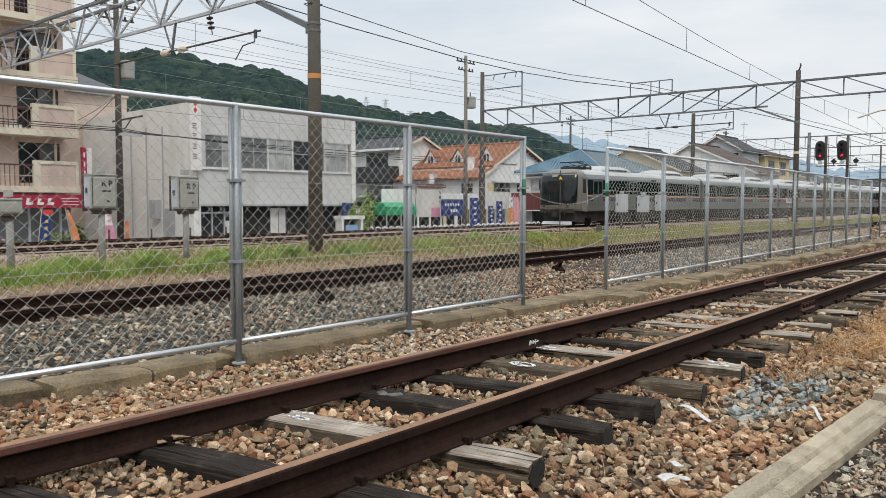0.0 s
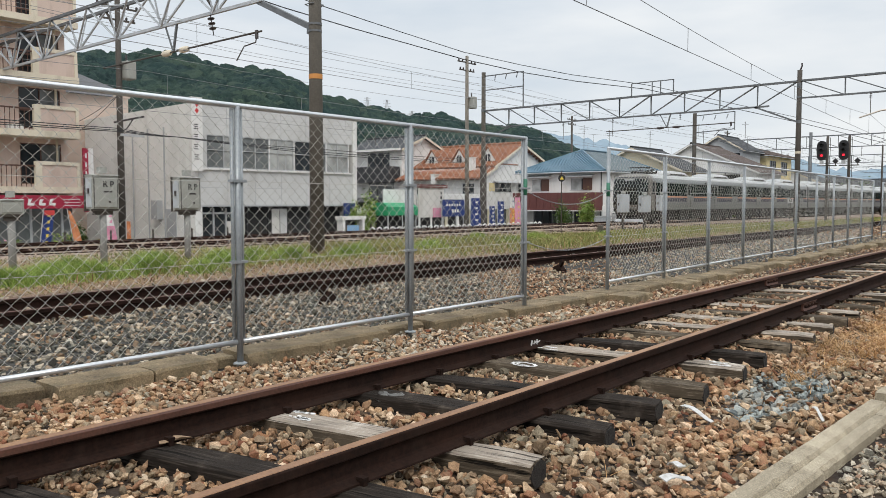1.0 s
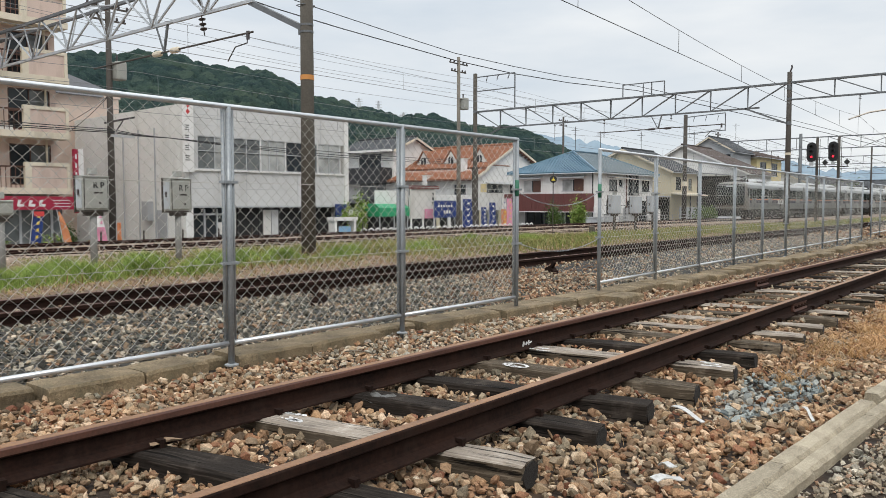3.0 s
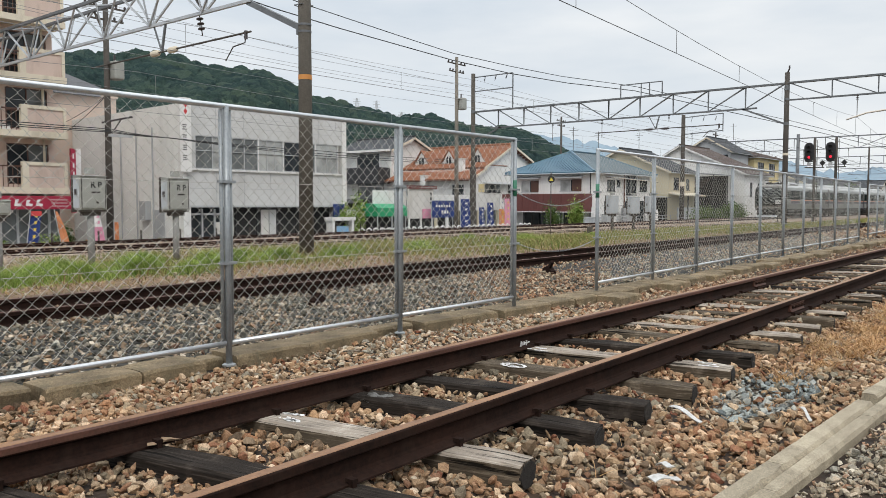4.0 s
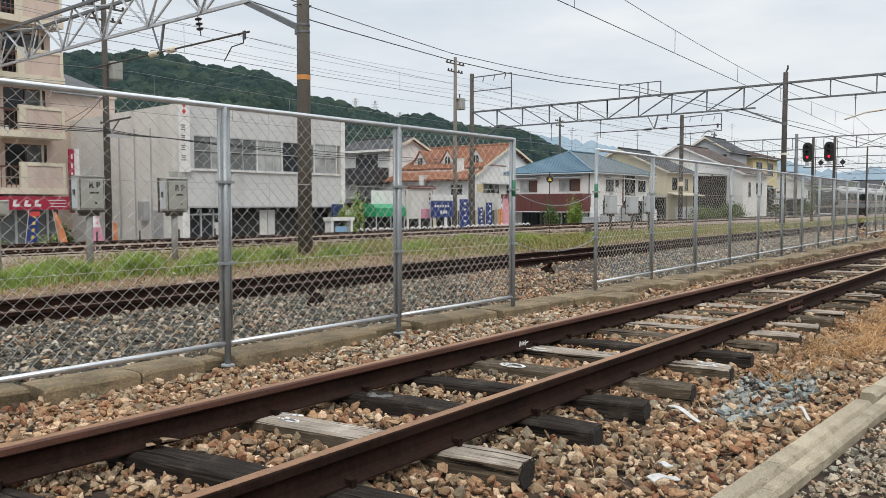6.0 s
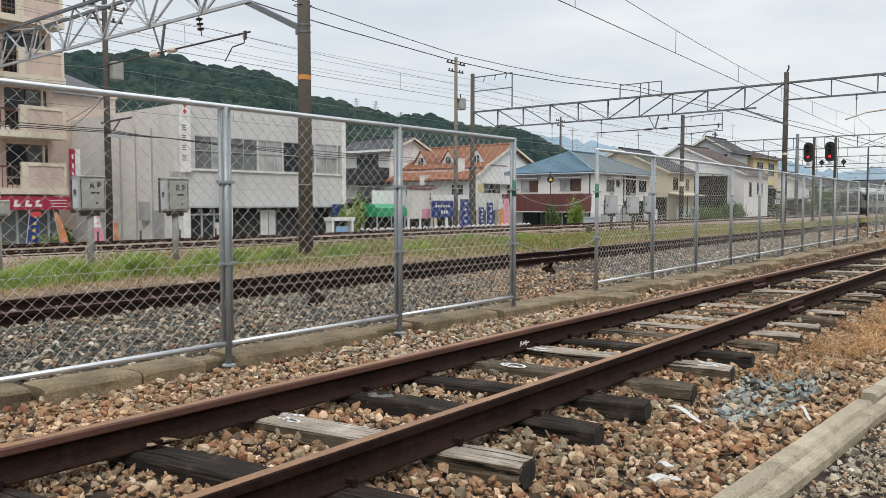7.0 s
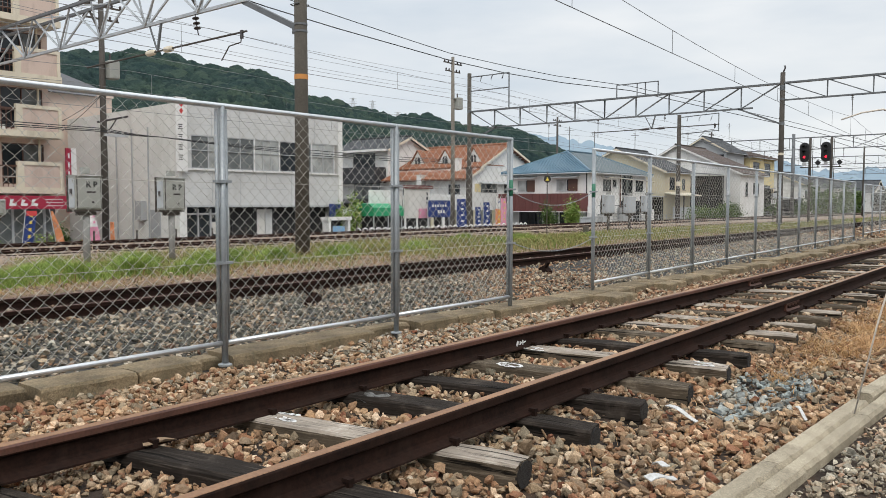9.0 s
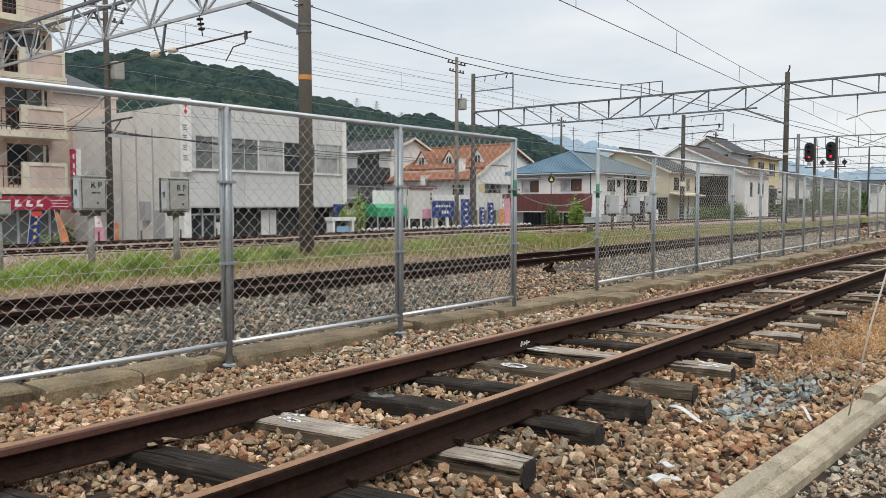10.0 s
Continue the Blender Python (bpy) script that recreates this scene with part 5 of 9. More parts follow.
def canopy_mat():
    """Broadleaf canopy: every crown its own green, mottled by leaf clumps, tinted blue for haze."""
    m, nt, b = nodes_of("haze_tinted_canopy")
    vec = nt.nodes.new("ShaderNodeTexCoord").outputs["Object"]
    vo = nt.nodes.new("ShaderNodeTexVoronoi")
    vo.inputs["Scale"].default_value = 0.13
    nt.links.new(vec, vo.inputs["Vector"])
    sep = nt.nodes.new("ShaderNodeSeparateColor")
    nt.links.new(vo.outputs["Color"], sep.inputs[0])
    # leaf greens with the blue of distance haze mixed in
    col = ramp(nt, [(0, (0.022, 0.040, 0.040)), (0.35, (0.028, 0.051, 0.047)), (0.7, (0.037, 0.062, 0.054)), (0.9, (0.050, 0.077, 0.062)), (1, (0.058, 0.080, 0.066))], sep.outputs[0]).outputs[0]
    n1 = noise_node(nt, 0.9, 6, 0.7, vec)
    k1 = ramp(nt, [(0.34, (0.6, 0.64, 0.68)), (0.5, (1, 1, 1)), (0.68, (1.4, 1.36, 1.3))], n1.outputs["Fac"]).outputs[0]
    col = mix_col(nt, col, k1, 1.0, "MULTIPLY")
    n2 = noise_node(nt, 0.02, 3, 0.6, vec)
    k2 = ramp(nt, [(0.35, (0.8, 0.86, 0.95)), (0.65, (1.2, 1.12, 1.0))], n2.outputs["Fac"]).outputs[0]
    nt.links.new(mix_col(nt, col, k2, 1.0, "MULTIPLY"), b.inputs["Base Color"])
    b.inputs["Roughness"].default_value = 0.95
    b.inputs["Specular IOR Level"].default_value = 0.1
    bump(nt, b, n1.outputs["Fac"], 1.0, 0.9)
    return m


MAT["canopy"] = canopy_mat()
HILL = [(15, 0.3), (24, 1.2), (27, 2.6), (29.5, 3.4), (30.8, 4.0), (31.4, 4.25), (32.4, 4.9), (33.2, 5.1), (34.4, 5.55), (35.6, 5.35), (37.3, 5.65), (38.5, 5.9), (39.7, 6.3), (41.7, 6.4), (42.6, 6.35),
        (43.8, 6.75), (45.0, 7.0), (46.6, 7.3), (48.2, 7.55), (49.8, 8.25), (50.6, 8.7), (51.7, 9.2), (53.3, 9.4), (54.4, 9.35), (55.4, 9.45), (56.3, 9.75), (57.8, 10.1), (59.5, 10.2), (60.3, 10.2), (61.4, 9.95),
        (64.0, 9.9), (66.3, 9.4), (69, 9.0), (80, 7)]


def make_woods():
    """The near hill: a slope rising to its skyline, covered by domed tree crowns of uneven size."""
    rng = np.random.default_rng(8)
    r0, r1, rows, cols = 330.0, 620.0, 185, 600
    bear = np.linspace(24, 72, cols + 1)
    t = np.linspace(0.2, 1.08, rows + 1)
    A, T = np.meshgrid(bear, t)
    R = r0 + (r1 - r0) * T
    u, v = np.radians(A) * 480.0, R
    top = 1.235 + r1 * np.tan(np.radians(np.interp(A, [q[0] for q in HILL], [q[1] for q in HILL])))
    h = (top + 2.0) * np.clip(T, 0, 1) ** 0.85 - 2.0 - np.clip(T - 1, 0, 1) * 120
    fold = 7.0 * np.sin(u / 23.0 + 2.0 * np.sin(v / 70.0)) * np.sin(np.clip(T, 0, 1) * np.pi)
    crowns = np.full(A.shape, -3.0)
    for cell, low, high in ((7.0, 2.6, 5.2), (4.6, 1.6, 3.4)):
        iu, iv = np.floor(u / cell).astype(int), np.floor(v / cell).astype(int)
        n0, m0 = iu.min() - 2, iv.min() - 2
        ju, jv = rng.random((iu.max() - n0 + 3, iv.max() - m0 + 3)), rng.random((iu.max() - n0 + 3, iv.max() - m0 + 3))
        rad = rng.uniform(low, high, ju.shape)
        tall = rng.uniform(-1.2, 1.2, ju.shape)
        for du in (-1, 0, 1):
            for dv in (-1, 0, 1):
                a, b = iu + du - n0, iv + dv - m0
                d2 = (u - (iu + du + ju[a, b]) * cell) ** 2 + (v - (iv + dv + jv[a, b]) * cell) ** 2
                dome = np.sqrt(np.clip(1 - d2 / rad[a, b] ** 2, 0, 1)) * rad[a, b] * 0.95 + tall[a, b]
                crowns = np.maximum(crowns, np.where(d2 < rad[a, b] ** 2, dome, -3.0))
    z = h + fold + crowns - 2.6 + rng.normal(0, 0.28, A.shape)
    x, y = R * np.cos(np.radians(A)) + rng.normal(0, 0.2, A.shape), R * np.sin(np.radians(A)) + rng.normal(0, 0.2, A.shape)
    n = cols + 1
    i, j = np.meshgrid(np.arange(cols), np.arange(rows))
    k = (j * n + i).ravel()
    soup("woodland", np.column_stack([x.ravel(), y.ravel(), z.ravel()]), np.column_stack([k, k + 1, k + n + 1, k + n]), "canopy", "dense dark green broadleaf trees covering the hillside", "woodland", "stuff", True)


make_woods()
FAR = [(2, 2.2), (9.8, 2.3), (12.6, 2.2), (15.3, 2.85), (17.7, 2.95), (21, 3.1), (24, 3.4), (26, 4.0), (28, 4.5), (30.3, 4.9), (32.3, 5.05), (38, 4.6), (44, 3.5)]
make_hill("hill", FAR, 1500, 2600, 24, 160, "farhill", "far mountains with blue-grey haze put into their colour", 30.0)


# ---------------------------------------------------------------- houses
def slab(face, length, z0, z1, holes, n0, n1, u_off=0.0, off=0.0):
    """A wall in one piece with openings through it. face 's' runs along x, 'w' along y; n0, n1: its two skins."""
    us = sorted({0.0, length, *[h[0] for h in holes], *[h[1] for h in holes]})
    zs = sorted({z0, z1, *[h[2] for h in holes], *[h[3] for h in holes]})
    g, idx = Geo(), {}

    def vert(i, j, k):
        if (i, j, k) not in idx:
            u, n, z = us[i] + u_off, off + (n0, n1)[k], zs[j]
            idx[i, j, k] = len(g.v)
            g.v.append((u, n, z) if face == "s" else (n, u, z))
        return idx[i, j, k]

    def full(i, j):
        if not (0 <= i < len(us) - 1 and 0 <= j < len(zs) - 1):
            return False
        u, z = (us[i] + us[i + 1]) / 2, (zs[j] + zs[j + 1]) / 2
        return not any(h[0] < u < h[1] and h[2] < z < h[3] for h in holes)
    for i in range(len(us) - 1):
        for j in range(len(zs) - 1):
            if not full(i, j):
                continue
            for k in (0, 1):
                g.f.append((vert(i, j, k), vert(i + 1, j, k), vert(i + 1, j + 1, k), vert(i, j + 1, k)))
            for di, dj, p, q in ((-1, 0, (i, j), (i, j + 1)), (1, 0, (i + 1, j), (i + 1, j + 1)), (0, -1, (i, j), (i + 1, j)), (0, 1, (i, j + 1), (i + 1, j + 1))):
                if not full(i + di, j + dj):
                    g.f.append((vert(*p, 0), vert(*q, 0), vert(*q, 1), vert(*p, 1)))
    return g


def window_on(house, face, u0, u1, z0, z1, frame="alu", pane="pane", leaves=2, sill=True, shutter=None, off=0.0):
    """A window in a wall opening: frame, panes, sill. face 's': the wall along x at y = off; face 'w': the wall along y at x = off."""
    def bx(g, a, b, c, d, n0, n1):
        if face == "s":
            g.box(a, off + n0, c, b, off + n1, d)
        else:
            g.box(off + n0, a, c, off + n1, b, d)
        return g
    fw = 0.05
    cuts = [u0 + (u1 - u0 - fw) * k / leaves for k in range(leaves + 1)]
    fr = slab(face, u1 - u0, z0, z1, [(cuts[k] + fw - u0, cuts[k + 1] - u0, z0 + fw, z1 - fw) for k in range(leaves)], 0.02, 0.12, u0, off)
    w = part("window", fr, frame, house)
    for k in range(leaves):
        a, b = u0 + (u1 - u0) * k / leaves + fw * 0.6, u0 + (u1 - u0) * (k + 1) / leaves - fw * 0.2
        pm = pane if isinstance(pane, str) else pane[k % len(pane)]
        part("pane", bx(Geo(), a, b, z0 + fw, z1 - fw, 0.07, 0.085), pm, w)
    if sill:
        part("sill", bx(Geo(), u0 - 0.06, u1 + 0.06, z0 - 0.05, z0, -0.06, 0.1), frame, w)
    if shutter:
        part("shutter", bx(Geo(), u0 - 0.1, u0 + (u1 - u0) * 0.4, z0, z1, -0.05, -0.01), shutter, w)
    return w


def tiled_slope(p, along, up, cols, rows, h=0.05, lap=0.035):
    """Rolled tiles in courses. p: eave corner; along: the eave; up: the slope."""
    p, along, up = Vector(p), Vector(along), Vector(up)
    nrm = along.cross(up).normalized()
    if nrm.z < 0:
        nrm = -nrm
    g = Geo()
    prof = [(0.0, 0.0), (0.22, 0.75), (0.45, 1.0), (0.68, 0.75), (0.9, 0.0)]
    for r in range(rows):
        a0, a1 = r / rows, (r + 1.12) / rows
        k = len(g.v)
        line = []
        for c in range(cols):
            for s, hh in prof:
                line.append(((c + s) / cols, hh))
        line.append((1.0, 0.0))
        for t, extra in ((a0, lap), (min(a1, 1.0), 0.0)):
            for s, hh in line:
                g.v.append(tuple(p + along * s + up * t + nrm * (hh * h + extra)))
        n = len(line)
        g.f += [(k + i, k + i + 1, k + n + i + 1, k + n + i) for i in range(n - 1)]
        m = len(g.v)
        g.v += [tuple(p + along * s + up * a0 - nrm * 0.01) for s, hh in line]
        g.f += [(m + i, m + i + 1, k + i + 1, k + i) for i in range(n - 1)]
    return g


def house(label, x, y, L, W, eave, ridge, axis, wall, roof, over=0.45, z0=-1.2, south=(), west=(), tile=0.34, hip=False, ridge_at=0.5, colour2=None, turn=0.0):
    """A house with its corner at x, y: L along x, W along y. Walls have thickness and real openings; the ridge runs along the axis."""
    hs = thing("house", label, "house", (x, y, 0), "houses along the street", "", turn)
    t = 0.15
    gs = slab("s", L, z0, eave, [q[:4] for q in south], 0, t)
    gw = slab("w", W - 2 * t, z0, eave, [(q[0] - t, q[1] - t, q[2], q[3]) for q in west], 0, t, t)
    rk = W * ridge_at if axis == "x" else L * ridge_at
    if not hip:
        if axis == "x":
            part("gable", Geo().prism([(0, 0, eave), (0, W, eave), (0, rk, ridge)], (t, 0, 0)), colour2 or wall, hs)
        else:
            part("gable", Geo().prism([(0, 0, eave), (L, 0, eave), (rk, 0, ridge)], (0, t, 0)), wall, hs)
    part("wall", gs, wall, hs)
    part("wall", gw, colour2 or wall, hs)
    part("wall", Geo().box(L - t, t, z0, L, W, eave), wall, hs)
    part("wall", Geo().box(0, W - t, z0, L - t, W, eave), wall, hs)
    # a near-black box paints the indoor shade behind the windows
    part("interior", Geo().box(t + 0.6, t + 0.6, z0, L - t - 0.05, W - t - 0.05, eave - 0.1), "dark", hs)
    for q in south:
        window_on(hs, "s", *q)
    for q in west:
        window_on(hs, "w", *q)
    o = over
    drop = 0.0
    slopes = []
    if axis == "x":
        s1, s2 = (ridge - eave) / rk, (ridge - eave) / (W - rk)
        if hip:
            hx = min(L * 0.45, rk)
            slopes.append(((-o, -o, eave - o * s1), (L + o, -o, eave - o * s1), (L + o - hx, rk, ridge), (hx - o, rk, ridge)))
            slopes.append(((-o, W + o, eave - o * s1), (-o, -o, eave - o * s1), (hx - o, rk, ridge), (hx - o, rk, ridge)))
            slopes.append(((L + o, W + o, eave - o * s2), (-o, W + o, eave - o * s2), (hx - o, rk, ridge), (L + o - hx, rk, ridge)))
            slopes.append(((L + o, -o, eave - o * s2), (L + o, W + o, eave - o * s2), (L + o - hx, rk, ridge), (L + o - hx, rk, ridge)))
        else:
            slopes.append(((-o, -o, eave - o * s1), (L + o, -o, eave - o * s1), (L + o, rk, ridge), (-o, rk, ridge)))
            slopes.append(((L + o, W + o, eave - o * s2), (-o, W + o, eave - o * s2), (-o, rk, ridge), (L + o, rk, ridge)))
    else:
        s1, s2 = (ridge - eave) / rk, (ridge - eave) / (L - rk)
        slopes.append(((-o, W + o, eave - o * s1), (-o, -o, eave - o * s1), (rk, -o, ridge), (rk, W + o, ridge)))
        slopes.append(((L + o, -o, eave - o * s2), (L + o, W + o, eave - o * s2), (rk, W + o, ridge), (rk, -o, ridge)))
    for si, (a, b, c, d) in enumerate(slopes):
        a, b, c, d = map(Vector, (a, b, c, d))
        # a blue roof's track-side slope is greyer than its other slopes
        skin = "tile_teal" if roof == "tile_blue" and si == 0 else roof
        g = Geo()
        g.ring([[a, b, c, d], [p - Vector((0, 0, 0.14)) for p in (a, b, c, d)]])
        rf = part("roof", g, skin, hs)
        rows = max(4, int((d - a).length / 0.36))
        tg = Geo()
        nrm = (b - a).cross(d - a).normalized()
        nrm = nrm if nrm.z > 0 else -nrm
        for r in range(rows):
            p0, p1 = a.lerp(d, r / rows), b.lerp(c, r / rows)
            q0, q1 = a.lerp(d, min(1, (r + 1.1) / rows)), b.lerp(c, min(1, (r + 1.1) / rows))
            n = max(1, int((p1 - p0).length / tile))
            k = len(tg.v)
            line = [((i + s) / n, hh) for i in range(n) for s, hh in ((0, 0), (0.3, 0.9), (0.6, 0.9), (0.9, 0.0))] + [(1.0, 0.0)]
            tg.v += [tuple(p0.lerp(p1, s) + nrm * (0.045 * hh + 0.04)) for s, hh in line]
            tg.v += [tuple(q0.lerp(q1, s) + nrm * (0.045 * hh + 0.005)) for s, hh in line]
            tg.v += [tuple(p0.lerp(p1, s) + nrm * 0.002) for s, hh in line]
            m = len(line)
            tg.f += [(k + i, k + i + 1, k + m + i + 1, k + m + i) for i in range(m - 1)]
            tg.f += [(k + 2 * m + i, k + 2 * m + i + 1, k + i + 1, k + i) for i in range(m - 1)]
        tt = part("tiles", tg, skin, rf)
        tagged(tt, kind="stuff")
        part("gutter", Geo().tube([a + Vector((0, 0, -0.1)) - (d - a).normalized() * 0.05, b + Vector((0, 0, -0.1)) - (d - a).normalized() * 0.05], 0.055, 6), "alu" if roof != "tile_orange" else "darkframe", rf)
    g = Geo()
    for a, b, c, d in slopes:
        if (Vector(c) - Vector(d)).length > 0.5:
            g.tube([Vector(d) + Vector((0, 0, 0.06)), Vector(c) + Vector((0, 0, 0.06))], 0.13, 8)
        if hip:
            g.tube([Vector(a) + Vector((0, 0, 0.06)), Vector(d) + Vector((0, 0, 0.06))], 0.11, 6)
    part("ridge", g, roof, hs)
    if not hip:
        for a, b, c, d in slopes:
            for p, q in ((a, d), (b, c)):
                part("bargeboard", Geo().beam(Vector(p) - Vector((0, 0, 0.12)), Vector(q) - Vector((0, 0, 0.12)), 0.05, 0.2), "cream" if roof in ("tile_orange", "tile_grey") else "white", hs)
    return hs


# orange-roofed shop house: the long slope with dormers faces west, its gable the tracks
def shop_house():
    """A house under one long west slope in two steps, three dormers near the ridge, its gable to the tracks."""
    hs = thing("house", "shop house with an orange tiled roof, dormers and white walls", "house", (64.6, 48.9, 0), "houses along the street")
    L, W, t, z0, ze = 10.7, 11.4, 0.2, -1.2, 4.1
    south = [(2.3, 5.2, 2.5, 3.4, "darkframe", ("pane_mid", "pane", "pane_mid"), 3), (6.6, 8.0, 2.5, 3.4, "darkframe", "pane", 2), (0.6, 4.4, -1.0, 1.2, "alu", ("pane", "pane_mid"), 4)]
    west = [(1.0, 2.6, 2.2, 3.3, "alu", "pane", 2), (5.0, 6.4, 2.2, 3.3, "alu", ("pane_mid", "pane"), 2), (7.6, 9.0, 2.2, 3.3, "alu", "pane", 2), (1.5, 5.5, -1.0, 1.3, "darkframe", "pane", 4)]
    part("wall", slab("s", L, z0, ze, [q[:4] for q in south], 0, t), "white", hs)
    part("wall", slab("w", W - 2 * t, z0, ze, [(q[0] - t, q[1] - t, q[2], q[3]) for q in west], 0, t, t), "white", hs)
    part("wall", Geo().box(L - t, t, z0, L, W, ze), "white", hs)
    part("wall", Geo().box(0, W - t, z0, L - t, W, ze), "white", hs)
    # near-black filling in place of the shade indoors
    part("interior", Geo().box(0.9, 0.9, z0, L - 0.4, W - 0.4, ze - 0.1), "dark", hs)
    part("gable", Geo().prism([(0, 0, ze), (L, 0, ze), (L, 0, 6.2), (7.08, 0, 7.6), (1.7, 0, 4.95)], (0, W, 0)), "white", hs)
    for q in south:
        window_on(hs, "s", *q)
    for q in west:
        window_on(hs, "w", *q)
    part("window_hood", Geo().prism([(2.0, -0.55, 3.42), (2.0, 0, 3.6), (2.0, 0, 3.54), (2.0, -0.55, 3.36)], (6.3, 0, 0)), "alu", hs)
    # the roof: upper and lower west slope, short east slope; x = 7.08 is the ridge
    for name, p, q, rows, cols in (("roof", (1.75, 5.10), (7.08, 7.72), 17, 40), ("lower_roof", (-0.76, 3.80), (2.1, 5.06), 9, 40), ("roof", (11.1, 6.10), (7.08, 7.72), 12, 40)):
        rf = part(name, Geo().prism([(p[0], -0.4, p[1]), (q[0], -0.4, q[1]), (q[0], -0.4, q[1] - 0.16), (p[0], -0.4, p[1] - 0.16)], (0, W + 0.8, 0)), "tile_orange", hs)
        tagged(part("tiles", tiled_slope((p[0], -0.4, p[1] + 0.01), (0, W + 0.8, 0), (q[0] - p[0], 0, q[1] - p[1]), cols, rows, 0.06), "tile_orange", rf), kind="stuff")
        part("gutter", Geo().tube([(p[0] - 0.04, -0.4, p[1] - 0.08), (p[0] - 0.04, W + 0.4, p[1] - 0.08)], 0.06, 6), "brownframe", rf)
        for yy in (-0.43, W + 0.43):
            part("bargeboard", Geo().beam((p[0], yy, p[1] - 0.12), (q[0], yy, q[1] - 0.12), 0.05, 0.22), "cream", rf)
    for k in range(7):
        x = 7.6 + 0.55 * k
        part("purlin_end", Geo().box(x, -0.5, 7.22 - 0.405 * (x - 7.08), x + 0.2, -0.1, 7.38 - 0.405 * (x - 7.08)), "brownframe", hs)
    part("ridge", Geo().tube([(7.08, -0.42, 7.82), (7.08, W + 0.42, 7.82)], 0.15, 8), "tile_orange", hs)
    for yc in (1.4, 5.3, 9.26):
        dm = part("dormer", Geo().prism([(2.9, yc - 1.32, 5.42), (2.9, yc + 1.32, 5.42), (2.9, yc + 0.7, 6.1), (2.9, yc, 7.12), (2.9, yc - 0.7, 6.1)], (3.4, 0, 0)), "white", hs)
        arch = [(2.85, yc + 0.34 * math.cos(q), 6.15 + 0.36 * math.sin(q)) for q in [math.pi * i / 8 for i in range(9)]]
        wn = part("dormer_window", Geo().prism([(2.85, yc - 0.34, 5.62), (2.85, yc + 0.34, 5.62)] + arch, (0.06, 0, 0)), "pane", dm)
        part("glazing_bar", Geo().box(2.82, yc - 0.03, 5.62, 2.849, yc + 0.03, 6.5), "white", wn)
        for sg in (-1, 1):
            tagged(part("dormer_roof", tiled_slope((2.78, yc + sg * 1.42, 5.33), (3.7, 0, 0), (0, -sg * 1.42, 1.95), 13, 7, 0.05), "tile_orange", dm), kind="stuff")
            part("dormer_barge", Geo().beam((2.8, yc + sg * 1.42, 5.33), (2.8, yc, 7.26), 0.07, 0.09), "tile_orange", dm)
    for x, y, za, zb in ((1.4, 2.4, 4.3, 6.0), (-0.55, 5.9, 3.3, 4.25)):
        ch = part("chimney", Geo().box(x - 0.3, y - 0.3, za, x + 0.3, y + 0.3, zb), "white", hs)
        part("cap", Geo().box(x - 0.38, y - 0.38, zb, x + 0.38, y + 0.38, zb + 0.1), "offwhite", ch)
    part("board", Geo().box(1.2, -0.04, 2.5, 2.2, -0.005, 3.35), "yellow", hs, "faded yellow board beside the window")
    part("shop_front", Geo().box(-6.8, -0.7, 0.62, 6.2, -0.5, 2.15), "white", hs, "long white signboard wall over the shop")
    for k in range(8):
        part("pilaster", Geo().box(-6.6 + 1.7 * k, -0.68, z0, -6.3 + 1.7 * k, -0.52, 0.62), "white" if k % 2 else "beige", hs)
    # near-black sheet for the shade inside the shop
    part("shop_back", Geo().box(-6.8, 0.9, z0, -0.1, 1.1, 2.0), "dark", hs)
    return hs


shop_house()

# house with the dark roof and black balcony
dh = house("house with a dark grey tiled roof, white gable and black balcony", 54.8, 51.0, 5.8, 7.0, 6.55, 7.75, "y", "white", "tile_grey",
           west=[(1.6, 4.6, 4.4, 6.1, "darkframe", "pane", 3), (1.0, 4.5, 1.4, 3.4, "darkframe", "pane_mid", 3)])
part("balcony", Geo().box(-1.6, 0.2, 3.2, 0, 6.6, 4.7), "darkframe", dh, "black boarded balcony")
part("eave_board", Geo().box(-1.0, -0.3, 6.2, -0.4, 7.2, 6.4), "white", dh)
# coloured black to hold dark boards and the stall's shade together
part("lean_to", Geo().box(-2.6, -2.0, -1.2, -0.02, 9.5, 1.72), "darkframe", dh, "black lean-to block for dark boards and stall shade")
# near-black sheet painted for the shade of an opening
part("lean_to_opening", Geo().box(-2.64, 1.5, -1.0, -2.6, 5.0, 1.5), "dark", dh)
part("awning", Geo().prism([(-2.6, 1.0, 1.7), (-3.8, 1.0, 1.35), (-3.8, 1.0, 1.25), (-2.6, 1.0, 1.55)], (0, 8, 0)), "darkframe", dh)
g = Geo()
g.tube([(1.0, 4.5, 7.0), (1.0, 4.5, 9.8)], 0.025, 6)
for k in range(4):
    g.tube([(0.4, 4.5, 9.6 - 0.25 * k), (1.6, 4.5, 9.0 - 0.25 * k)], 0.014, 4)
part("aerial", g, "mast", dh)

dh.location, dh.scale = (64.7, 60.2, -0.22), (1.18, 1.18, 1.18)

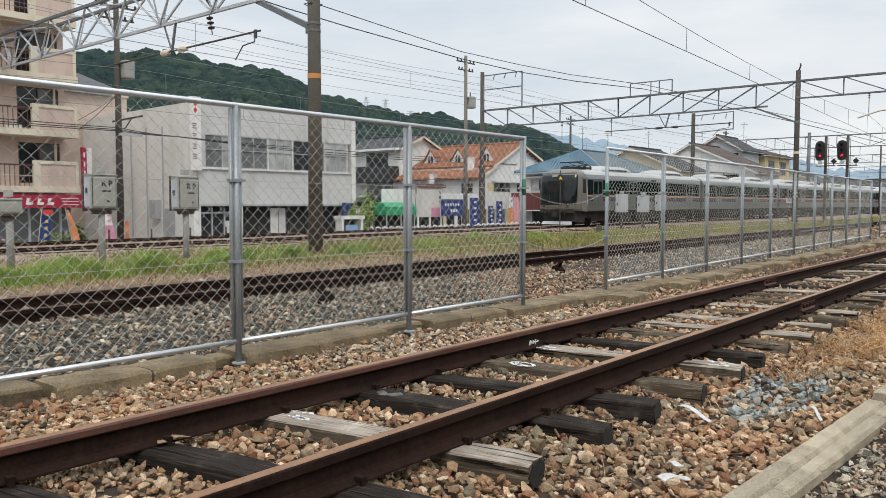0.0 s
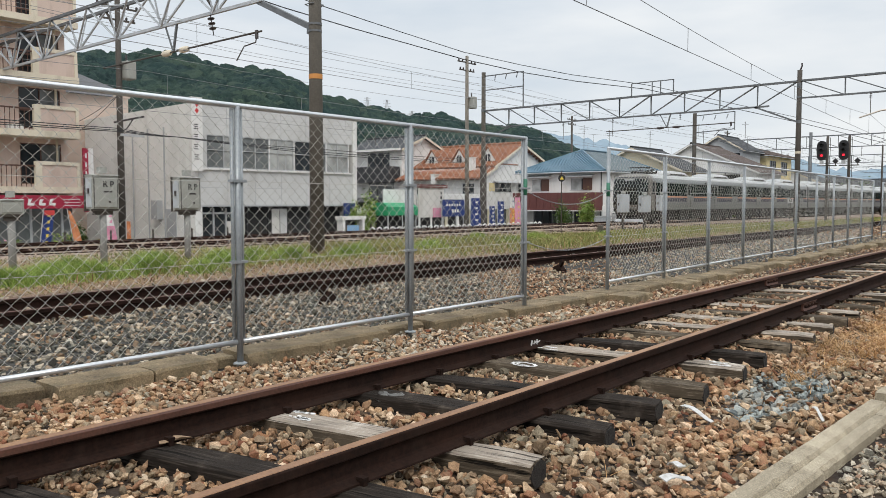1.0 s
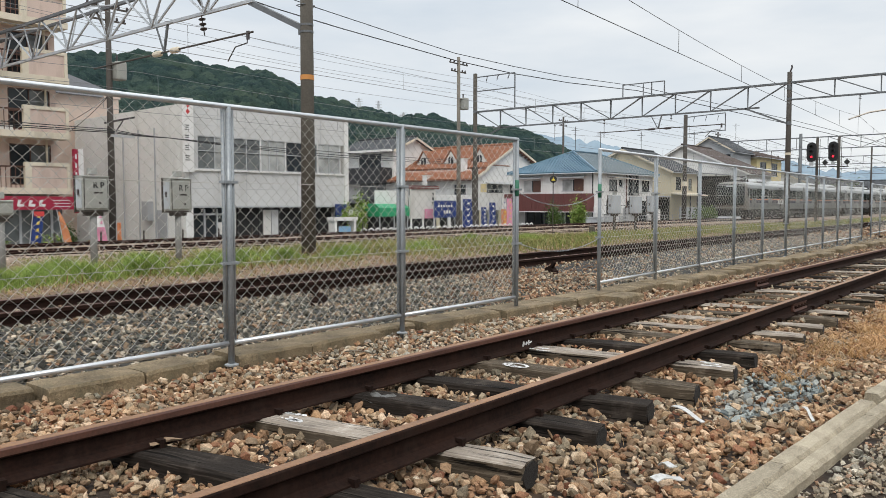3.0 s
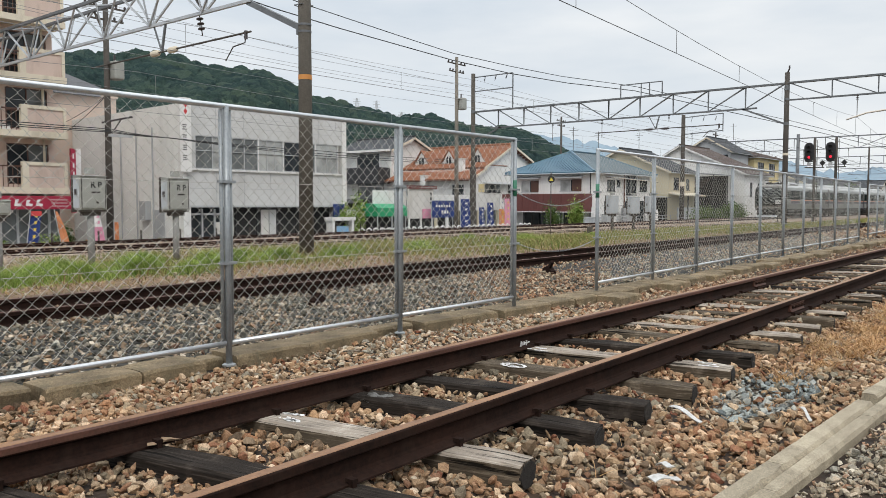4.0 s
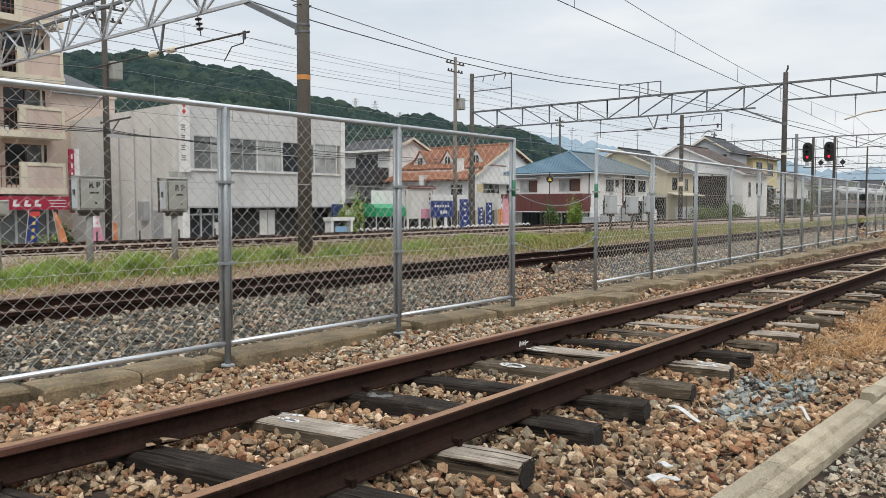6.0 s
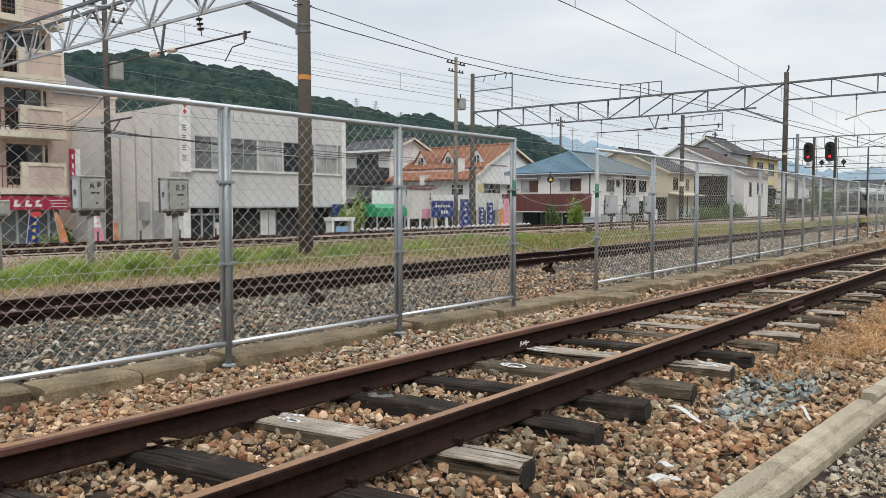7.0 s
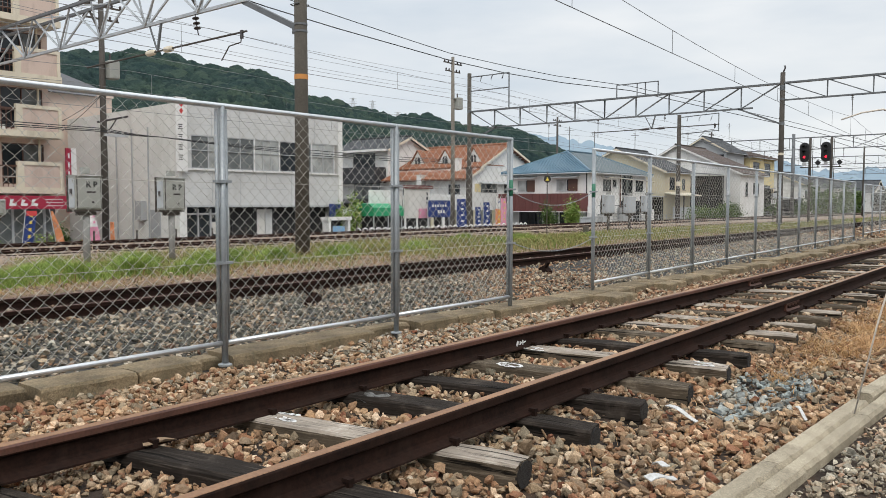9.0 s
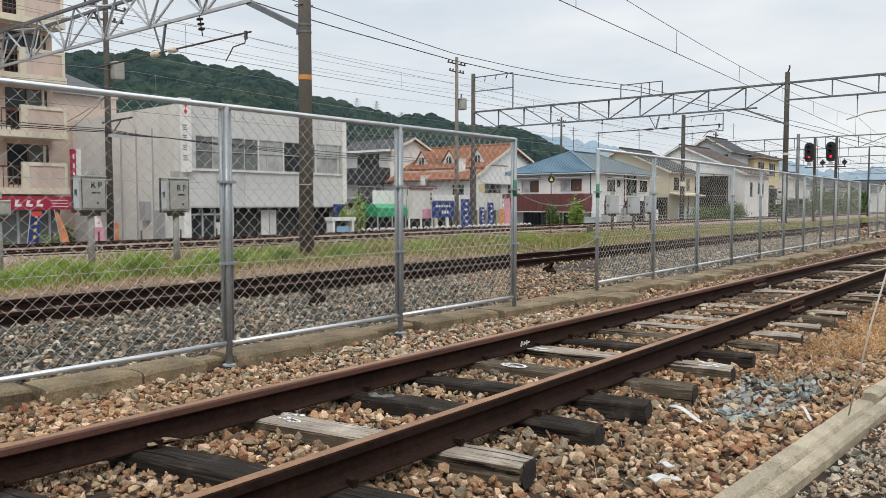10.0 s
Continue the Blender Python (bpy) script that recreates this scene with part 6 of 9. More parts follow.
# blue-roofed house
bh = house("white two-storey house with a blue glazed tile roof and maroon fence", 66.6, 36.2, 13.0, 9.0, 4.55, 6.55, "x", "white", "tile_blue",
           south=[(3.15, 4.85, 2.55, 3.66, "darkframe", "pane_mid", 2), (5.2, 6.05, 2.95, 3.7, "alu", "pane", 1), (7.3, 9.7, 2.2, 4.2, "darkframe", ("pane", "pane_mid"), 3), (10.4, 12.2, 2.6, 3.8, "darkframe", "pane", 2), (7.0, 11.5, -0.9, 1.6, "darkframe", "pane", 4), (2.6, 4.2, -0.9, 1.6, "darkframe", "pane", 2)],
           west=[(1.15, 3.4, 2.5, 3.65, "alu", ("pane", "pane_curtain"), 2, True, "brownframe"), (5.95, 7.9, 2.45, 3.6, "alu", ("pane", "pane_curtain"), 2, True, "brownframe"),
                 (1.5, 3.0, -0.9, 0.5, "darkframe", "pane", 2), (5.0, 7.5, -0.9, 0.5, "darkframe", "pane", 3)], hip=True, over=0.55)
part("balcony_wall", Geo().box(-1.5, -0.1, 0.55, -0.02, 9.2, 2.25), "maroon", bh, "maroon corrugated sheet round the balcony")
for k in range(23):
    part("rib", Geo().box(-1.54, -0.05 + 0.4 * k, 0.57, -1.502, 0.02 + 0.4 * k, 2.23), "maroon", bh)
part("balcony_edge", Geo().box(-1.6, -0.15, 0.47, 0, 9.25, 0.55), "white", bh)
for k in range(5):
    part("balcony_post", Geo().box(-1.45, 0.3 + 2.1 * k, -1.2, -1.33, 0.42 + 2.1 * k, 0.5), "darkframe", bh)
for a, b in ((1.0, 3.7), (5.8, 8.2)):
    part("window_hood", Geo().prism([(-0.6, a - 0.2, 3.82), (0, a - 0.2, 4.0), (0, a - 0.2, 3.94), (-0.6, a - 0.2, 3.76)], (0, b - a + 0.4, 0)), "alu", bh)
for k, (a, b, zt, mt) in enumerate(((0.9, 2.1, 0.3, "greywall"), (5.0, 6.6, 0.9, "alu"), (11.0, 12.4, 0.7, "white"))):
    part("meter_cabinet", Geo().box(a, -1.2, -1.2, b, -0.6, zt), mt, bh)
for k in range(5):
    part("rail_post", Geo().tube([(1.2 + 2.4 * k, -1.5, -1.2), (1.2 + 2.4 * k, -1.5, 1.1)], 0.035, 6), "darkframe", bh)
for z in (0.3, 1.1):
    part("hand_rail", Geo().tube([(-0.6, -1.5, z), (11.6, -1.5, z)], 0.03, 6), "darkframe", bh)
# slatted eave over the side windows, on brackets
for k in range(4):
    part("eave_slat", Geo().beam((2.6, -0.95 + 0.27 * k, 3.82 + 0.05 * k), (12.9, -0.95 + 0.27 * k, 3.62 + 0.05 * k), 0.07, 0.05), "cream" if k == 0 else "alu", bh)
for xx in (2.7, 6.5, 10.0, 12.8):
    part("eave_bracket", Geo().beam((xx, -0.98, 3.76 - 0.019 * (xx - 2.6)), (xx, 0, 3.9 - 0.019 * (xx - 2.6)), 0.05), "darkframe", bh)
part("wall_pipe", Geo().tube([(6.75, -0.08, 4.5), (6.75, -0.08, -1.2)], 0.07, 8), "brownframe", bh)
part("air_conditioner", Geo().box(-0.95, -0.9, 0.45, -0.2, -0.55, 1.0), "white", bh)
for dx in (0, 8.8):
    part("downpipe", Geo().tube([(-0.1, 0.05 + dx, 4.3), (-0.1, 0.05 + dx, -1.2)], 0.05, 6), "darkframe", bh)

sb = thing("storage_box", "low pale blue-grey storage box beside the maroon fence", "box", (62.5, 34.7, -1.2))
bevelled(part("case", Geo().box(0, 0, 0, 3.2, 0.7, 1.15), "palecab", sb), 0.03)
part("lid", Geo().box(-0.05, -0.05, 1.152, 3.25, 0.75, 1.27), "greywall", sb)
for q in (0.15, 1.65):
    part("door", Geo().box(q, -0.025, 0.12, q + 1.4, -0.002, 1.05), "palecab", sb)

# beige house
fh = house("beige clad house with a dark tiled gable roof", 84.4, 36.2, 7.6, 11.6, 5.1, 7.7, "x", "beige", "tile_grey",
           south=[(1.4, 2.9, 2.9, 4.3, "darkframe", "pane", 2), (5.0, 6.0, 2.9, 4.2, "darkframe", "pane_mid", 1), (3.0, 6.8, -0.9, 0.8, "darkframe", "pane", 3)],
           west=[(1.5, 3.2, 0.3, 2.6, "darkframe", "pane_mid", 2)])
part("veranda_roof", Geo().prism([(0, -1.4, 2.3), (0, 0, 2.6), (0, 0, 2.5), (0, -1.4, 2.18)], (7.6, 0, 0)), "cream", fh)
part("base_wall", Geo().box(-0.1, -1.2, -1.2, 7.8, -1.05, 0.9), "greywall", fh)
for k in range(4):
    part("veranda_post", Geo().box(0.2 + 2.3 * k, -1.3, -1.2, 0.32 + 2.3 * k, -1.2, 2.25), "darkframe", fh)

# white house with the brown roof, its balcony side, and the grey house behind
wh = house("white rendered house with a brown tiled gable roof", 98.9, 32.6, 9.5, 15.0, 5.2, 8.9, "x", "white", "tile_brown",
           south=[(2.0, 3.0, 2.2, 4.0, "darkframe", "pane", 1), (5.0, 7.5, 2.5, 4.0)],
           west=[(1.4, 1.8, 3.1, 4.6, "alu", "pane_mid", 1, False), (2.2, 2.6, 3.1, 4.6, "alu", "pane_mid", 1, False), (5.5, 8.5, 1.0, 3.8, "darkframe", "pane", 3)], ridge_at=0.55)
part("porch_roof", tiled_slope((-3.2, 9.5, 3.3), (0, -5.5, 0), (3.2, 0, 1.3), 14, 7, 0.05), "tile_brown", wh)
g = Geo()
for k in range(4):
    g.box(-2.9, 4.4 + 1.5 * k, -1.2, -2.75, 4.55 + 1.5 * k, 3.2)
g.box(-2.95, 4.3, 1.4, -2.7, 9.3, 1.6)
g.box(-2.95, 4.3, 0.5, -2.7, 9.3, 0.62)
part("porch_frame", g, "darkframe", wh)
house("grey rendered tall house with a dark roof", 112.0, 38.9, 7.4, 6.8, 8.9, 10.9, "x", "greywall", "tile_grey",
      south=[(1.0, 2.5, 5.5, 7.0, "darkframe", "pane", 2), (1.0, 3.5, -1.0, 2.0, "darkframe", "pane", 2), (4.5, 6.5, 5.5, 7.0)], west=[(0.4, 1.3, 6.6, 8.3, "darkframe", "pane", 1), (2.5, 4.0, 2.0, 4.0, "darkframe", "pane", 2)])
yh = house("tall yellow clad house with a low brown roof", 120.0, 38.2, 12.0, 9.0, 8.5, 9.9, "x", "yellow", "tile_brown",
           south=[(1.5, 4.5, 5.6, 7.6, "darkframe", "pane", 3), (7.0, 10.0, 5.6, 7.6, "darkframe", "pane", 3), (1.5, 4.0, 0.5, 3.0, "darkframe", "pane", 2), (7.0, 10.0, 2.0, 4.2, "darkframe", "pane", 2)],
           west=[(6.0, 7.2, 6.0, 7.8, "darkframe", "pane", 1)], hip=True, over=0.6)
part("window_boxes", Geo().box(1.2, -0.35, 5.2, 4.8, 0, 5.6), "greywall", yh)
part("balcony", Geo().box(0.6, -1.2, 2.0, 11.0, -0.02, 3.0), "greywall", yh)


def carport(x, y, w, d, h, label):
    """An open carport: posts, a sheet roof, and near-black panels painted for its inner shade."""
    c = thing("carport", label, "carport", (x, y, -1.2), "carports")
    for a in (0.1, w - 0.1):
        for b in (0.1, d - 0.1):
            part("post", Geo().box(a - 0.06, b - 0.06, 0, a + 0.06, b + 0.06, h), "darkframe", c)
    part("roof", Geo().prism([(-0.2, -0.3, h), (-0.2, d, h + 0.35), (-0.2, d, h + 0.43), (-0.2, -0.3, h + 0.08)], (w + 0.4, 0, 0)), "slate", c)
    for k in range(5):
        part("rail", Geo().beam((0.1, 0.1, h * 0.2 * (k + 0.6)), (w - 0.1, 0.1, h * 0.2 * (k + 0.6)), 0.05), "darkframe", c)
        part("rail", Geo().beam((0.1, 0.1, h * 0.2 * (k + 0.6)), (0.1, d - 0.1, h * 0.2 * (k + 0.6)), 0.05), "darkframe", c)
    # near-black panels stand for the shade under the roof
    part("back_panel", Geo().box(0.1, d - 0.12, 0, w - 0.1, d - 0.06, h), "dark", c)
    part("side_panel", Geo().box(w - 0.16, 0.2, 0, w - 0.1, d - 0.2, h), "dark", c)
    return c


carport(109.0, 33.2, 5.5, 3.4, 4.6, "dark two-tier carport between the houses")
carport(121.0, 32.9, 8.0, 3.0, 3.2, "dark carport before the yellow house")
carport(93.4, 34.4, 5.0, 4.5, 6.0, "dark two-tier veranda frame beside the beige house")
carport(80.4, 36.0, 3.4, 4.5, 3.2, "dark shed between blue-roofed and beige houses")
house("small white house with a grey roof beyond the yellow one", 140.0, 36.0, 10, 9, 4.8, 6.8, "x", "white", "tile_grey", south=[(2, 3.5, 2, 3.6), (6, 7.5, 2, 3.6)], west=[(3, 5, 2, 3.5)])
house("distant white house with a dark gable roof", 190.0, 34.5, 12, 9, 4.0, 6.5, "y", "white", "tile_grey", west=[(3, 5, 1.5, 3)])
house("distant house with a tiled hip roof", 165.0, 36.0, 12, 9, 4.6, 6.6, "x", "offwhite", "tile_grey", hip=True, south=[(2, 4, 1.8, 3.2)])


# ---------------------------------------------------------------- white office block
MAT["skyblue"] = plain("sky_blue_poster", (0.22, 0.40, 0.60), 0.6)


def office():
    b = thing("office_building", "pale grey two-storey office block with ribbon windows and dark garage front", "office building", (24.6, 38.2, 0), "", "", -2.5)
    L, W, t = 11.2, 15.0, 0.2
    top, z0 = 6.75, -1.2
    part("upper_wall", Geo().box(0, 0, 5.05, L, t, top), "panel", b)
    part("lower_wall", Geo().box(0, 0, 1.15, L, t, 3.1), "panel", b)
    part("end_pier", Geo().box(L, -0.05, z0, L + 0.35, W, top + 0.12), "white", b)
    part("side_wall", Geo().box(-0.2, 0, z0, 0, W, top), "sidewall", b)
    part("back_wall", Geo().box(0, W - t, z0, L, W, top), "sidewall", b)
    part("roof_slab", Geo().box(0.01, t, top - 0.25, L, W - t, top - 0.05), "slate", b)
    part("parapet_cap", Geo().box(-0.24, -0.06, top, L + 0.1, 0.24, top + 0.08), "alu", b)
    part("window_sill", Geo().box(0, -0.12, 3.1, L, 0.2, 3.2), "white", b)
    # the unlit rooms are one near-black box
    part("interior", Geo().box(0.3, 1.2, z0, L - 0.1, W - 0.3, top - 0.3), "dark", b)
    for zz in (5.62, 6.2, 2.1):
        part("panel_joint", Geo().box(0, -0.006, zz, L, 0.0, zz + 0.02), "greywall", b)
    for k in range(1, 6):
        part("panel_joint", Geo().box(k * 1.85, -0.007, 5.07, k * 1.85 + 0.02, -0.001, top - 0.02), "greywall", b)
        part("panel_joint", Geo().box(k * 1.85, -0.007, 1.17, k * 1.85 + 0.02, -0.001, 3.08), "greywall", b)
    panes = [("pane_mid", "pane_curtain"), ("pane_mid", "pane_mid"), ("pane_curtain", "pane_curtain"), ("pane", "pane_mid"), ("pane_curtain", "pane_curtain")]
    us = [0.55, 2.8, 4.75, 6.55, 9.05, 10.9]
    for k in range(5):
        a, c = us[k], us[k + 1]
        window_on(b, "s", a, c - 0.05, 3.2, 5.05, "alu", panes[k], 2 if k != 2 else 3, False)
        part("transom", Geo().box(a, 0.01, 4.2, c - 0.05, 0.06, 4.24), "alu", b)
        part("window_pier", Geo().box(c - 0.05, 0, 3.2, c, 0.2, 5.05), "white", b)
    part("window_pier", Geo().box(0, 0, 3.2, 0.55, 0.2, 5.05), "panel", b)
    # ground floor
    part("soffit", Geo().box(0, 0, 1.05, L, 1.2, 1.15), "greywall", b)
    for a in (0.05, 2.75):
        part("column", Geo().box(a, 0.1, z0, a + 0.25, 0.4, 1.05), "white", b)
    part("doorway", Geo().box(0.3, 0.5, z0, 2.9, 0.6, 1.05), "pane", b)
    for q in (0.3, 1.15, 1.95, 2.6):
        part("door_frame", Geo().box(q, 0.42, z0, q + 0.09, 0.5, 0.95), "alu", b)
    part("door_head", Geo().box(0.3, 0.40, 0.62, 2.7, 0.5, 0.72), "alu", b)
    part("notice", Geo().box(2.05, 0.44, -0.5, 2.5, 0.49, 0.2), "offwhite", b)
    for k in range(5):
        part("garage_mullion", Geo().box(3.4 + 1.45 * k, 0.45, z0, 3.44 + 1.45 * k, 0.52, 1.05), "darkframe", b)
    # near-black sheet painted for the shade in the open garage
    part("garage_recess", Geo().box(3.2, 0.55, z0, 10.4, 0.6, 1.05), "dark", b)
    part("curtain", Geo().box(5.2, 0.5, -0.6, 5.75, 0.54, 0.9), "offwhite", b)
    part("curtain", Geo().box(5.8, 0.5, -0.7, 6.3, 0.54, 0.9), "panel", b)
    # vertical sign on the corner
    s = part("signboard", Geo().box(-0.5, -0.28, 3.0, 0.18, -0.02, 7.0), "white", b, "tall white signboard with black writing")
    for k in range(4):
        zc = 5.25 - 0.55 * k
        for dx, dz, w, h in ((-0.36, 0.02, 0.26, 0.05), (-0.33, 0.14, 0.2, 0.05), (-0.36, 0.25, 0.26, 0.05)):
            part("character_bar", Geo().box(dx, -0.285, zc + dz, dx + w, -0.28, zc + dz + h), "black", s)
    e = Geo()
    e.prism([(-0.16, -0.285, 6.85), (-0.02, -0.285, 6.65), (-0.16, -0.285, 6.45), (-0.30, -0.285, 6.65)], (0, 0.005, 0))
    e.prism([(-0.16, -0.285, 6.43), (-0.04, -0.285, 6.27), (-0.16, -0.285, 6.1), (-0.28, -0.285, 6.27)], (0, 0.005, 0))
    part("emblem", e, "signred", s)
    # pipes and boxes on the side wall
    for yy in (3.2, 5.1, 7.0):
        part("pipe", Geo().tube([(-0.26, yy, z0), (-0.26, yy, 5.6)], 0.045, 6), "greywall", b)
    part("meter_box", Geo().box(-0.55, 3.6, 0.3, -0.2, 4.3, 1.4), "greywall", b)
    part("vent_box", Geo().box(-0.5, 9.0, 1.0, -0.2, 9.8, 1.9), "greywall", b)
    part("service_door", Geo().box(-0.24, 2.0, z0, -0.2, 3.1, 0.9), "greywall", b)
    # small white annex with a sign at the far end
    part("annex_wall", Geo().box(L + 0.36, 0.6, z0, L + 1.8, 4.0, 1.0), "white", b)
    for q in (0, 1.62):
        part("low_gate", Geo().box(L - 2.1 + q, -1.5, -1.2, L - 1.92 + q, -0.9, 0.2), "white", b)
    part("gate_top", Geo().box(L - 2.2, -1.55, 0.204, L - 0.2, -0.85, 0.42), "white", b)
    # near-black sheet closing the dark inside of the gate
    part("gate_back", Geo().box(L - 1.9, -0.95, -1.2, L - 0.5, -0.9, 0.2), "dark", b)
    part("blue_poster", Geo().box(L - 1.9, -1.53, -1.0, L - 0.8, -1.5, -0.15), "skyblue", b)
    part("blue_sign", Geo().box(L - 1.0, -0.35, 0.3, L - 0.1, -0.25, 1.25), "navy", b)


office()


# ---------------------------------------------------------------- pink apartment block
def apartment():
    b = thing("apartment_building", "pink rendered apartment block with cream balconies and a red shop sign", "apartment building", (18.6, 40.6, 0), "", "", 0)
    z0 = -1.2
    FL = [2.05, 4.77, 7.49, 10.2, 12.9]
    W0 = -7.5
    holes = []
    for z in FL[:4]:
        for u in (1.1, 5.2):
            holes.append((u + 0.0, u + 2.0, z + 0.15, z + 2.15))
    part("wall", slab("s", 7.5, z0, 15.5, holes, 0, 0.2, W0), "stucco_pink", b)
    part("end_wall", Geo().box(-0.2, 0.2, z0, 0, 9, 15.5), "stucco_pink", b)
    # near-black box painted for the shade behind the flats' windows
    part("interior", Geo().box(W0, 0.9, z0, -0.3, 8.8, 15.3), "dark", b)
    for h in holes:
        w = window_on(b, "s", W0 + h[0], W0 + h[1], h[2], h[3], "brownframe", ("pane", "pane_mid"), 2, False)
        part("railing", Geo().box(W0 + h[0], -0.06, h[2] + 0.85, W0 + h[1], -0.02, h[2] + 0.93), "brownframe", w)
        part("railing", Geo().box(W0 + h[0], -0.06, h[2] + 0.3, W0 + h[1], -0.02, h[2] + 0.36), "brownframe", w)
    for z in FL[:4]:
        bal = part("balcony_slab", Geo().box(W0, -1.25, z - 0.32, 0.12, 0, z - 0.02), "cream", b)
        for u0, u1 in ((-2.1, 0.05), (-7.5, -3.9)):
            part("balcony_panel", Geo().box(u0 + 0.3, -1.2, z - 0.02, u1 - 0.15, -1.08, z + 1.05), "stucco_pink", bal)
            g = Geo()
            g.box(u0, -1.25, z - 0.02, u0 + 0.3, -1.03, z + 1.22)
            g.box(u1 - 0.15, -1.25, z - 0.02, u1, -1.03, z + 1.22)
            g.box(u0 + 0.3, -1.25, z + 1.05, u1 - 0.15, -1.03, z + 1.22)
            part("balcony_frame", g, "cream", bal)
        for k in range(8):
            part("balcony_bar", Geo().box(-3.85 + 0.22 * k, -1.18, z - 0.02, -3.82 + 0.22 * k, -1.15, z + 0.95), "brownframe", bal)
        part("balcony_rail", Geo().box(-3.9, -1.2, z + 0.95, -2.1, -1.13, z + 1.02), "brownframe", bal)
        part("return_panel", Geo().box(-0.1, -1.03, z - 0.02, 0.05, -0.02, z + 1.2), "stucco_pink", bal)
    part("downpipe", Geo().tube([(-0.55, -0.08, z0), (-0.55, -0.08, 15)], 0.06, 8), "cream", b)
    part("air_conditioner", Geo().box(-6.9, -0.9, 4.5, -6.1, -0.5, 5.1), "white", b)
    part("air_conditioner", Geo().box(-3.1, -0.75, 4.5, -2.4, -0.4, 5.0), "white", b)
    # shop on the ground floor
    s = part("shop_sign", Geo().box(W0, -1.45, 0.98, 0.15, -1.3, 1.62), "red", b, "red shop signboard with white writing")
    for k, u in enumerate((-1.62, -2.1, -2.62, -3.15, -3.7, -4.3)):
        part("lettering", Geo().prism([(u, -1.456, 1.14), (u + 0.30, -1.456, 1.12), (u + 0.34, -1.456, 1.24), (u + 0.14, -1.456, 1.27), (u + 0.24, -1.456, 1.47 - 0.05 * (k % 2)), (u + 0.06, -1.456, 1.44)], (0, 0.006, 0)), "signwhite", s)
    for k in range(3):
        part("lettering", Geo().box(-0.95 + 0.05 * k, -1.456, 1.42 - 0.15 * k, -0.1, -1.45, 1.45 - 0.15 * k), "signwhite", s)
    part("shop_front", Geo().box(W0, -0.6, z0, -0.1, -0.5, 0.98), "pane_mid", b)
    for k in range(5):
        part("shopfront_mullion", Geo().box(W0 + 1.5 * k + 0.8, -0.68, z0, W0 + 1.5 * k + 0.9, -0.6, 0.98), "greywall", b)
    v = part("vertical_sign", Geo().box(0.18, -1.35, 0.8, 0.42, -1.2, 4.0), "red", b, "tall narrow red sign")
    part("sign_edge", Geo().box(0.42, -1.35, 1.6, 0.68, -1.2, 4.0), "white", v)
    for k in range(6):
        part("lettering", Geo().box(0.26, -1.356, 3.5 - 0.45 * k, 0.34, -1.35, 3.75 - 0.45 * k), "signwhite", v)


apartment()
peach = thing("building", "low peach rendered building with a grey sloping roof", "building", (18.9, 52.0, 0))
part("wall", Geo().box(0, 0, -1.2, 9.2, 9.0, 8.45), "peach", peach)
part("roof", Geo().prism([(-0.3, -0.4, 11.0), (1.0, -0.4, 11.0), (5.6, -0.4, 9.7), (7.9, -0.4, 9.05), (7.9, -0.4, 8.45), (-0.3, -0.4, 8.45)], (0, 9.6, 0)), "slate", peach)
part("parapet", Geo().box(7.9, -0.1, 8.45, 9.3, 9.1, 9.05), "peach", peach)


# ---------------------------------------------------------------- train
def car_shell(g, x0, x1, z0, sec):
    g.ring([[(x, a, z0 + b) for a, b in sec] for x in (x0, x1)])
    return g


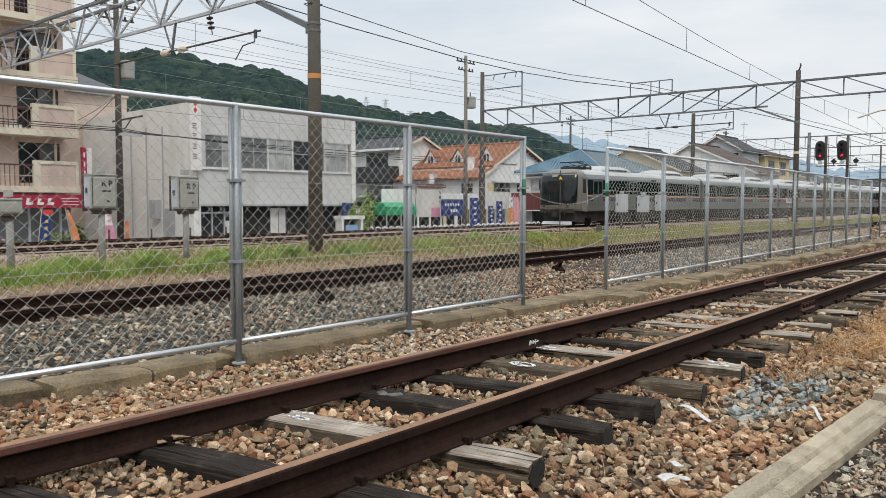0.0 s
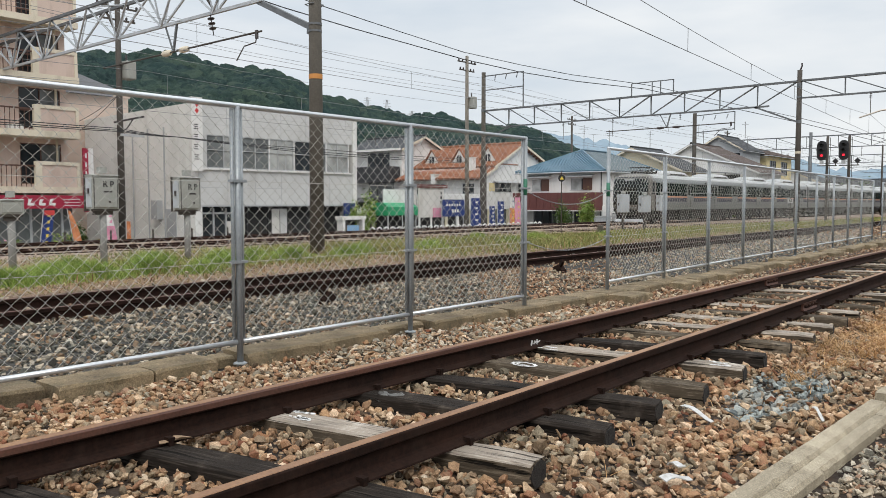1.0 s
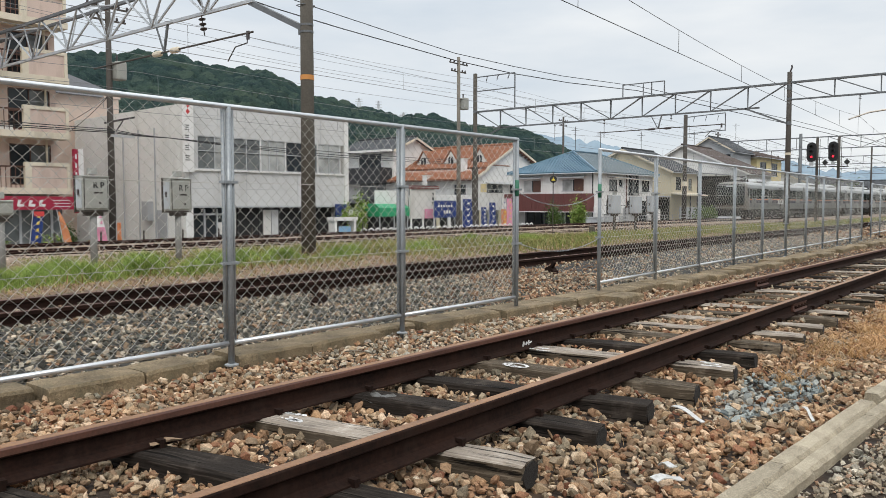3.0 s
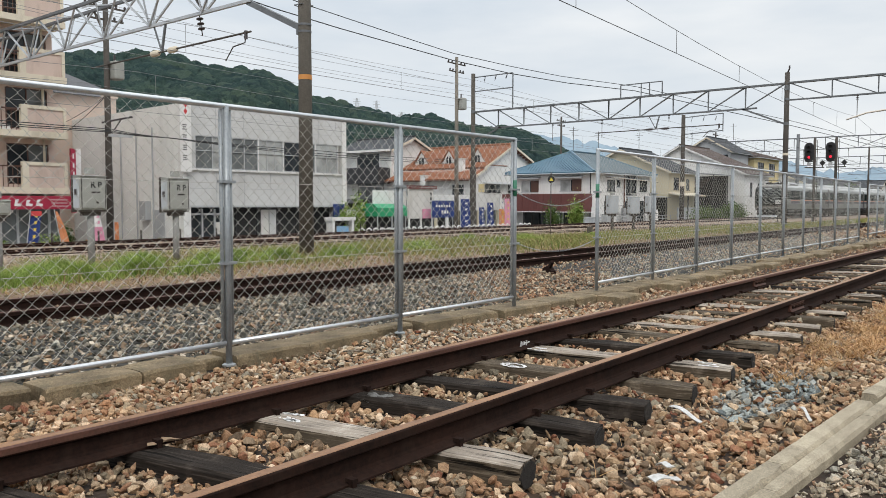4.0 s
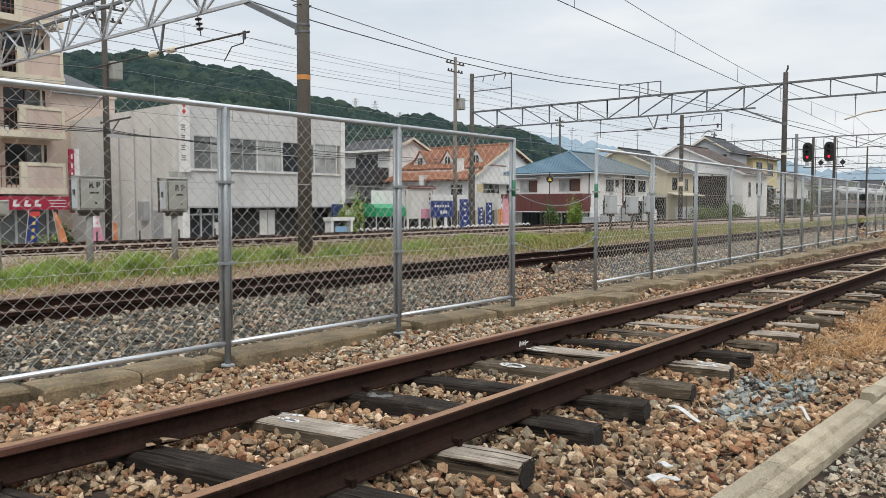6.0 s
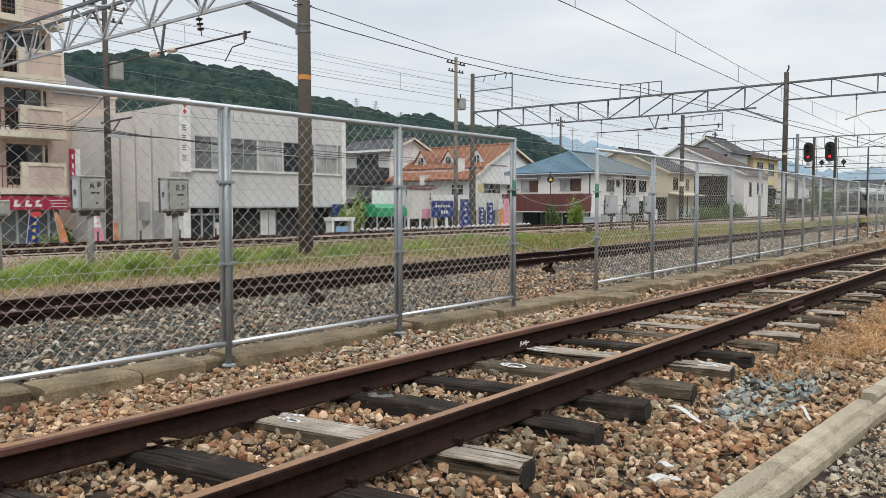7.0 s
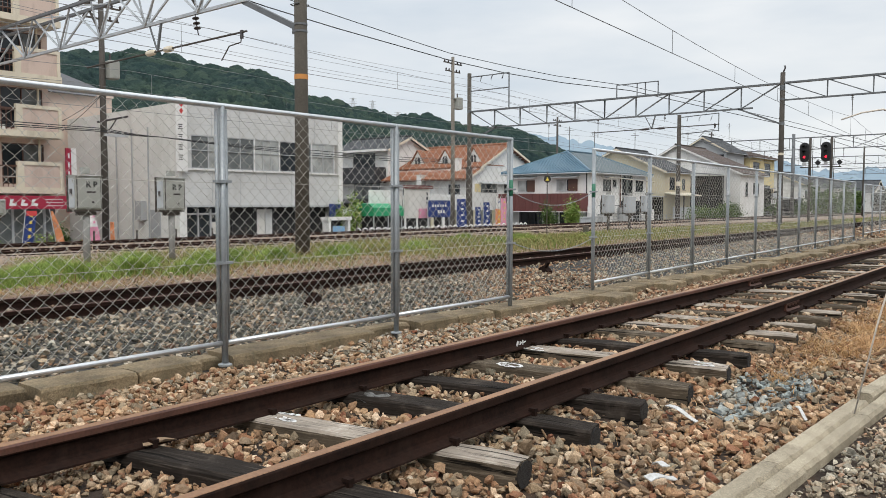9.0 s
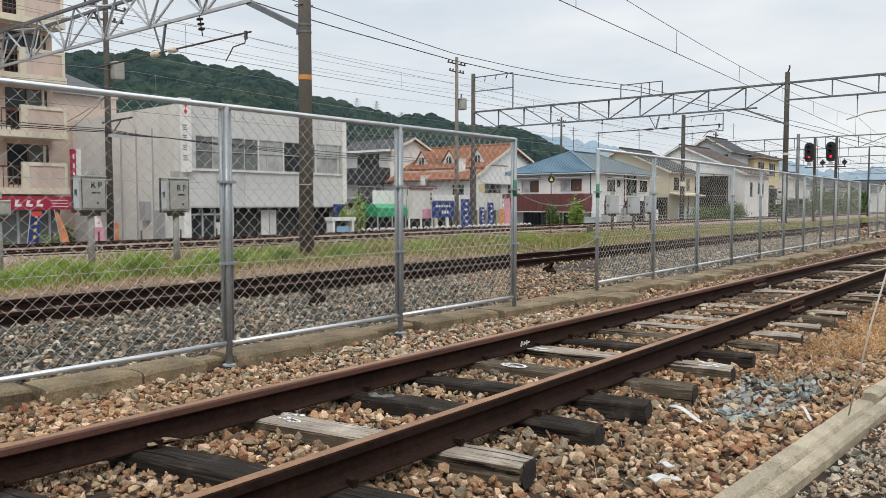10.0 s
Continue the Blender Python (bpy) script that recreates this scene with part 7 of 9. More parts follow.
def make_train():
    """A seven-car commuter train; its rear cab looks back along the line. x = 0 is the face of that cab."""
    tr = thing("commuter_train", "stainless steel commuter train with orange stripe and dark cab end", "train", (42.9, 26.4, -0.25))
    B = 1.475
    body = [(-B, 0.95), (B, 0.95), (B, 3.05), (B - 0.06, 3.3), (-B + 0.06, 3.3), (-B, 3.05)]
    roof = [(-B + 0.06, 3.3), (B - 0.06, 3.3), (B - 0.22, 3.48), (B - 0.6, 3.6), (0.4, 3.66), (-0.4, 3.66), (-B + 0.6, 3.6), (-B + 0.22, 3.48)]
    meshes = {}

    def m(key, make, mat):
        if key not in meshes:
            meshes[key] = make().data(key, mat)
        return meshes[key]
    for c in range(7):
        x0 = 20.0 * c + (1.2 if c == 0 else 0.25)
        x1 = 20.0 * (c + 1) - 0.25
        cg = Geo()
        car_shell(cg, x0, x1, 0, body)
        car = part("car_body", cg, "steelbody", tr, "brushed stainless steel car body")
        rg = Geo()
        car_shell(rg, x0, x1, 0.002, roof)
        part("roof", rg, "trainroof", car)
        s = -B
        for name, z0, z1, mat, d in (("orange_stripe", 1.92, 2.0, "stripe_o", 0.012), ("dark_stripe", 1.6, 1.89, "stripe_d", 0.012), ("skirt_line", 0.95, 1.0, "traindark", 0.01)):
            part(name, Geo().box(x0 + (0.26 if c == 0 else 0.02), s - d, z0, x1 - 0.02, s - 0.001, z1), mat, car)
        part("window_band", Geo().box(x0 + (0.26 if c == 0 else 0.3), s - 0.009, 2.02, x1 - 0.3, s - 0.001, 2.97), "bandglass", car)
        doors = [x0 + q for q in ((3.0, 7.6, 12.2, 16.8) if c else (0.95, 5.9, 10.9, 15.7))]
        for dx in doors:
            dr = part("door", Geo().box(dx, s - 0.014, 1.0, dx + 1.3, s - 0.002, 2.95), "steelbody", car)
            for q in (0.1, 0.72):
                part("door_window", Geo().box(dx + q, s - 0.02, 2.08, dx + q + 0.48, s - 0.013, 2.88), "trainpane", dr)
            part("door_gap", Geo().box(dx + 0.64, s - 0.018, 1.02, dx + 0.66, s - 0.013, 2.93), "traindark", dr)
        edges = [x0 + (0.3 if c == 0 else 0.5)] + [v for dx in doors for v in (dx - 0.25, dx + 1.55)] + [x1 - 0.5]
        for a, b in zip(edges[::2], edges[1::2]):
            if b - a > 0.5:
                wn = part("side_window", Geo().box(a, s - 0.016, 2.06, b, s - 0.002, 2.94), "trainpane", car)
                for q in (a, b - 0.05):
                    part("window_edge", Geo().box(q, s - 0.02, 2.06, q + 0.05, s - 0.0165, 2.94), "steelbody", wn)
        for k in range(2):
            xa = x0 + 3.2 + 9.0 * k
            g = Geo()
            dome = [(-0.98, 3.57), (0.98, 3.57), (0.94, 3.76), (0.8, 3.9), (0.5, 3.98), (0, 4.0), (-0.5, 3.98), (-0.8, 3.9), (-0.94, 3.76)]
            g.ring([[(xa + q, y * (0.92 + 0.08 * h), 3.57 + (z - 3.57) * h) for y, z in dome] for q, h in ((-0.25, 0.2), (-0.1, 0.62), (0.2, 0.9), (0.6, 1), (3.4, 1), (3.8, 0.9), (4.1, 0.62), (4.25, 0.2))])
            ac = part("air_conditioner", g, "trainroof", car, smooth=True)
            part("grille", Geo().box(xa + 0.6, -0.985, 3.64, xa + 3.4, -0.9, 3.74), "traindark", ac)
        part("underframe", Geo().box(x0 + 0.4, -1.1, 0.55, x1 - 0.3, 1.1, 0.945), "traindark", car)
        part("destination_sign", Geo().box(x0 + 9.4, s - 0.014, 3.02, x0 + 10.2, s - 0.001, 3.16), "black", car)
        part("end_panel", Geo().box(x1, -1.2, 0.9, x1 + 0.5, 1.2, 3.2), "traindark", car)
        for k in range(5):
            w = (1.7, 2.3, 1.4, 2.0, 1.5)[(k + c) % 5]
            xa = x0 + 5.0 + 2.3 * k
            if xa + w < x1 - 4.6:
                part("equipment_box", Geo().box(xa, -1.3, 0.2 + 0.07 * ((k + c) % 3), xa + w, 1.3, 0.93), "traindark", car)
        for xb in (x0 + 3.0, x1 - 3.2):
            bg = part("bogie", Geo().box(xb - 1.5, -1.05, 0.32, xb + 1.5, -0.9, 0.62), "traindark", tr)
            part("bogie_frame", Geo().box(xb - 1.4, 0.9, 0.32, xb + 1.4, 1.05, 0.62), "traindark", bg)
            part("bolster", Geo().box(xb - 0.4, -0.9, 0.4, xb + 0.4, 0.9, 0.9), "traindark", bg)
            for q in (-1.05, 1.05):
                for yy in (-0.6, 0.55):
                    part("wheel", Geo().lathe([(0.43, yy), (0.455, yy + 0.02), (0.43, yy + 0.06), (0.42, yy + 0.13)][:4], 20, (xb + q, 0, 0.43), "y"), "traindark", bg)
        if c in (0, 2, 4):
            g = Geo()
            xa = x0 + (1.2 if c == 0 else 17.0)
            g.box(xa - 0.6, -0.7, 3.7, xa + 0.9, 0.7, 3.82)
            for yy in (-0.5, 0.5):
                g.tube([(xa - 0.7, yy, 3.85), (xa + 0.9, yy, 3.98), (xa - 0.4, yy * 0.6, 4.12)], 0.03, 5)
            g.box(xa - 0.6, -0.8, 4.1, xa - 0.3, 0.8, 4.16)
            for q, yy in ((-0.5, -0.6), (-0.1, -0.75), (0.35, -0.55), (0.75, -0.7), (0.1, 0.6), (0.6, 0.5)):
                g.lathe([(0.02, 3.66), (0.09, 3.68), (0.06, 3.76), (0.09, 3.8), (0.05, 3.9), (0.02, 3.92)], 8, (xa + q, yy, 0))
            part("pantograph", g, "traindark", car, "folded dark pantograph")
    # rear cab: rounded in plan, raked towards the roof
    steps = [(0.98, 0.12, 1.40), (1.2, 0.03, 1.45), (1.42, 0.0, 1.47), (1.9, 0.0, B), (2.4, 0.04, B), (2.8, 0.10, B), (3.05, 0.16, 1.465), (3.28, 0.25, 1.42), (3.42, 0.36, 1.33), (3.53, 0.55, 1.15), (3.62, 0.85, 0.8)]

    def skin(z, ang, out=0.0):
        k = max(i for i in range(len(steps) - 1) if steps[i][0] <= z)
        f = (z - steps[k][0]) / (steps[k + 1][0] - steps[k][0])
        xf, w = (steps[k][i] + f * (steps[k + 1][i] - steps[k][i]) for i in (1, 2))
        sn, cs = math.sin(ang), math.cos(ang)
        return (1.22 - (1.22 - xf + out) * max(0.0, cs) ** 0.5, math.copysign((w + out) * abs(sn) ** 0.5, sn), z)
    fan = [math.radians(-90 + 7.5 * i) for i in range(25)]
    cab = part("cab", Geo().ring([[skin(z, a) for a in fan] for z, _, _ in steps[:-1]] + [[skin(3.619, a) for a in fan]]), "cabframe", tr, "brown-grey rounded cab end", smooth=True)

    def sheet(z0, z1, a0, a1, out, nz=10, na=18):
        g = Geo()
        rings = []
        for i in range(nz + 1):
            z = z0 + (z1 - z0) * i / nz
            trim = 0.10 * max(0.0, 1 - i / 1.5) + 0.05 * max(0.0, (i - nz + 1.5) / 1.5)
            arc = [math.radians(a0 + trim * 40 + (a1 - a0 - trim * 80) * k / na) for k in range(na + 1)]
            rings.append([skin(z, a, out) for a in arc] + [skin(z, a, -0.05) for a in reversed(arc)])
        return g.ring(rings)
    part("mask", sheet(1.36, 3.47, -61, 61, 0.006), "trainface", cab, "dark rim round the cab glass", smooth=True)
    gl = part("windscreen", sheet(1.42, 3.40, -57, 57, 0.014), "cabglass", cab, smooth=True)
    part("route_display", Geo().box(0.1, -0.45, 3.12, 0.14, 0.3, 3.26), "alu", gl)
    for yy in (-0.5, 0.42):
        part("gangway_edge", Geo().beam((-0.02, yy, 1.45), (-0.02, yy, 2.0), 0.03), "trainface", gl)
        part("wiper", Geo().beam((-0.03, yy * 1.7, 1.5), (0.03, yy * 0.9, 2.4), 0.02), "traindark", gl)
    for yy in (-0.85, 0.85):
        part("tail_lamp", Geo().lathe([(0.09, 0.06), (0.09, 0.0), (0.03, -0.01)], 12, (0.02, yy, 1.29), "x"), "insul", cab)
    part("silver_band", sheet(1.1, 1.2, -64, 64, 0.03, 2), "steelbody", cab)
    part("cab_door", Geo().box(0.78, -B - 0.012, 1.0, 1.42, -B + 0.05, 3.1), "cabframe", cab)
    part("cab_side_window", Geo().box(0.86, -B - 0.02, 2.12, 1.22, -B - 0.008, 2.98), "pane", cab)
    part("door_rail", Geo().tube([(1.34, -B - 0.05, 1.3), (1.34, -B - 0.05, 2.5)], 0.02, 6), "alu", cab)
    for q, h in ((-0.7, 0.35), (-0.3, 0.22), (0.35, 0.3), (0.75, 0.2)):
        part("hose", Geo().tube([(0.1, q, 1.0), (-0.08, q, 0.95 - h * 0.5), (0.15, q + 0.08, 0.98 - h)], 0.035, 6), "traindark", cab)
    part("cab_underframe", Geo().box(0.45, -1.15, 0.3, 1.7, 1.15, 0.97), "traindark", cab)
    part("buffer_beam", Geo().box(0.12, -1.2, 0.86, 0.5, 1.2, 1.08), "traindark", cab)
    sk = Geo()
    sk.prism([(0.35, -1.2, 1.1), (0.35, 1.2, 1.1), (0.4, 1.1, 0.6), (0.4, -1.1, 0.6)], (0.4, 0, 0))
    part("front_skirt", sk, "traindark", cab)
    part("coupler", Geo().box(-0.15, -0.18, 0.62, 0.4, 0.18, 0.95), "traindark", cab)
    part("snow_plough", Geo().prism([(0.2, -1.0, 0.33), (0.2, 1.0, 0.33), (0.08, 1.12, 0.14), (0.08, -1.12, 0.14)], (0.12, 0, 0)), "alu", cab, "pale steel plough")
    return tr


train = make_train()


# ---------------------------------------------------------------- grass, weeds and shrubs
def blades(name, pts, heights, mat, label, seed, width=0.012, lean=0.35, category="grass"):
    """Grass as bent blades of two segments. pts: n x 3."""
    rng = np.random.default_rng(seed)
    n = len(pts)
    a = rng.uniform(0, 2 * math.pi, n)
    side = np.stack([np.cos(a), np.sin(a), np.zeros(n)], 1) * (width * rng.uniform(0.6, 1.4, n))[:, None]
    b = rng.uniform(0, 2 * math.pi, n)
    tip = np.stack([np.cos(b), np.sin(b), np.zeros(n)], 1) * (heights * rng.uniform(0.1, 1.0, n) * lean * 2)[:, None]
    up = np.zeros((n, 3))
    up[:, 2] = heights
    v = np.stack([pts - side, pts + side, pts + tip * 0.3 + up * 0.6 + side * 0.7, pts + tip * 0.3 + up * 0.6 - side * 0.7, pts + tip + up], 1)
    k = np.arange(n)[:, None] * 5
    f = np.concatenate([np.concatenate([k, k + 1, k + 2], 1), np.concatenate([k, k + 2, k + 3], 1), np.concatenate([k + 3, k + 2, k + 4], 1)])
    return soup(name, v.reshape(-1, 3), f, mat, label, category)


def make_grass():
    rng = np.random.default_rng(21)

    def field(n, x0, x1, y0, y1, thresh, scale):
        p = np.stack([rng.uniform(x0, x1, n), rng.uniform(y0, y1, n)], 1)
        c = np.array([noise.noise(Vector((x * scale, y * scale, 4.0))) + 0.4 * noise.noise(Vector((x * scale * 3.3, y * scale * 3.3, 9.0))) for x, y in p])
        c += 0.45 * np.clip((p[:, 0] - 12) / 8, -0.25, 1.0) + 0.18 * np.clip((p[:, 1] - 12.4) / 2, -1.5, 1) 
        k = c > thresh
        return p[k], c[k]
    p, c = field(80000, 3, 60, 11.5, 23.6, 0.14, 0.55)
    keep = (p[:, 0] > p[:, 1] * 0.36 - 0.5) & (p[:, 1] < grass_edge(p[:, 0]))
    p, c = p[keep], c[keep]
    z = np.interp(p[:, 1], GY, GZ)
    h = np.clip(0.02 + 0.16 * c, 0.02, 0.15) * rng.uniform(0.4, 1.4, len(p)) * np.interp(p[:, 0], [10, 16], [1.0, 1.35])
    blades("grass", np.column_stack([p, z]), h, "grass", "uneven strip of green and yellowing grass between the tracks", 1, 0.009, 0.8)
    p, c = field(26000, 60, 190, 12.0, 20.5, -0.05, 0.12)
    k = p[:, 1] < grass_edge(p[:, 0])
    p = p[k]
    z = np.interp(p[:, 1], GY, GZ)
    blades("grass", np.column_stack([p, z]), rng.uniform(0.05, 0.14, len(p)), "grass", "farther strip of low yellow-green grass", 2, 0.05)
    p = np.stack([rng.uniform(3, 50, 32000), rng.uniform(11.2, 23.0, 32000)], 1)
    c = np.array([noise.noise(Vector((x * 0.9, y * 1.4, 7.0))) for x, y in p])
    p = p[(c > -0.25) & (p[:, 0] > p[:, 1] * 0.36 - 0.5) & (p[:, 1] < grass_edge(p[:, 0]))]
    z = np.interp(p[:, 1], GY, GZ)
    blades("dry_weeds", np.column_stack([p, z]), rng.uniform(0.02, 0.09, len(p)), "mixweed", "low brown and green weeds covering the soil", 6, 0.010, 1.4, "weeds")
    # taller green clumps
    q = []
    clumps = [(4.9, 12.9, 0.6, 900), (5.6, 13.3, 0.6, 900), (6.3, 13.0, 0.5, 700), (7.6, 13.4, 0.4, 450), (8.2, 12.7, 0.35, 300), (6.6, 15.2, 0.7, 800), (8.9, 15.6, 0.6, 700), (9.6, 13.9, 0.45, 500),
              (10.4, 14.6, 0.55, 600), (11.1, 16.4, 0.5, 600), (11.6, 14.2, 0.4, 400), (12.9, 16.1, 0.6, 700), (13.8, 14.9, 0.5, 500), (10.6, 18.6, 0.7, 700), (13.4, 18.2, 0.5, 600), (15.6, 16.2, 0.6, 500),
              (17.8, 15.5, 0.7, 600), (20.5, 17.6, 0.8, 600), (24.0, 16.8, 0.8, 500), (26.5, 17.4, 0.9, 600), (30.5, 16.4, 0.9, 500), (5.0, 14.9, 0.8, 800), (26.9, 20.6, 0.7, 500), (8.0, 17.6, 0.6, 500)]
    for cx, cy, r, n in clumps:
        n *= 4
        a, s = rng.uniform(0, 6.283, n), np.abs(rng.normal(0, 0.55, n)) * r
        q.append(np.stack([cx + 1.5 * s * np.cos(a), cy + s * np.sin(a), np.clip(1.15 - 0.75 * s / r, 0.2, 1.2) * rng.uniform(0.7, 1.25)], 1))
    q = np.concatenate(q)
    tall = q[:, 2] * rng.uniform(0.08, 0.41, len(q)) * np.interp(q[:, 1], [12, 20], [1.0, 0.75])
    q = q[:, :2]
    blades("grass", np.column_stack([q, np.interp(q[:, 1], GY, GZ)]), tall, "freshgrass", "lush green clumps of long grass", 3, 0.0045, 0.75)
    # taller brown weeds between the clumps
    p = np.stack([rng.uniform(4, 22, 9000), rng.uniform(11.9, 18.0, 9000)], 1)
    c = np.array([noise.noise(Vector((x * 0.8, y * 0.9, 17.0))) for x, y in p])
    k = (c > 0.12) & (p[:, 0] > p[:, 1] * 0.36 - 0.5) & (p[:, 1] < grass_edge(p[:, 0]))
    p, c = p[k], c[k]
    blades("dry_weeds", np.column_stack([p, np.interp(p[:, 1], GY, GZ)]), rng.uniform(0.06, 0.26, len(p)) * (0.6 + c), "mixweed", "reddish-brown withered weeds among the grass clumps", 16, 0.006, 0.7, "weeds")
    # dry weeds beside the near track
    n = 10500
    a = rng.uniform(0, 6.283, n)
    s = np.sqrt(rng.uniform(0, 1, n))
    x, y = 8.7 + 2.7 * s * np.cos(a), 1.86 + 0.50 * s * np.sin(a)
    c = np.array([noise.noise(Vector((i * 2.0, j * 3.0, 2.0))) for i, j in zip(x, y)])
    k = c > np.interp(x, [6.0, 7.6], [0.12, -0.12])
    x, y = x[k], y[k]
    blades("dry_weeds", np.column_stack([x, y, np.full(len(x), -0.11)]), rng.uniform(0.03, 0.13, len(x)), "drygrass", "withered tan weeds on the ballast beside the track", 4, 0.0028, 1.9, "weeds")
    n = 520
    x, y = rng.uniform(3.2, 13, n), rng.uniform(1.3, 2.4, n)
    blades("dry_weeds", np.column_stack([x, y, np.full(n, -0.09)]), rng.uniform(0.02, 0.07, n), "drygrass", "loose dry straws scattered over the stones", 5, 0.0022, 2.2, "weeds")


MAT["freshgrass"] = leafy("fresh_grass", [(0, (0.11, 0.19, 0.035)), (0.45, (0.20, 0.305, 0.06)), (0.8, (0.30, 0.39, 0.10)), (1, (0.45, 0.44, 0.18))])
MAT["mixweed"] = leafy("mixed_low_weeds", [(0, (0.13, 0.07, 0.035)), (0.35, (0.28, 0.18, 0.09)), (0.6, (0.36, 0.27, 0.15)), (0.8, (0.19, 0.20, 0.07)), (1, (0.25, 0.27, 0.09))])
make_grass()


def shrub(x, y, z, rx, ry, h, label, n=900, leaf=0.09, mat="shrub"):
    """A shrub: stems and many small leaves round uneven clumps."""
    n = int(n * 2.6)
    t = thing("shrub", label, "shrub", (x, y, z), "shrubs")
    rnd = random.Random(int(x * 7 + y))
    st = Geo()
    cl = []
    for k in range(7):
        c = Vector((rnd.uniform(-0.7, 0.7) * rx, rnd.uniform(-0.7, 0.7) * ry, h * rnd.uniform(0.35, 0.85)))
        st.tube([(c.x * 0.1, c.y * 0.1, 0), (c.x * 0.6, c.y * 0.5, c.z * 0.55), tuple(c)], 0.025, 5, 0.008)
        cl.append((c, rnd.uniform(0.3, 0.55)))
    part("stems", st, "trunk", t)
    g = Geo()
    for i in range(n):
        c, r = cl[i % 7]
        d = Vector((rnd.gauss(0, 1) * rx, rnd.gauss(0, 1) * ry, rnd.gauss(0, 0.8) * h)) * r * 0.6
        p = c + d
        p.z = max(0.05, p.z)
        u = Vector((rnd.uniform(-1, 1), rnd.uniform(-1, 1), rnd.uniform(-0.5, 0.9))).normalized() * leaf * rnd.uniform(0.6, 1.3)
        w = u.cross(Vector((rnd.uniform(-1, 1), rnd.uniform(-1, 1), 1))).normalized() * leaf * 0.4
        g.poly([p - u, p + w, p + u, p - w])
    tagged(part("leaves", g, mat, t), kind="stuff")
    return t


shrub(35.8, 36.9, -1.2, 0.85, 0.6, 2.5, "leafy yellow-green shrub before the office block", 420, 0.15, "freshgrass")
shrub(37.3, 37.4, -1.2, 0.7, 0.6, 2.3, "leafy green shrub beside the parking place", 300, 0.14, "freshgrass")
shrub(57.6, 34.8, -1.2, 1.2, 0.8, 2.1, "dark green shrub before the maroon fence", 700, 0.11)
shrub(60.9, 34.8, -1.2, 1.2, 0.8, 2.7, "bright green shrub before the maroon fence", 800, 0.11, "freshgrass")
shrub(89.5, 33.4, -1.2, 4.6, 0.8, 2.0, "clipped green hedge before the white house", 2400, 0.15)
shrub(96.5, 32.6, -1.2, 3.0, 0.9, 2.1, "green hedge beside the porch", 1900, 0.15)
shrub(114, 33.5, -1.2, 2.6, 1.0, 2.4, "green bushes before the yellow house", 1000, 0.16)
shrub(128, 33.0, -1.2, 3.0, 1.0, 2.6, "bushes beside the far houses", 900, 0.18)
shrub(134.0, 32.4, -1.2, 4.0, 1.0, 4.2, "tall green bushes before the far white house", 900, 0.26)
shrub(143.0, 32.6, -1.2, 4.5, 1.0, 4.6, "dense dark green bushes beside the line", 1000, 0.28)
shrub(154.0, 32.4, -1.2, 5.0, 1.0, 4.8, "row of green bushes beside the far houses", 1000, 0.3)
shrub(163.0, 32.2, -1.2, 3.5, 1.0, 4.6, "rounded green bush at the end of the row", 800, 0.3)
shrub(9.0, 36.8, -1.2, 0.8, 0.5, 1.6, "small shrub beside the shop", 500, 0.1)
shrub(17.4, 37.0, -1.2, 0.4, 0.4, 1.3, "potted green plant beside the banners", 300, 0.08)


# ---------------------------------------------------------------- line-side cabinets and signals
def cut_text(body, size, mat, parent, at, label=""):
    cu = bpy.data.curves.new("lettering", "FONT")
    cu.body, cu.size, cu.extrude, cu.align_x, cu.offset = body, size, 0.002, "CENTER", 0.006
    tmp = bpy.data.objects.new("lettering", cu)
    me = bpy.data.meshes.new_from_object(tmp)
    bpy.data.objects.remove(tmp)
    me.materials.clear()
    me.materials.append(MAT[mat])
    ob = part("lettering", me, None, parent, label)
    ob.matrix_basis = pose(*at, 90, 0, 0)
    return ob


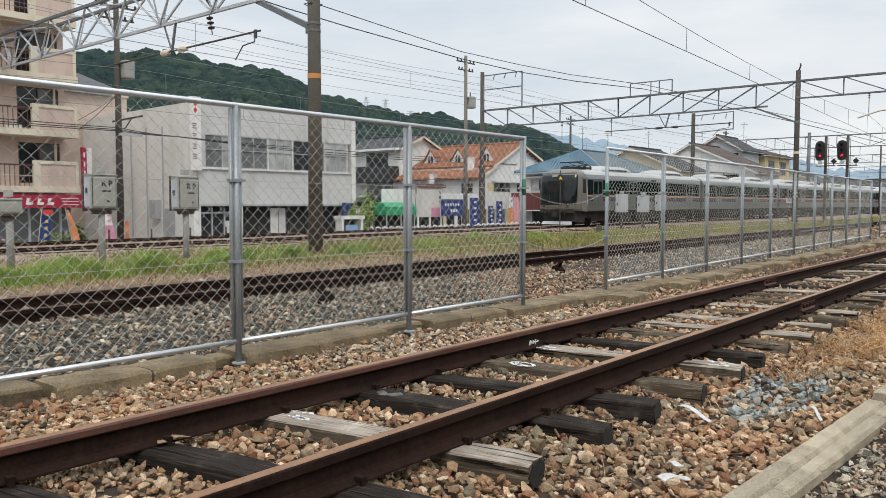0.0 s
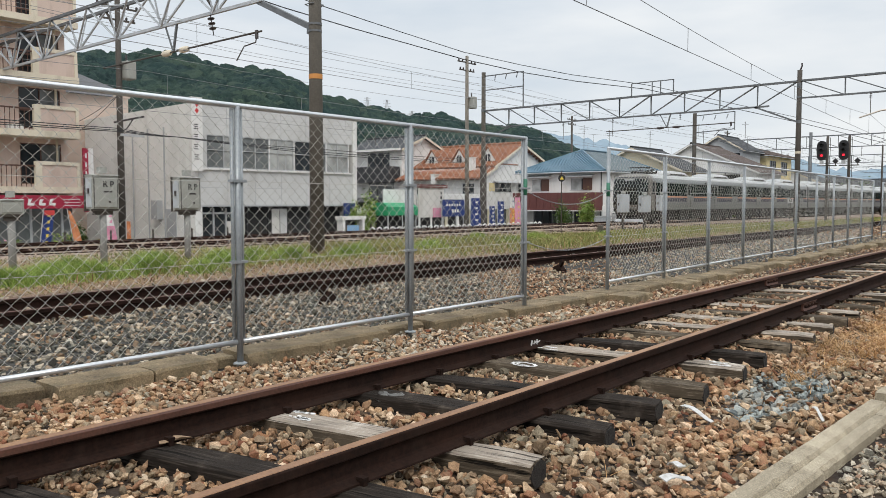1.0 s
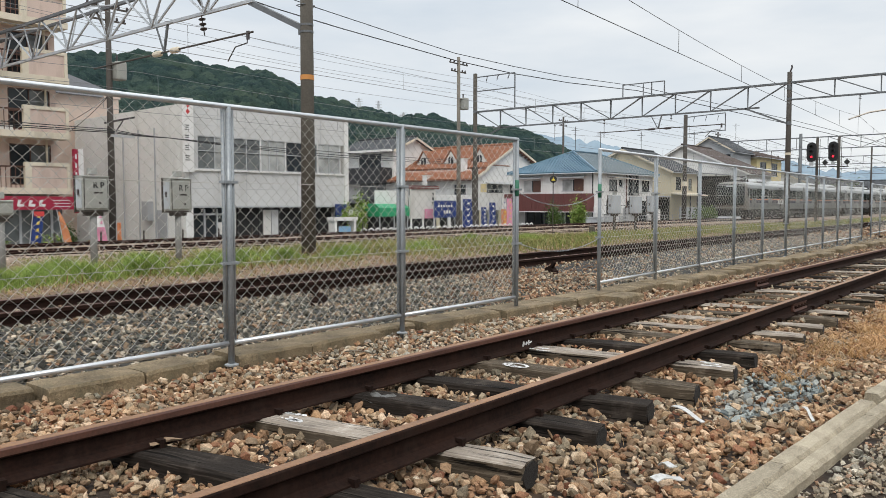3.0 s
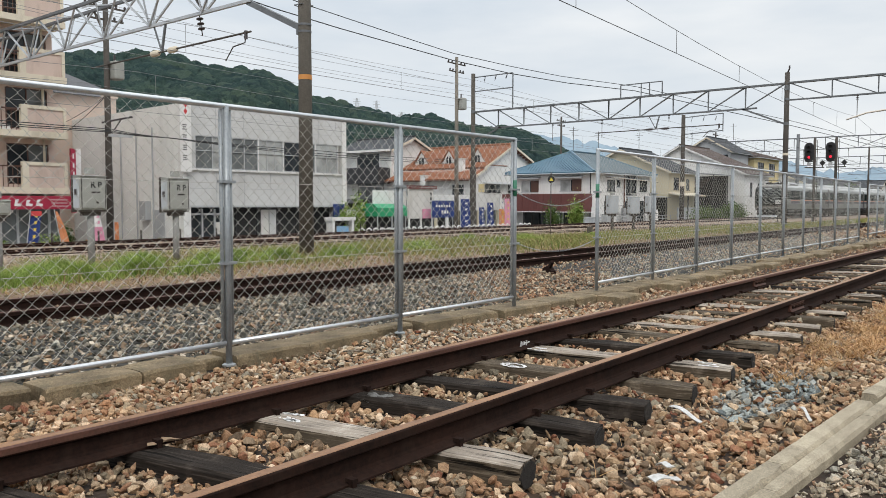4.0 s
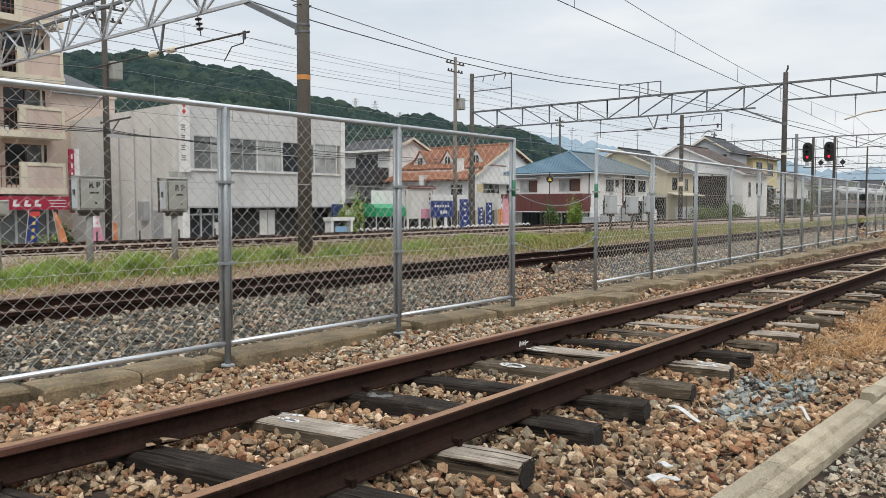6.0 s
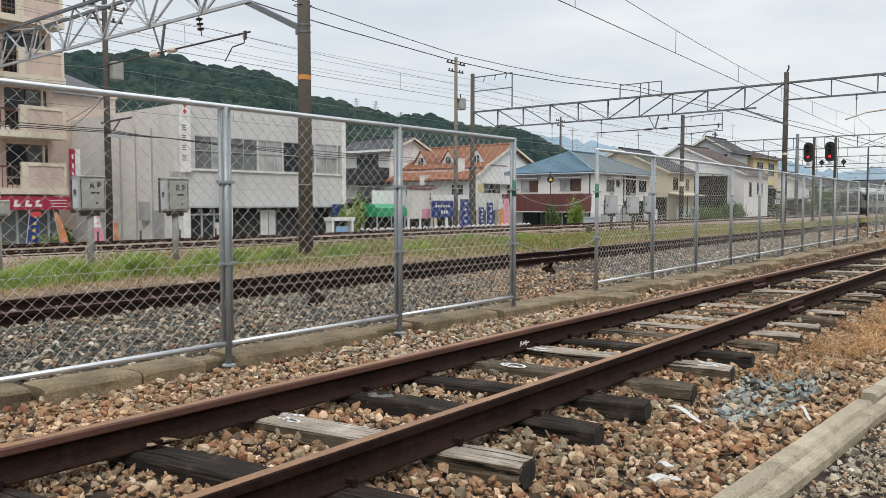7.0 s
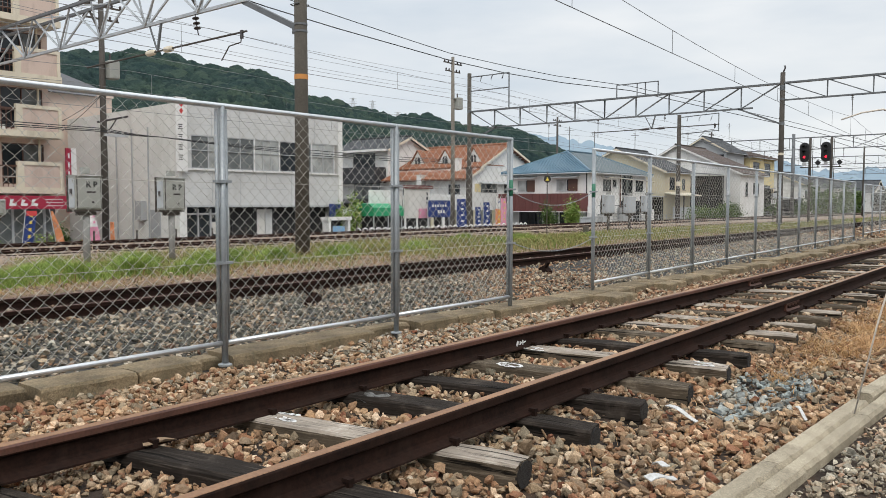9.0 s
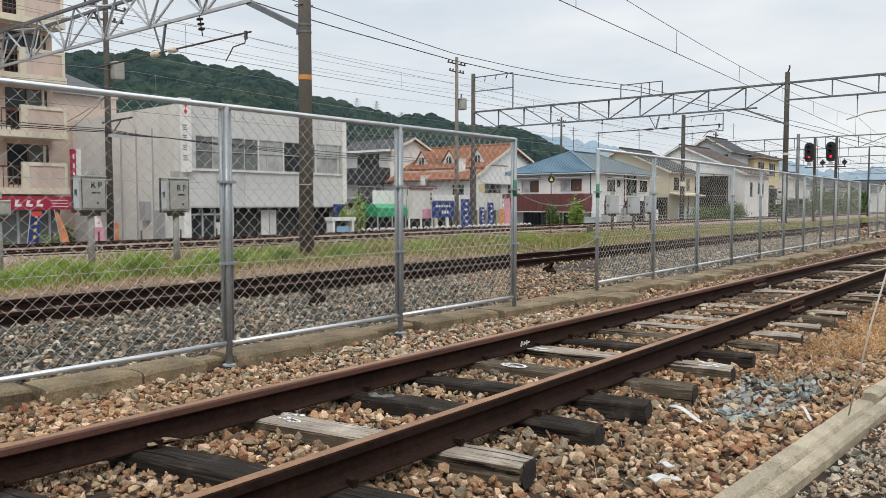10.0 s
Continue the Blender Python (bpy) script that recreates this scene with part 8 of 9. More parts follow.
def relay_cabinet(x, y, zg, z0, z1, w, label, letters=False, turn=0.0, paint="cabinet"):
    c = thing("relay_cabinet", label, "relay cabinet", (x, y, 0), "relay cabinets", "", turn)
    d = 0.36
    bevelled(part("case", Geo().box(-w / 2, -d / 2, z0, w / 2, d / 2, z1), paint, c), 0.015)
    bevelled(part("door", Geo().box(-w / 2 + 0.05, -d / 2 - 0.022, z0 + 0.04, w / 2 - 0.05, -d / 2 - 0.001, z1 - 0.05), paint, c), 0.01)
    part("canopy", Geo().prism([(-w / 2 - 0.01, -d / 2 - 0.03, z1), (-w / 2 - 0.01, d / 2 + 0.01, z1), (-w / 2 - 0.01, d / 2 + 0.01, z1 + 0.02), (-w / 2 - 0.01, 0, z1 + 0.035), (-w / 2 - 0.01, -d / 2 - 0.03, z1 + 0.015)], (w + 0.02, 0, 0)), paint, c)
    part("side_door", Geo().box(-w / 2 - 0.02, -d / 2 + 0.04, z0 + 0.05, -w / 2 - 0.001, d / 2 - 0.04, z1 - 0.06), "palecab", c)
    part("handle", Geo().box(-w / 2 - 0.05, -0.04, z0 + 0.38, -w / 2 - 0.02, 0.03, z0 + 0.52), "insul", c)
    part("back_plate", Geo().box(-w / 2 - 0.03, d / 2 + 0.002, z0 - 0.06, w / 2 - 0.02, d / 2 + 0.05, z1 + 0.04), "mast", c)
    part("under_tray", Geo().box(-w / 2 + 0.02, -d / 2 + 0.02, z0 - 0.05, w / 2 - 0.02, d / 2 - 0.01, z0 - 0.004), "mast", c)
    part("base_box", Geo().box(-w * 0.32, -d * 0.3, z0 - 0.15, w * 0.32, d * 0.3, z0 - 0.054), "mast", c)
    part("post", Geo().tube([(0, 0, zg - 0.1), (0, 0, z0 - 0.05)], 0.085, 12), "greypost" if paint == "cabinet" else "mast", c, smooth=True)
    part("plinth", Geo().lathe([(0.12, zg - 0.1), (0.12, zg - 0.01), (0.1, zg + 0.0)], 12), "kerb", c)
    part("vent_cap", Geo().box(-0.1, -0.1, z1 + 0.07, 0.08, 0.08, z1 + 0.22), "cabinet", c)
    if letters:
        cut_text("R P", 0.21, "black", c, (0.06, -d / 2 - 0.0235, z0 + 0.56))
        for q in (-w / 2 + 0.03, w / 2 - 0.05):
            part("door_edge", Geo().box(q, -d / 2 - 0.012, z0 + 0.03, q + 0.018, -d / 2 - 0.001, z1 - 0.04), "insul", c)
        part("small_writing", Geo().box(-0.06, -d / 2 - 0.025, z0 + 0.42, 0.16, -d / 2 - 0.022, z0 + 0.46), "insul", c)
        part("lock_plate", Geo().box(0.06, -d / 2 - 0.028, z0 + 0.16, 0.12, -d / 2 - 0.022, z0 + 0.21), "insul", c)
    return c


relay_cabinet(9.84, 19.6, -0.32, 1.09, 1.93, 0.69, "grey relay cabinet lettered RP on a steel post", True, 0)
relay_cabinet(12.26, 19.6, -0.32, 1.06, 1.93, 0.66, "grey relay cabinet lettered RP on a steel post in grass", True, 0)
relay_cabinet(7.55, 19.4, -0.31, 0.98, 1.30, 0.5, "small grey cabinet on a post in the grass", False, -14)
for xx, ww, z0, z1 in ((40.35, 0.62, 0.72, 1.7), (43.05, 0.66, 0.70, 1.65), (45.4, 0.6, 0.78, 1.7)):
    relay_cabinet(xx, 20.6, -0.34, z0, z1, ww, "weathered grey relay cabinet behind the fence", False, -20, "palecab")


def signal(x, y, label):
    s = thing("railway_signal", label, "railway signal", (x, y, -0.3), "railway signals")
    part("post", Geo().tube([(0.55, -0.25, 0), (0.55, -0.25, 6.3)], 0.09, 10), "mast", s, smooth=True)
    w, h, z = 0.33, 0.70, 5.25
    out = []
    for k in range(24):
        a = 2 * math.pi * k / 24
        cy, cz = math.cos(a) * w, math.sin(a) * w
        out.append((0, cy, z + cz + (h - w if cz >= 0 else w - h)))
    bp = part("backplate", Geo().prism(out, (0.04, 0, 0)), "signalblack", s)
    part("lamp_case", Geo().box(0.04, -0.2, z - 0.55, 0.3, 0.2, z + 0.55), "signalblack", s)
    for k in range(3):
        zz = z + 0.38 - 0.36 * k
        hood = Geo()
        rim = [[(-0.22 * q, 0.13 * math.cos(math.pi * (i / 8 * 1.3 - 0.15)), zz + 0.13 * math.sin(math.pi * (i / 8 * 1.3 - 0.15))) for i in range(9)] for q in (0, 1)]
        inner = [[(a, b * 0.94, zz + (c - zz) * 0.94) for a, b, c in r] for r in rim]
        hood.ring([rim[0] + inner[0][::-1], rim[1] + inner[1][::-1]])
        ob = part("hood", hood, "signalblack", bp)
        part("lens", Geo().lathe([(0.085, 0.0), (0.085, -0.015), (0.05, -0.03)], 16, (0, 0, zz), "x"), "lamp_red" if k == 2 else "signalblack", bp, "glowing red lens" if k == 2 else "")
    part("bracket", Geo().beam((0.55, -0.25, z - 0.62), (0.1, 0.0, z - 0.62), 0.07), "mast", s)
    part("bracket", Geo().beam((0.55, -0.9, z - 1.05), (0.3, 0.35, z - 1.05), 0.07), "mast", s)
    part("number_case", Geo().box(-0.03, -0.12, z - 0.96, 0.12, 0.12, z - 0.72), "alu", s)
    part("side_lamp", Geo().prism([(0.2, -0.85, z - 0.55), (0.2, -0.65, z - 0.75), (0.2, -0.85, z - 0.95), (0.2, -1.05, z - 0.75)], (0.12, 0, 0)), "signalblack", s)
    part("side_stem", Geo().beam((0.3, -0.85, z - 1.05), (0.3, -0.85, z - 0.9), 0.05), "mast", s)
    g = Geo()
    for yy in (-0.38, -0.12):
        g.beam((0.72, yy, 0.0), (0.72, yy, 6.2), 0.03)
    part("ladder_rail", g, "mast", s)
    return s


signal(60.3, 15.4, "black railway signal with an oval backplate showing red")
signal(60.4, 14.0, "black railway signal beside its twin, showing red")

# round warning sign, speed board, short post
s = thing("warning_sign", "round black and yellow warning sign on a thin post", "warning sign", (33.6, 20.5, 0))
part("post", Geo().tube([(0, 0, -0.45), (0, 0, 2.85)], 0.025, 8), "mast", s)
part("disc", Geo().lathe([(0.175, -0.03), (0.175, -0.06), (0.165, -0.07)], 24, (0, 0, 2.47), "y"), "signalblack", s)
part("triangle", Geo().prism([(-0.095, -0.08, 2.40), (0.095, -0.08, 2.40), (0, -0.08, 2.57)], (0, 0.01, 0)), "yellowcloth", s)
s.rotation_euler.z = radians(-50)
s = thing("speed_board", "white speed board with black figures on a post", "speed board", (69.8, 20.2, 0))
part("post", Geo().tube([(0, 0, -0.4), (0, 0, 1.75)], 0.04, 8), "mast", s)
part("board", Geo().box(-0.2, -0.07, 1.28, 0.2, -0.04, 1.62), "panel", s)
cut_text("55", 0.3, "black", s, (0, -0.073, 1.35))
s.rotation_euler.z = radians(-60)
post = solid("marker_post", Geo().box(-0.11, -0.11, -0.5, 0.11, 0.11, 0.5), "pole", "short square concrete marker post beside the track", "marker post", at=(33.0, 18.0, -0.3))
bevelled(post, 0.02)
for xx, yy, tt in ((6.79, 7.62, 20), (12.5, 7.66, 65)):
    r = thing("rail_anchor", "rusty iron lever stub lying in the ballast", "rail anchor", (xx, yy, -0.07), "lever stubs", "", tt)
    part("block", Geo().prism([(-0.16, -0.05, 0.0), (0.16, -0.05, 0.0), (0.13, -0.05, 0.12), (-0.02, -0.05, 0.17), (-0.16, -0.05, 0.08)], (0, 0.1, 0)), "rust", r)
    part("lever", Geo().beam((0.02, 0, 0.1), (-0.2, 0.05, 0.26), 0.05, 0.06), "rust", r)


# ---------------------------------------------------------------- street front: banners, awnings, bollards
def banner(x, y, z0, z1, w, mat, label, bars="signwhite", turn=-35.0, top=None, lean=0.0, taper=0.12, lower=None):
    """A cloth banner on a pole in a weighted foot; lean: how far its head leans over, taper: how much narrower it is there."""
    b = thing("banner", label, "banner", (x, y, -1.2), "shop banners", "", turn)
    h = z1 - z0

    def slant(z):
        return lean * (z - z0 - 1.2) / h
    part("pole", Geo().tube([(slant(0) - 0.03, 0, 0), (slant(z1 + 1.3) - 0.03, 0, z1 + 1.3)], 0.02, 6), "alu", b)
    q0 = slant(0)
    part("base", Geo().box(q0 - 0.25, -0.2, 0, q0 + 0.2, 0.2, 0.08), "greywall", b)
    cut = 0.55 if lower else 0.0

    def strip(f0, f1):
        rings = []
        for i in range(9):
            f = f0 + (f1 - f0) * i / 8
            z = z0 + h * f + 1.2
            q = 0.05 * math.sin(f * 8.8 + x)
            ww = w * (1.0 - taper * f * f)
            a = slant(z)
            rings.append([(a, q * 0.3, z), (a + ww * 0.5, q, z), (a + ww, -q * 0.6, z), (a + ww, -q * 0.6 + 0.008, z), (a + ww * 0.5, q + 0.008, z), (a, q * 0.3 + 0.008, z)])
        return Geo().ring(rings)
    cl = part("cloth", strip(cut, 1.0), mat, b)
    if lower:
        part("lower_cloth", strip(0.0, cut - 0.004), lower, b)
    if bars:
        m = 5
        for i in range(m):
            z = z1 + 1.2 - h * (i + 0.75) / (m + 0.4)
            a = slant(z)
            part("writing", Geo().prism([(a + w * 0.3, -0.078, z - 0.05), (a + w * 0.68, -0.078, z - 0.04), (a + w * 0.6, -0.078, z + 0.02), (a + w * 0.7, -0.078, z + 0.09), (a + w * 0.36, -0.078, z + 0.07), (a + w * 0.45, -0.078, z + 0.01)], (0, 0.005, 0)), bars, cl)
    if top:
        a = slant(z1 + 1.1)
        part("top_band", Geo().box(a, -0.08, z1 + 0.98, a + w * (1 - taper), -0.074, z1 + 1.2), top, cl)
    return b


banner(15.4, 36.5, -0.75, 0.92, 0.42, "navy", "blue shop banner with white writing and red top", "yellowcloth", -15, "signred", 0.2, 0.0)
banner(16.95, 36.5, -0.7, 0.9, 0.34, "orangecloth", "orange and white shop banner hanging askew", None, -20, None, -0.25, 0.75)
banner(18.55, 36.5, -0.7, 0.85, 0.42, "white", "white shop banner with a pink foot beside the wall", "pinkcloth", -20, None, -0.12, 0.4, "pinkcloth")
banner(19.5, 36.5, -0.7, 0.35, 0.2, "orangecloth", "small pale orange banner beside the office wall", None, -20)
banner(22.9, 36.6, -0.7, 0.38, 0.14, "signred", "short red banner by the entrance", None, -50)
banner(46.9, 36.5, -0.8, 1.62, 0.75, "navy", "tall navy banner with large white writing", "signwhite", -40)
banner(49.35, 36.6, -0.6, 1.0, 0.6, "navy", "short navy banner in a white frame", "signwhite", -10)
banner(50.3, 36.5, -0.8, 1.38, 0.62, "navy", "tall navy banner beside the framed one", "signwhite", -20)
banner(51.85, 36.4, -0.7, 1.7, 0.5, "white", "pale banner with purple writing", "navy", -10)
banner(51.5, 36.2, -0.8, 0.86, 0.65, "orangecloth", "short orange banner with a yellow emblem", "yellowcloth", -10)
banner(52.4, 36.3, -0.7, 1.7, 0.66, "pinkcloth", "tall pink and red banner with a yellow emblem", "yellowcloth", -10)

t = thing("awning", "green tarpaulin awning over a stall", "awning", (37.45, 36.6, 0))
g = Geo()
g.prism([(0, -0.5, 0.42), (0, -0.5, 0.98), (0, -0.1, 1.25), (0, 1.4, 1.28), (0, 1.4, 0.42)], (2.95, 0, 0))
part("cover", g, "green", t)
for xx in (0.1, 1.5, 2.85):
    part("leg", Geo().beam((xx, -0.4, -1.2), (xx, -0.4, 0.45), 0.06), "alu", t)
# near-black block for the shade under the awning
part("dark_stall", Geo().box(0.1, 0.2, -1.2, 2.85, 1.3, 0.42), "dark", t)
t = thing("hoarding", "white and pink boards fixed before the shop", "hoarding", (40.4, 37.6, 0))
part("board", Geo().box(-1.4, 0.4, 0.9, 2.0, 0.5, 2.2), "white", t)
part("board", Geo().box(1.8, 0, 0.2, 4.6, 0.1, 2.35), "offwhite", t)
part("cap", Geo().box(1.8, -0.1, 2.35, 4.9, 0.2, 2.6), "maroon", t)
part("pink_board", Geo().box(3.3, -0.12, 0.2, 4.55, -0.02, 0.9), "pinkcloth", t)
for k in range(3):
    part("writing", Geo().box(4.2, -0.03, 1.9 - 0.35 * k, 4.35, 0.0, 2.1 - 0.35 * k), "black", t)
for xx in (1.9, 3.2, 4.5):
    part("leg", Geo().box(xx - 0.06, 0.0, -1.2, xx + 0.06, 0.1, 0.2), "white", t)
# near-black sheet for the shade below the boards
part("shadowed_stall", Geo().box(1.9, 0.6, -1.2, 4.5, 0.8, 0.2), "dark", t)
t = thing("shop_curtain", "navy shop curtain with white writing", "shop curtain", (44.0, 36.9, 0))
g = Geo()
rings = []
for i in range(17):
    x = 2.55 * i / 16
    q = 0.05 * math.sin(i * 1.9)
    rings.append([(x, q, 0.25), (x, q * 0.3, 1.5), (x, q * 0.3 + 0.02, 1.5), (x, q + 0.02, 0.25)])
part("cloth", g.ring(rings), "navy", t)
part("rail", Geo().tube([(-0.1, 0, 1.52), (2.65, 0, 1.52)], 0.025, 6), "alu", t)
for k in range(6):
    part("writing", Geo().box(0.35 + 0.3 * k, -0.075, 1.02, 0.52 + 0.3 * k, -0.07, 1.2), "signwhite", t)
for k in range(3):
    part("writing", Geo().box(1.0 + 0.3 * k, -0.075, 0.55, 1.2 + 0.3 * k, -0.07, 0.78), "signwhite", t)
for xx in (0.0, 2.5):
    part("post", Geo().tube([(xx, 0.06, -1.2), (xx, 0.06, 1.5)], 0.03, 6), "alu", t)

hoop = Geo().tube([(-0.24, 0, 0), (-0.24, 0, 0.7), (-0.18, 0, 0.85), (0, 0, 0.93), (0.18, 0, 0.85), (0.24, 0, 0.7), (0.24, 0, 0)], 0.045, 8)
first = solid("hoop_barrier", hoop, "signwhite", "white painted steel hoop barrier along the pavement", "barrier", "hoop barriers", smooth=True, at=(34.5, 34.6, -1.19))
for k in range(1, 32):
    if k != 17:
        copy_thing(first, pose(34.5 + 0.61 * k, 34.6, -1.19))


def pot_plant(x, y, s, mat, flower, label):
    """A flower pot with a rim and leaves round a stem."""
    t = thing("pot_plant", label, "pot plant", (x, y, -1.2), "pot plants")
    part("pot", Geo().lathe([(0.02, 0), (0.13 * s, 0), (0.17 * s, 0.28 * s), (0.19 * s, 0.28 * s), (0.19 * s, 0.33 * s), (0.15 * s, 0.33 * s), (0.14 * s, 0.26 * s), (0.02, 0.26 * s)], 14), mat, t)
    rnd = random.Random(int(x * 31))
    lv, fl = Geo(), Geo()
    for i in range(150):
        d = Vector((rnd.gauss(0, 0.16), rnd.gauss(0, 0.16), rnd.uniform(0.3, 0.85))) * s
        u = Vector((rnd.uniform(-1, 1), rnd.uniform(-1, 1), rnd.uniform(-0.3, 1))).normalized() * 0.08 * s
        v = u.cross(Vector((rnd.uniform(-1, 1), 0.3, 1))).normalized() * 0.035 * s
        (fl if flower and i % 5 == 0 else lv).poly([d - u, d + v, d + u, d - v])
    tagged(part("leaves", lv, "freshgrass", t), kind="stuff")
    if flower:
        tagged(part("flowers", fl, flower, t), kind="stuff")
    return t


pot_plant(16.3, 36.2, 1.25, "maroon", None, "bright green leafy plant in a dark pot beside a banner")
pot_plant(14.3, 36.6, 1.0, "maroon", "pinkcloth", "pink flowering plant in a dark pot")
pot_plant(13.6, 36.7, 0.9, "greywall", "signred", "red flowering plant in a grey pot")
pot_plant(18.3, 36.6, 0.9, "signred", "signred", "red flowering plant in a red pot")
pot_plant(22.2, 36.7, 0.8, "brownframe", None, "small plant in a brown pot by the entrance")


def guard_fence(x0, x1, y, z0, z1, label, mat="greywall", rails=3):
    t = thing("guard_fence", label, "fence", (x0, y, z0), "line-side fences")
    L = x1 - x0
    for k in range(rails):
        part("rail", Geo().beam((0, 0, (z1 - z0) * (0.4 + 0.29 * k)), (L, 0, (z1 - z0) * (0.4 + 0.29 * k)), 0.04), mat, t)
    n = int(L / 2)
    pm = Geo().beam((0, 0, -0.1), (0, 0, z1 - z0), 0.06).data("post", mat)
    for i in range(n + 1):
        part("post", pm, None, t).location = (i * L / n, 0, 0)


guard_fence(62, 130, 33.2, -0.9, 0.15, "low grey pipe fence along the street")
guard_fence(5, 33, 33.2, -0.9, 0.05, "slim dark pipe fence along the pavement", "mast", 1)

# concrete cable duct and old rails stacked beside the main line
d = thing("cable_duct", "brown concrete cable duct along the main line", "cable duct", (26, 28.2, -0.70), "", "structure")
MAT["ductbrown"] = surf("stained_duct_concrete", (0.24, 0.18, 0.14), (0.40, 0.31, 0.25), big=0.8, fine=18, rough=0.9, bmp=0.2, vary=0.15)
DUCT = block_mesh(1.96, 0.45, 0.32, 90).data("duct_lid", "ductbrown")
for k in range(54):
    part("duct_lid", DUCT, None, d).location = (2.0 * k, 0, 0)


# ---------------------------------------------------------------- paint marks, litter
def sleeper_mark(x, y, z, kind, label):
    m = thing("paint_mark", label, "paint mark", (x, y, z), "paint marks", "", 0)
    rnd = random.Random(int(x * 100))
    spots = []
    if kind == "ring":
        rings = []
        for i in range(28):
            a = 2 * math.pi * i / 28
            w = 1 + 0.07 * math.sin(i * 2.3)
            rings.append([(r * w * math.cos(a) * 0.85, r * w * math.sin(a) * 1.45, h) for r, h in ((0.058 + 0.004 * math.sin(i), 0), (0.073, 0), (0.073, 0.003), (0.058 + 0.004 * math.sin(i), 0.003))])
        part("ring", Geo().ring(rings, close=True), "signwhite", m)
        spots = [(0.002 * i - 0.03, 0.014 * i - 0.07, 0.011) for i in range(9)] + [(0.008 * i - 0.02, 0.012 * i - 0.01, 0.009) for i in range(6)]
    else:
        for k in range(3):
            a, b, c = rnd.uniform(-0.06, 0.06), rnd.uniform(-0.1, 0.04), rnd.uniform(-0.5, 0.5)
            spots += [(a + c * 0.016 * i, b + 0.018 * i, rnd.uniform(0.010, 0.018)) for i in range(7)]
    for a, b, r in spots:
        if rnd.random() < 0.85:
            r *= rnd.uniform(0.6, 1.25)
            rim = [(a + r * rnd.uniform(0.6, 1.2) * math.cos(q), b + 1.25 * r * rnd.uniform(0.6, 1.2) * math.sin(q), 0.0) for q in [0.785 * i for i in range(8)]]
            part("paint_patch", Geo().prism(rim, (0, 0, 0.003)), "signwhite", m)
    return m


sleeper_mark(2.81, 3.36, 0.0565, "stroke", "scrawled white paint mark on a sleeper")
sleeper_mark(4.745, 3.20, 0.0565, "ring", "white painted ring on a dark sleeper")
sleeper_mark(5.40, 3.40, 0.0575, "stroke", "white paint strokes on a pale sleeper")
sleeper_mark(5.66, 2.12, 0.0575, "stroke", "worn white paint on a sleeper end")
t = thing("paint_scribble", "white chalk scribble on the rail web", "paint mark", (5.33, 3.528, 0.07), "paint marks")
for k, (a, b, c, d) in enumerate(((0.0, 0.0, 0.015, 0.045), (0.015, 0.045, 0.03, 0.012), (0.05, 0.01, 0.055, 0.04), (0.055, 0.022, 0.08, 0.028), (0.085, 0.0, 0.09, 0.045), (0.10, 0.02, 0.13, 0.03))):
    part("stroke", Geo().beam((a, 0, b), (c, 0, d), 0.010, 0.005), "signwhite", t)


def scrap(x, y, z, l, w, turn, label, pitch=0.0, name="plastic_scrap", mat="plastic"):
    """A torn strip of white plastic."""
    g = Geo()
    rings = []
    rnd = random.Random(int(x * 50))
    for i in range(7):
        t = i / 6
        ww = w * (1 - 0.4 * t) * rnd.uniform(0.8, 1.15)
        zz = 0.012 * math.sin(t * 5)
        rings.append([(l * t, -ww / 2, zz), (l * t, ww / 2, zz + 0.004), (l * t, ww / 2, zz + 0.009), (l * t, -ww / 2, zz + 0.005)])
    g.ring(rings)
    ob = solid(name, g, mat, label, "litter", "plastic scraps" if mat == "plastic" else "")
    ob.matrix_basis = pose(x, y, z, 0, pitch, turn)
    return ob


scrap(4.62, 1.94, -0.015, 0.27, 0.034, -118, "torn strip of white plastic at a sleeper end", 5)
scrap(3.36, 1.50, -0.035, 0.15, 0.06, -33, "broken piece of white plastic on the stones")
scrap(3.53, 1.54, -0.02, 0.14, 0.04, -130, "second broken piece of white plastic on the stones", -20)
scrap(5.22, 1.34, -0.045, 0.24, 0.022, -152, "narrow strip of soiled white plastic on blue-grey stone", 3)


def crumpled(x, y, z, l, w, h, turn, seed, label):
    """A crumpled sheet of clouded plastic."""
    g = Geo()
    n = 9
    for side in (0, 1):
        for i in range(n):
            for k in range(n):
                u, v = i / (n - 1), k / (n - 1)
                rise = h * (noise.noise(Vector((u * 3.1, v * 3.1, seed))) + 0.6 * noise.noise(Vector((u * 8, v * 8, seed + 3.0))) + 0.7 * math.sin(math.pi * u) * math.sin(math.pi * v))
                g.v.append((l * (u + 0.1 * noise.noise(Vector((v * 5, u * 2, seed)))), w * (v + 0.12 * noise.noise(Vector((u * 5, v * 3, seed + 7)))), rise - 0.003 * side))
    for side in (0, 1):
        for i in range(n - 1):
            for k in range(n - 1):
                a = side * n * n + i * n + k
                g.f.append((a, a + 1, a + n + 1, a + n) if side else (a, a + n, a + n + 1, a + 1))
    ob = solid("plastic_sheet", g, "clouded", label, "litter", "crumpled plastic")
    ob.matrix_basis = pose(x, y, z, 0, 0, turn)
    return ob


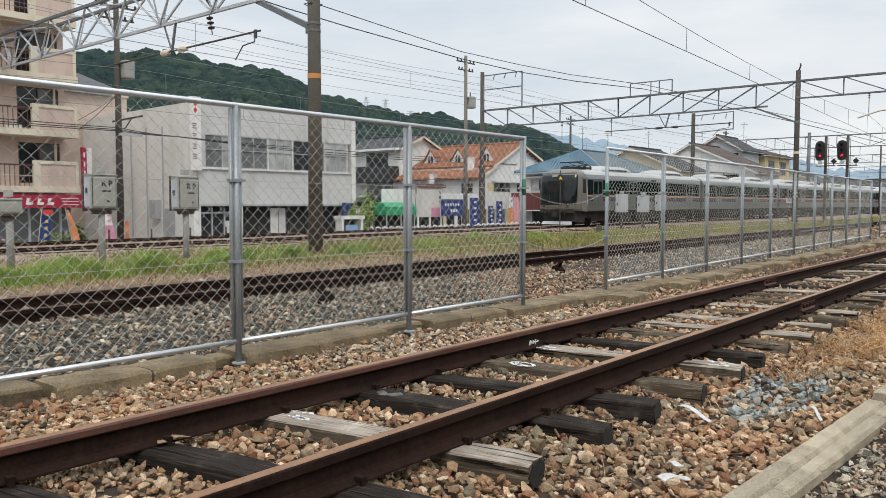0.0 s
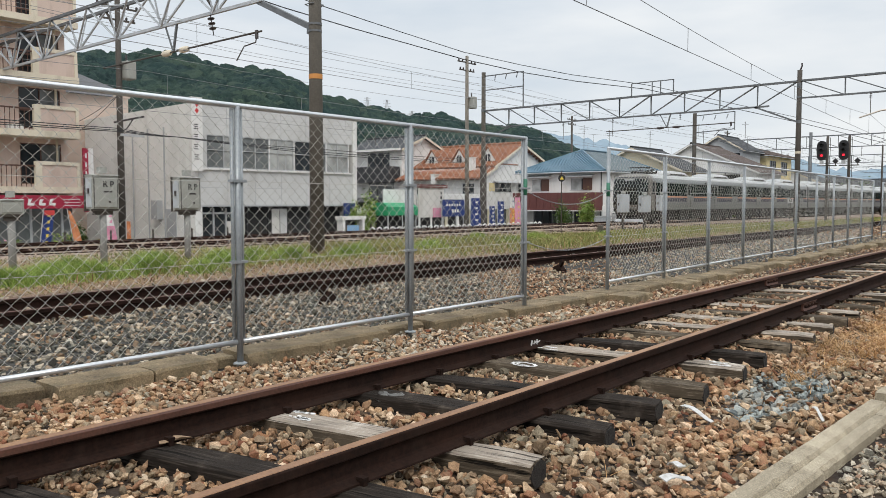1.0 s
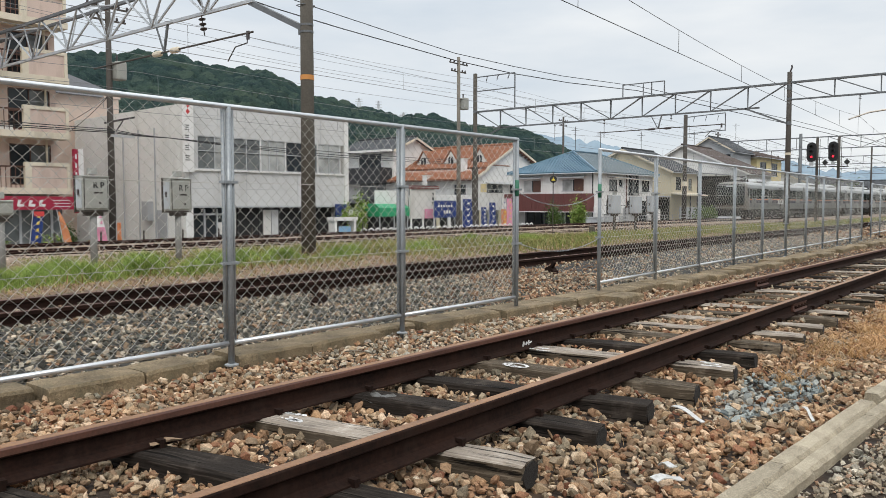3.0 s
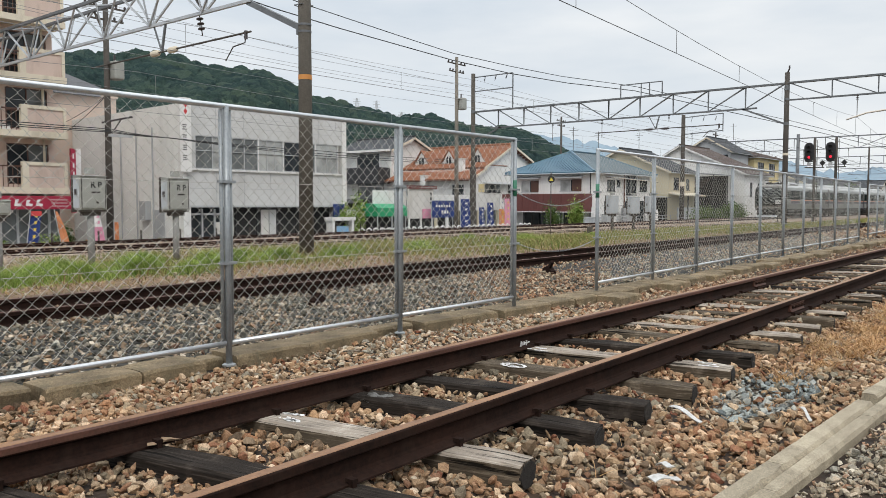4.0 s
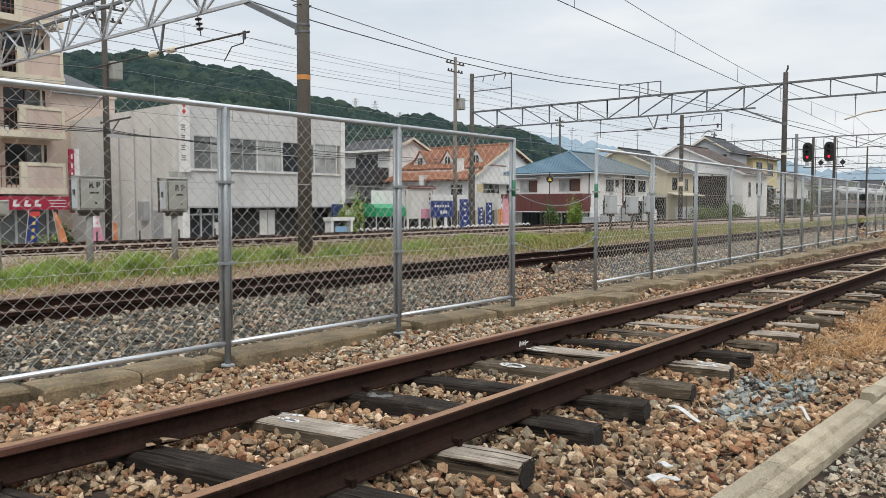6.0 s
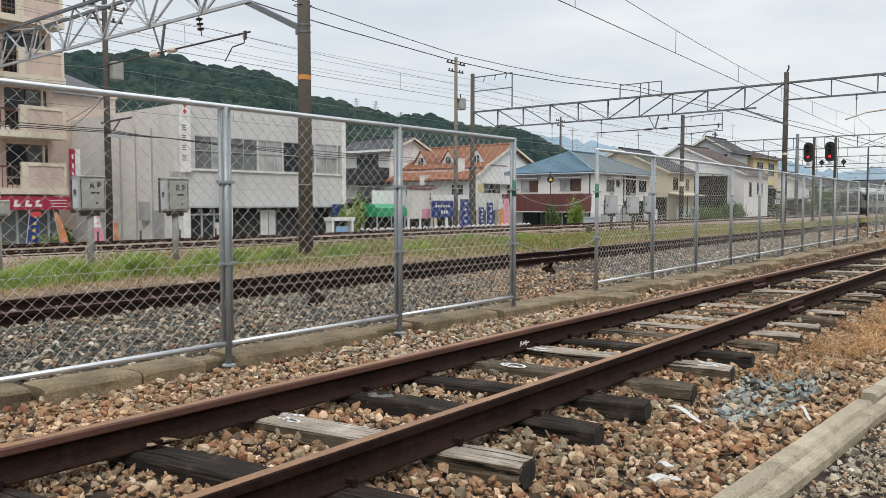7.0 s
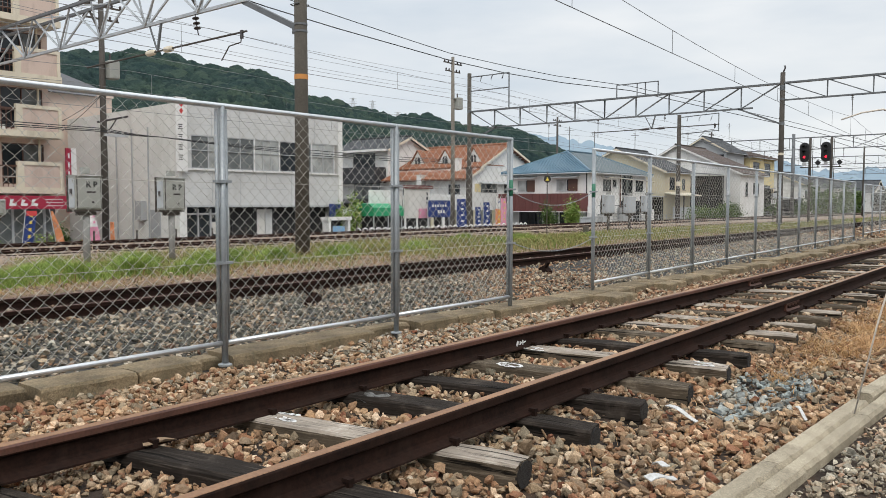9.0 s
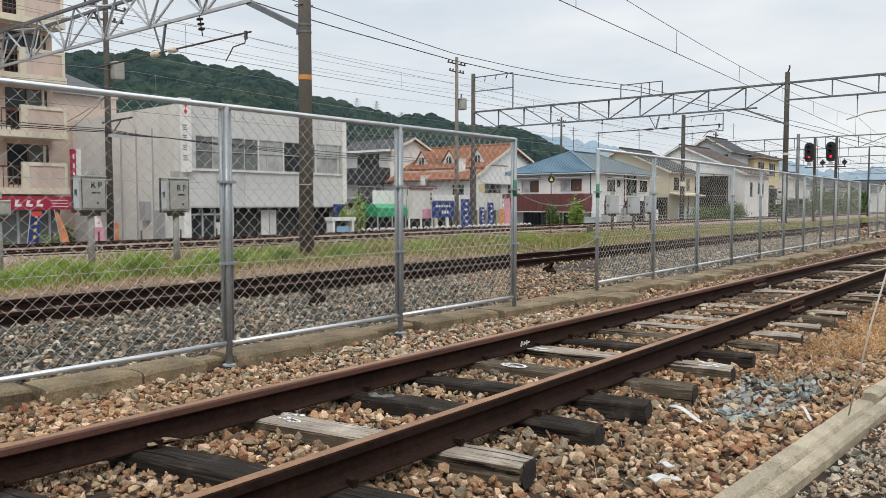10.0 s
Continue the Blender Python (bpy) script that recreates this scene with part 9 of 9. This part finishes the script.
MAT["clouded"] = surf("clouded_plastic_film", (0.03, 0.028, 0.025), (0.15, 0.145, 0.135), big=9, fine=60, rough=0.4, bmp=0.2, dist=0.004)
crumpled(3.52, 3.45, 0.03, 0.15, 0.23, 0.045, 195, 2.0, "crumpled clouded plastic sheet wedged against a dark sleeper")
crumpled(5.10, 3.66, 0.03, 0.12, 0.14, 0.035, 20, 5.0, "small crumpled plastic film beside the rail")
crumpled(5.52, 3.74, 0.04, 0.14, 0.16, 0.04, -30, 8.0, "balled plastic film beside the marked sleeper")
scrap(4.70, 4.95, -0.05, 0.28, 0.035, -33, "dark splinter of wood lying on the stones", 4, "wood_splinter", "browwood")


def loose_stone(x, y, z, s, seed, label):
    sv, sf = SHAPES[seed % len(SHAPES)]
    g = Geo()
    g.v, g.f = [tuple(q * s) for q in sv], [tuple(int(k) for k in f) for f in sf]
    ob = solid("stone", g, "tanstone", label, "stone", "stones lying on sleepers")
    ob.matrix_basis = pose(x, y, z, 4, 3, seed * 40)
    ob.scale = (1.25, 1.0, 0.5)


MAT["tanstone"] = surf("tan_stone", (0.22, 0.14, 0.085), (0.46, 0.34, 0.22), big=9, fine=60, rough=0.9, bmp=0.3)
loose_stone(2.10, 3.46, 0.075, 0.10, 3, "flat tan stone lying on a sleeper")
loose_stone(3.60, 3.36, 0.02, 0.08, 7, "grey-brown stone lying against the rail")
loose_stone(2.03, 3.47, 0.07, 0.065, 9, "small brown stone lying on a sleeper")


# ---------------------------------------------------------------- grass stalks close before the lens
MAT["straw"] = plain("bleached_straw", (0.66, 0.59, 0.51), 0.8)


def stalk(pts, r, label, mat="straw"):
    pts = [(pts[0][0], pts[0][1], -0.17)] + list(pts)
    base = Vector(pts[0])
    g = Geo().tube([Vector(p) - base for p in pts], r, 5, r * 0.35)
    ob = solid("grass_stalk", g, mat, label, "grass stalk", "grass stalks", smooth=True)
    ob.location = base
    return ob


SWAY = stalk([(0.862, 0.036, 0.191), (0.88, 0.053, 0.622), (0.887, 0.073, 0.945), (0.89, 0.093, 1.204), (0.883, 0.112, 1.311), (0.868, 0.131, 1.328), (0.854, 0.146, 1.293), (0.835, 0.16, 1.198), (0.818, 0.174, 1.123), (0.801, 0.187, 1.031)],
             0.0021, "thin dry grass stalk swaying close before the lens")
stalk([(1.043, 0.033, -0.018), (1.07, 0.064, 0.693), (1.077, 0.094, 1.133), (1.064, 0.125, 1.294), (1.045, 0.152, 1.333), (1.025, 0.178, 1.344), (1.009, 0.197, 1.34), (0.994, 0.215, 1.332)],
      0.0024, "pale dry grass leaf arching close before the lens")

# unseen plain wall, added so that glass and steel reflect something dark
closing = Geo()
closing.box(-250, -34, -0.4, 600, -32, 9.5)
solid("backdrop", closing, "wood", "unseen dark wall added behind the viewer for reflections", "backdrop", kind="structure")


def motions():
    rows = []
    for k in range(0, 21):
        t = k * 0.5
        rows.append((t, pose(42.7 + 9.12 * t + 0.655 * t * t - 0.0366 * t ** 3, 26.4, -0.25)))
    walk(train, rows)
    base, axis = Vector(SWAY.location), Vector((0.776, 0.631, 0.0))
    sway = [(0, 7), (3.6, 7.5), (4.0, 5), (4.2, 0.1), (4.4, -0.7), (4.5, -0.2), (4.6, 1.8), (4.7, 5), (5.0, 7.5), (6.5, 7), (8.0, 7.5), (8.3, 2.5), (8.5, -0.25), (8.6, -1.0), (8.8, 0.5), (9.0, 1.7),
            (9.3, 3.3), (9.6, 2.5), (9.8, 1.6), (10, 1.2)]
    walk(SWAY, [(t, Matrix.Translation(base) @ Matrix.Rotation(radians(a), 4, axis)) for t, a in sway])


motions()
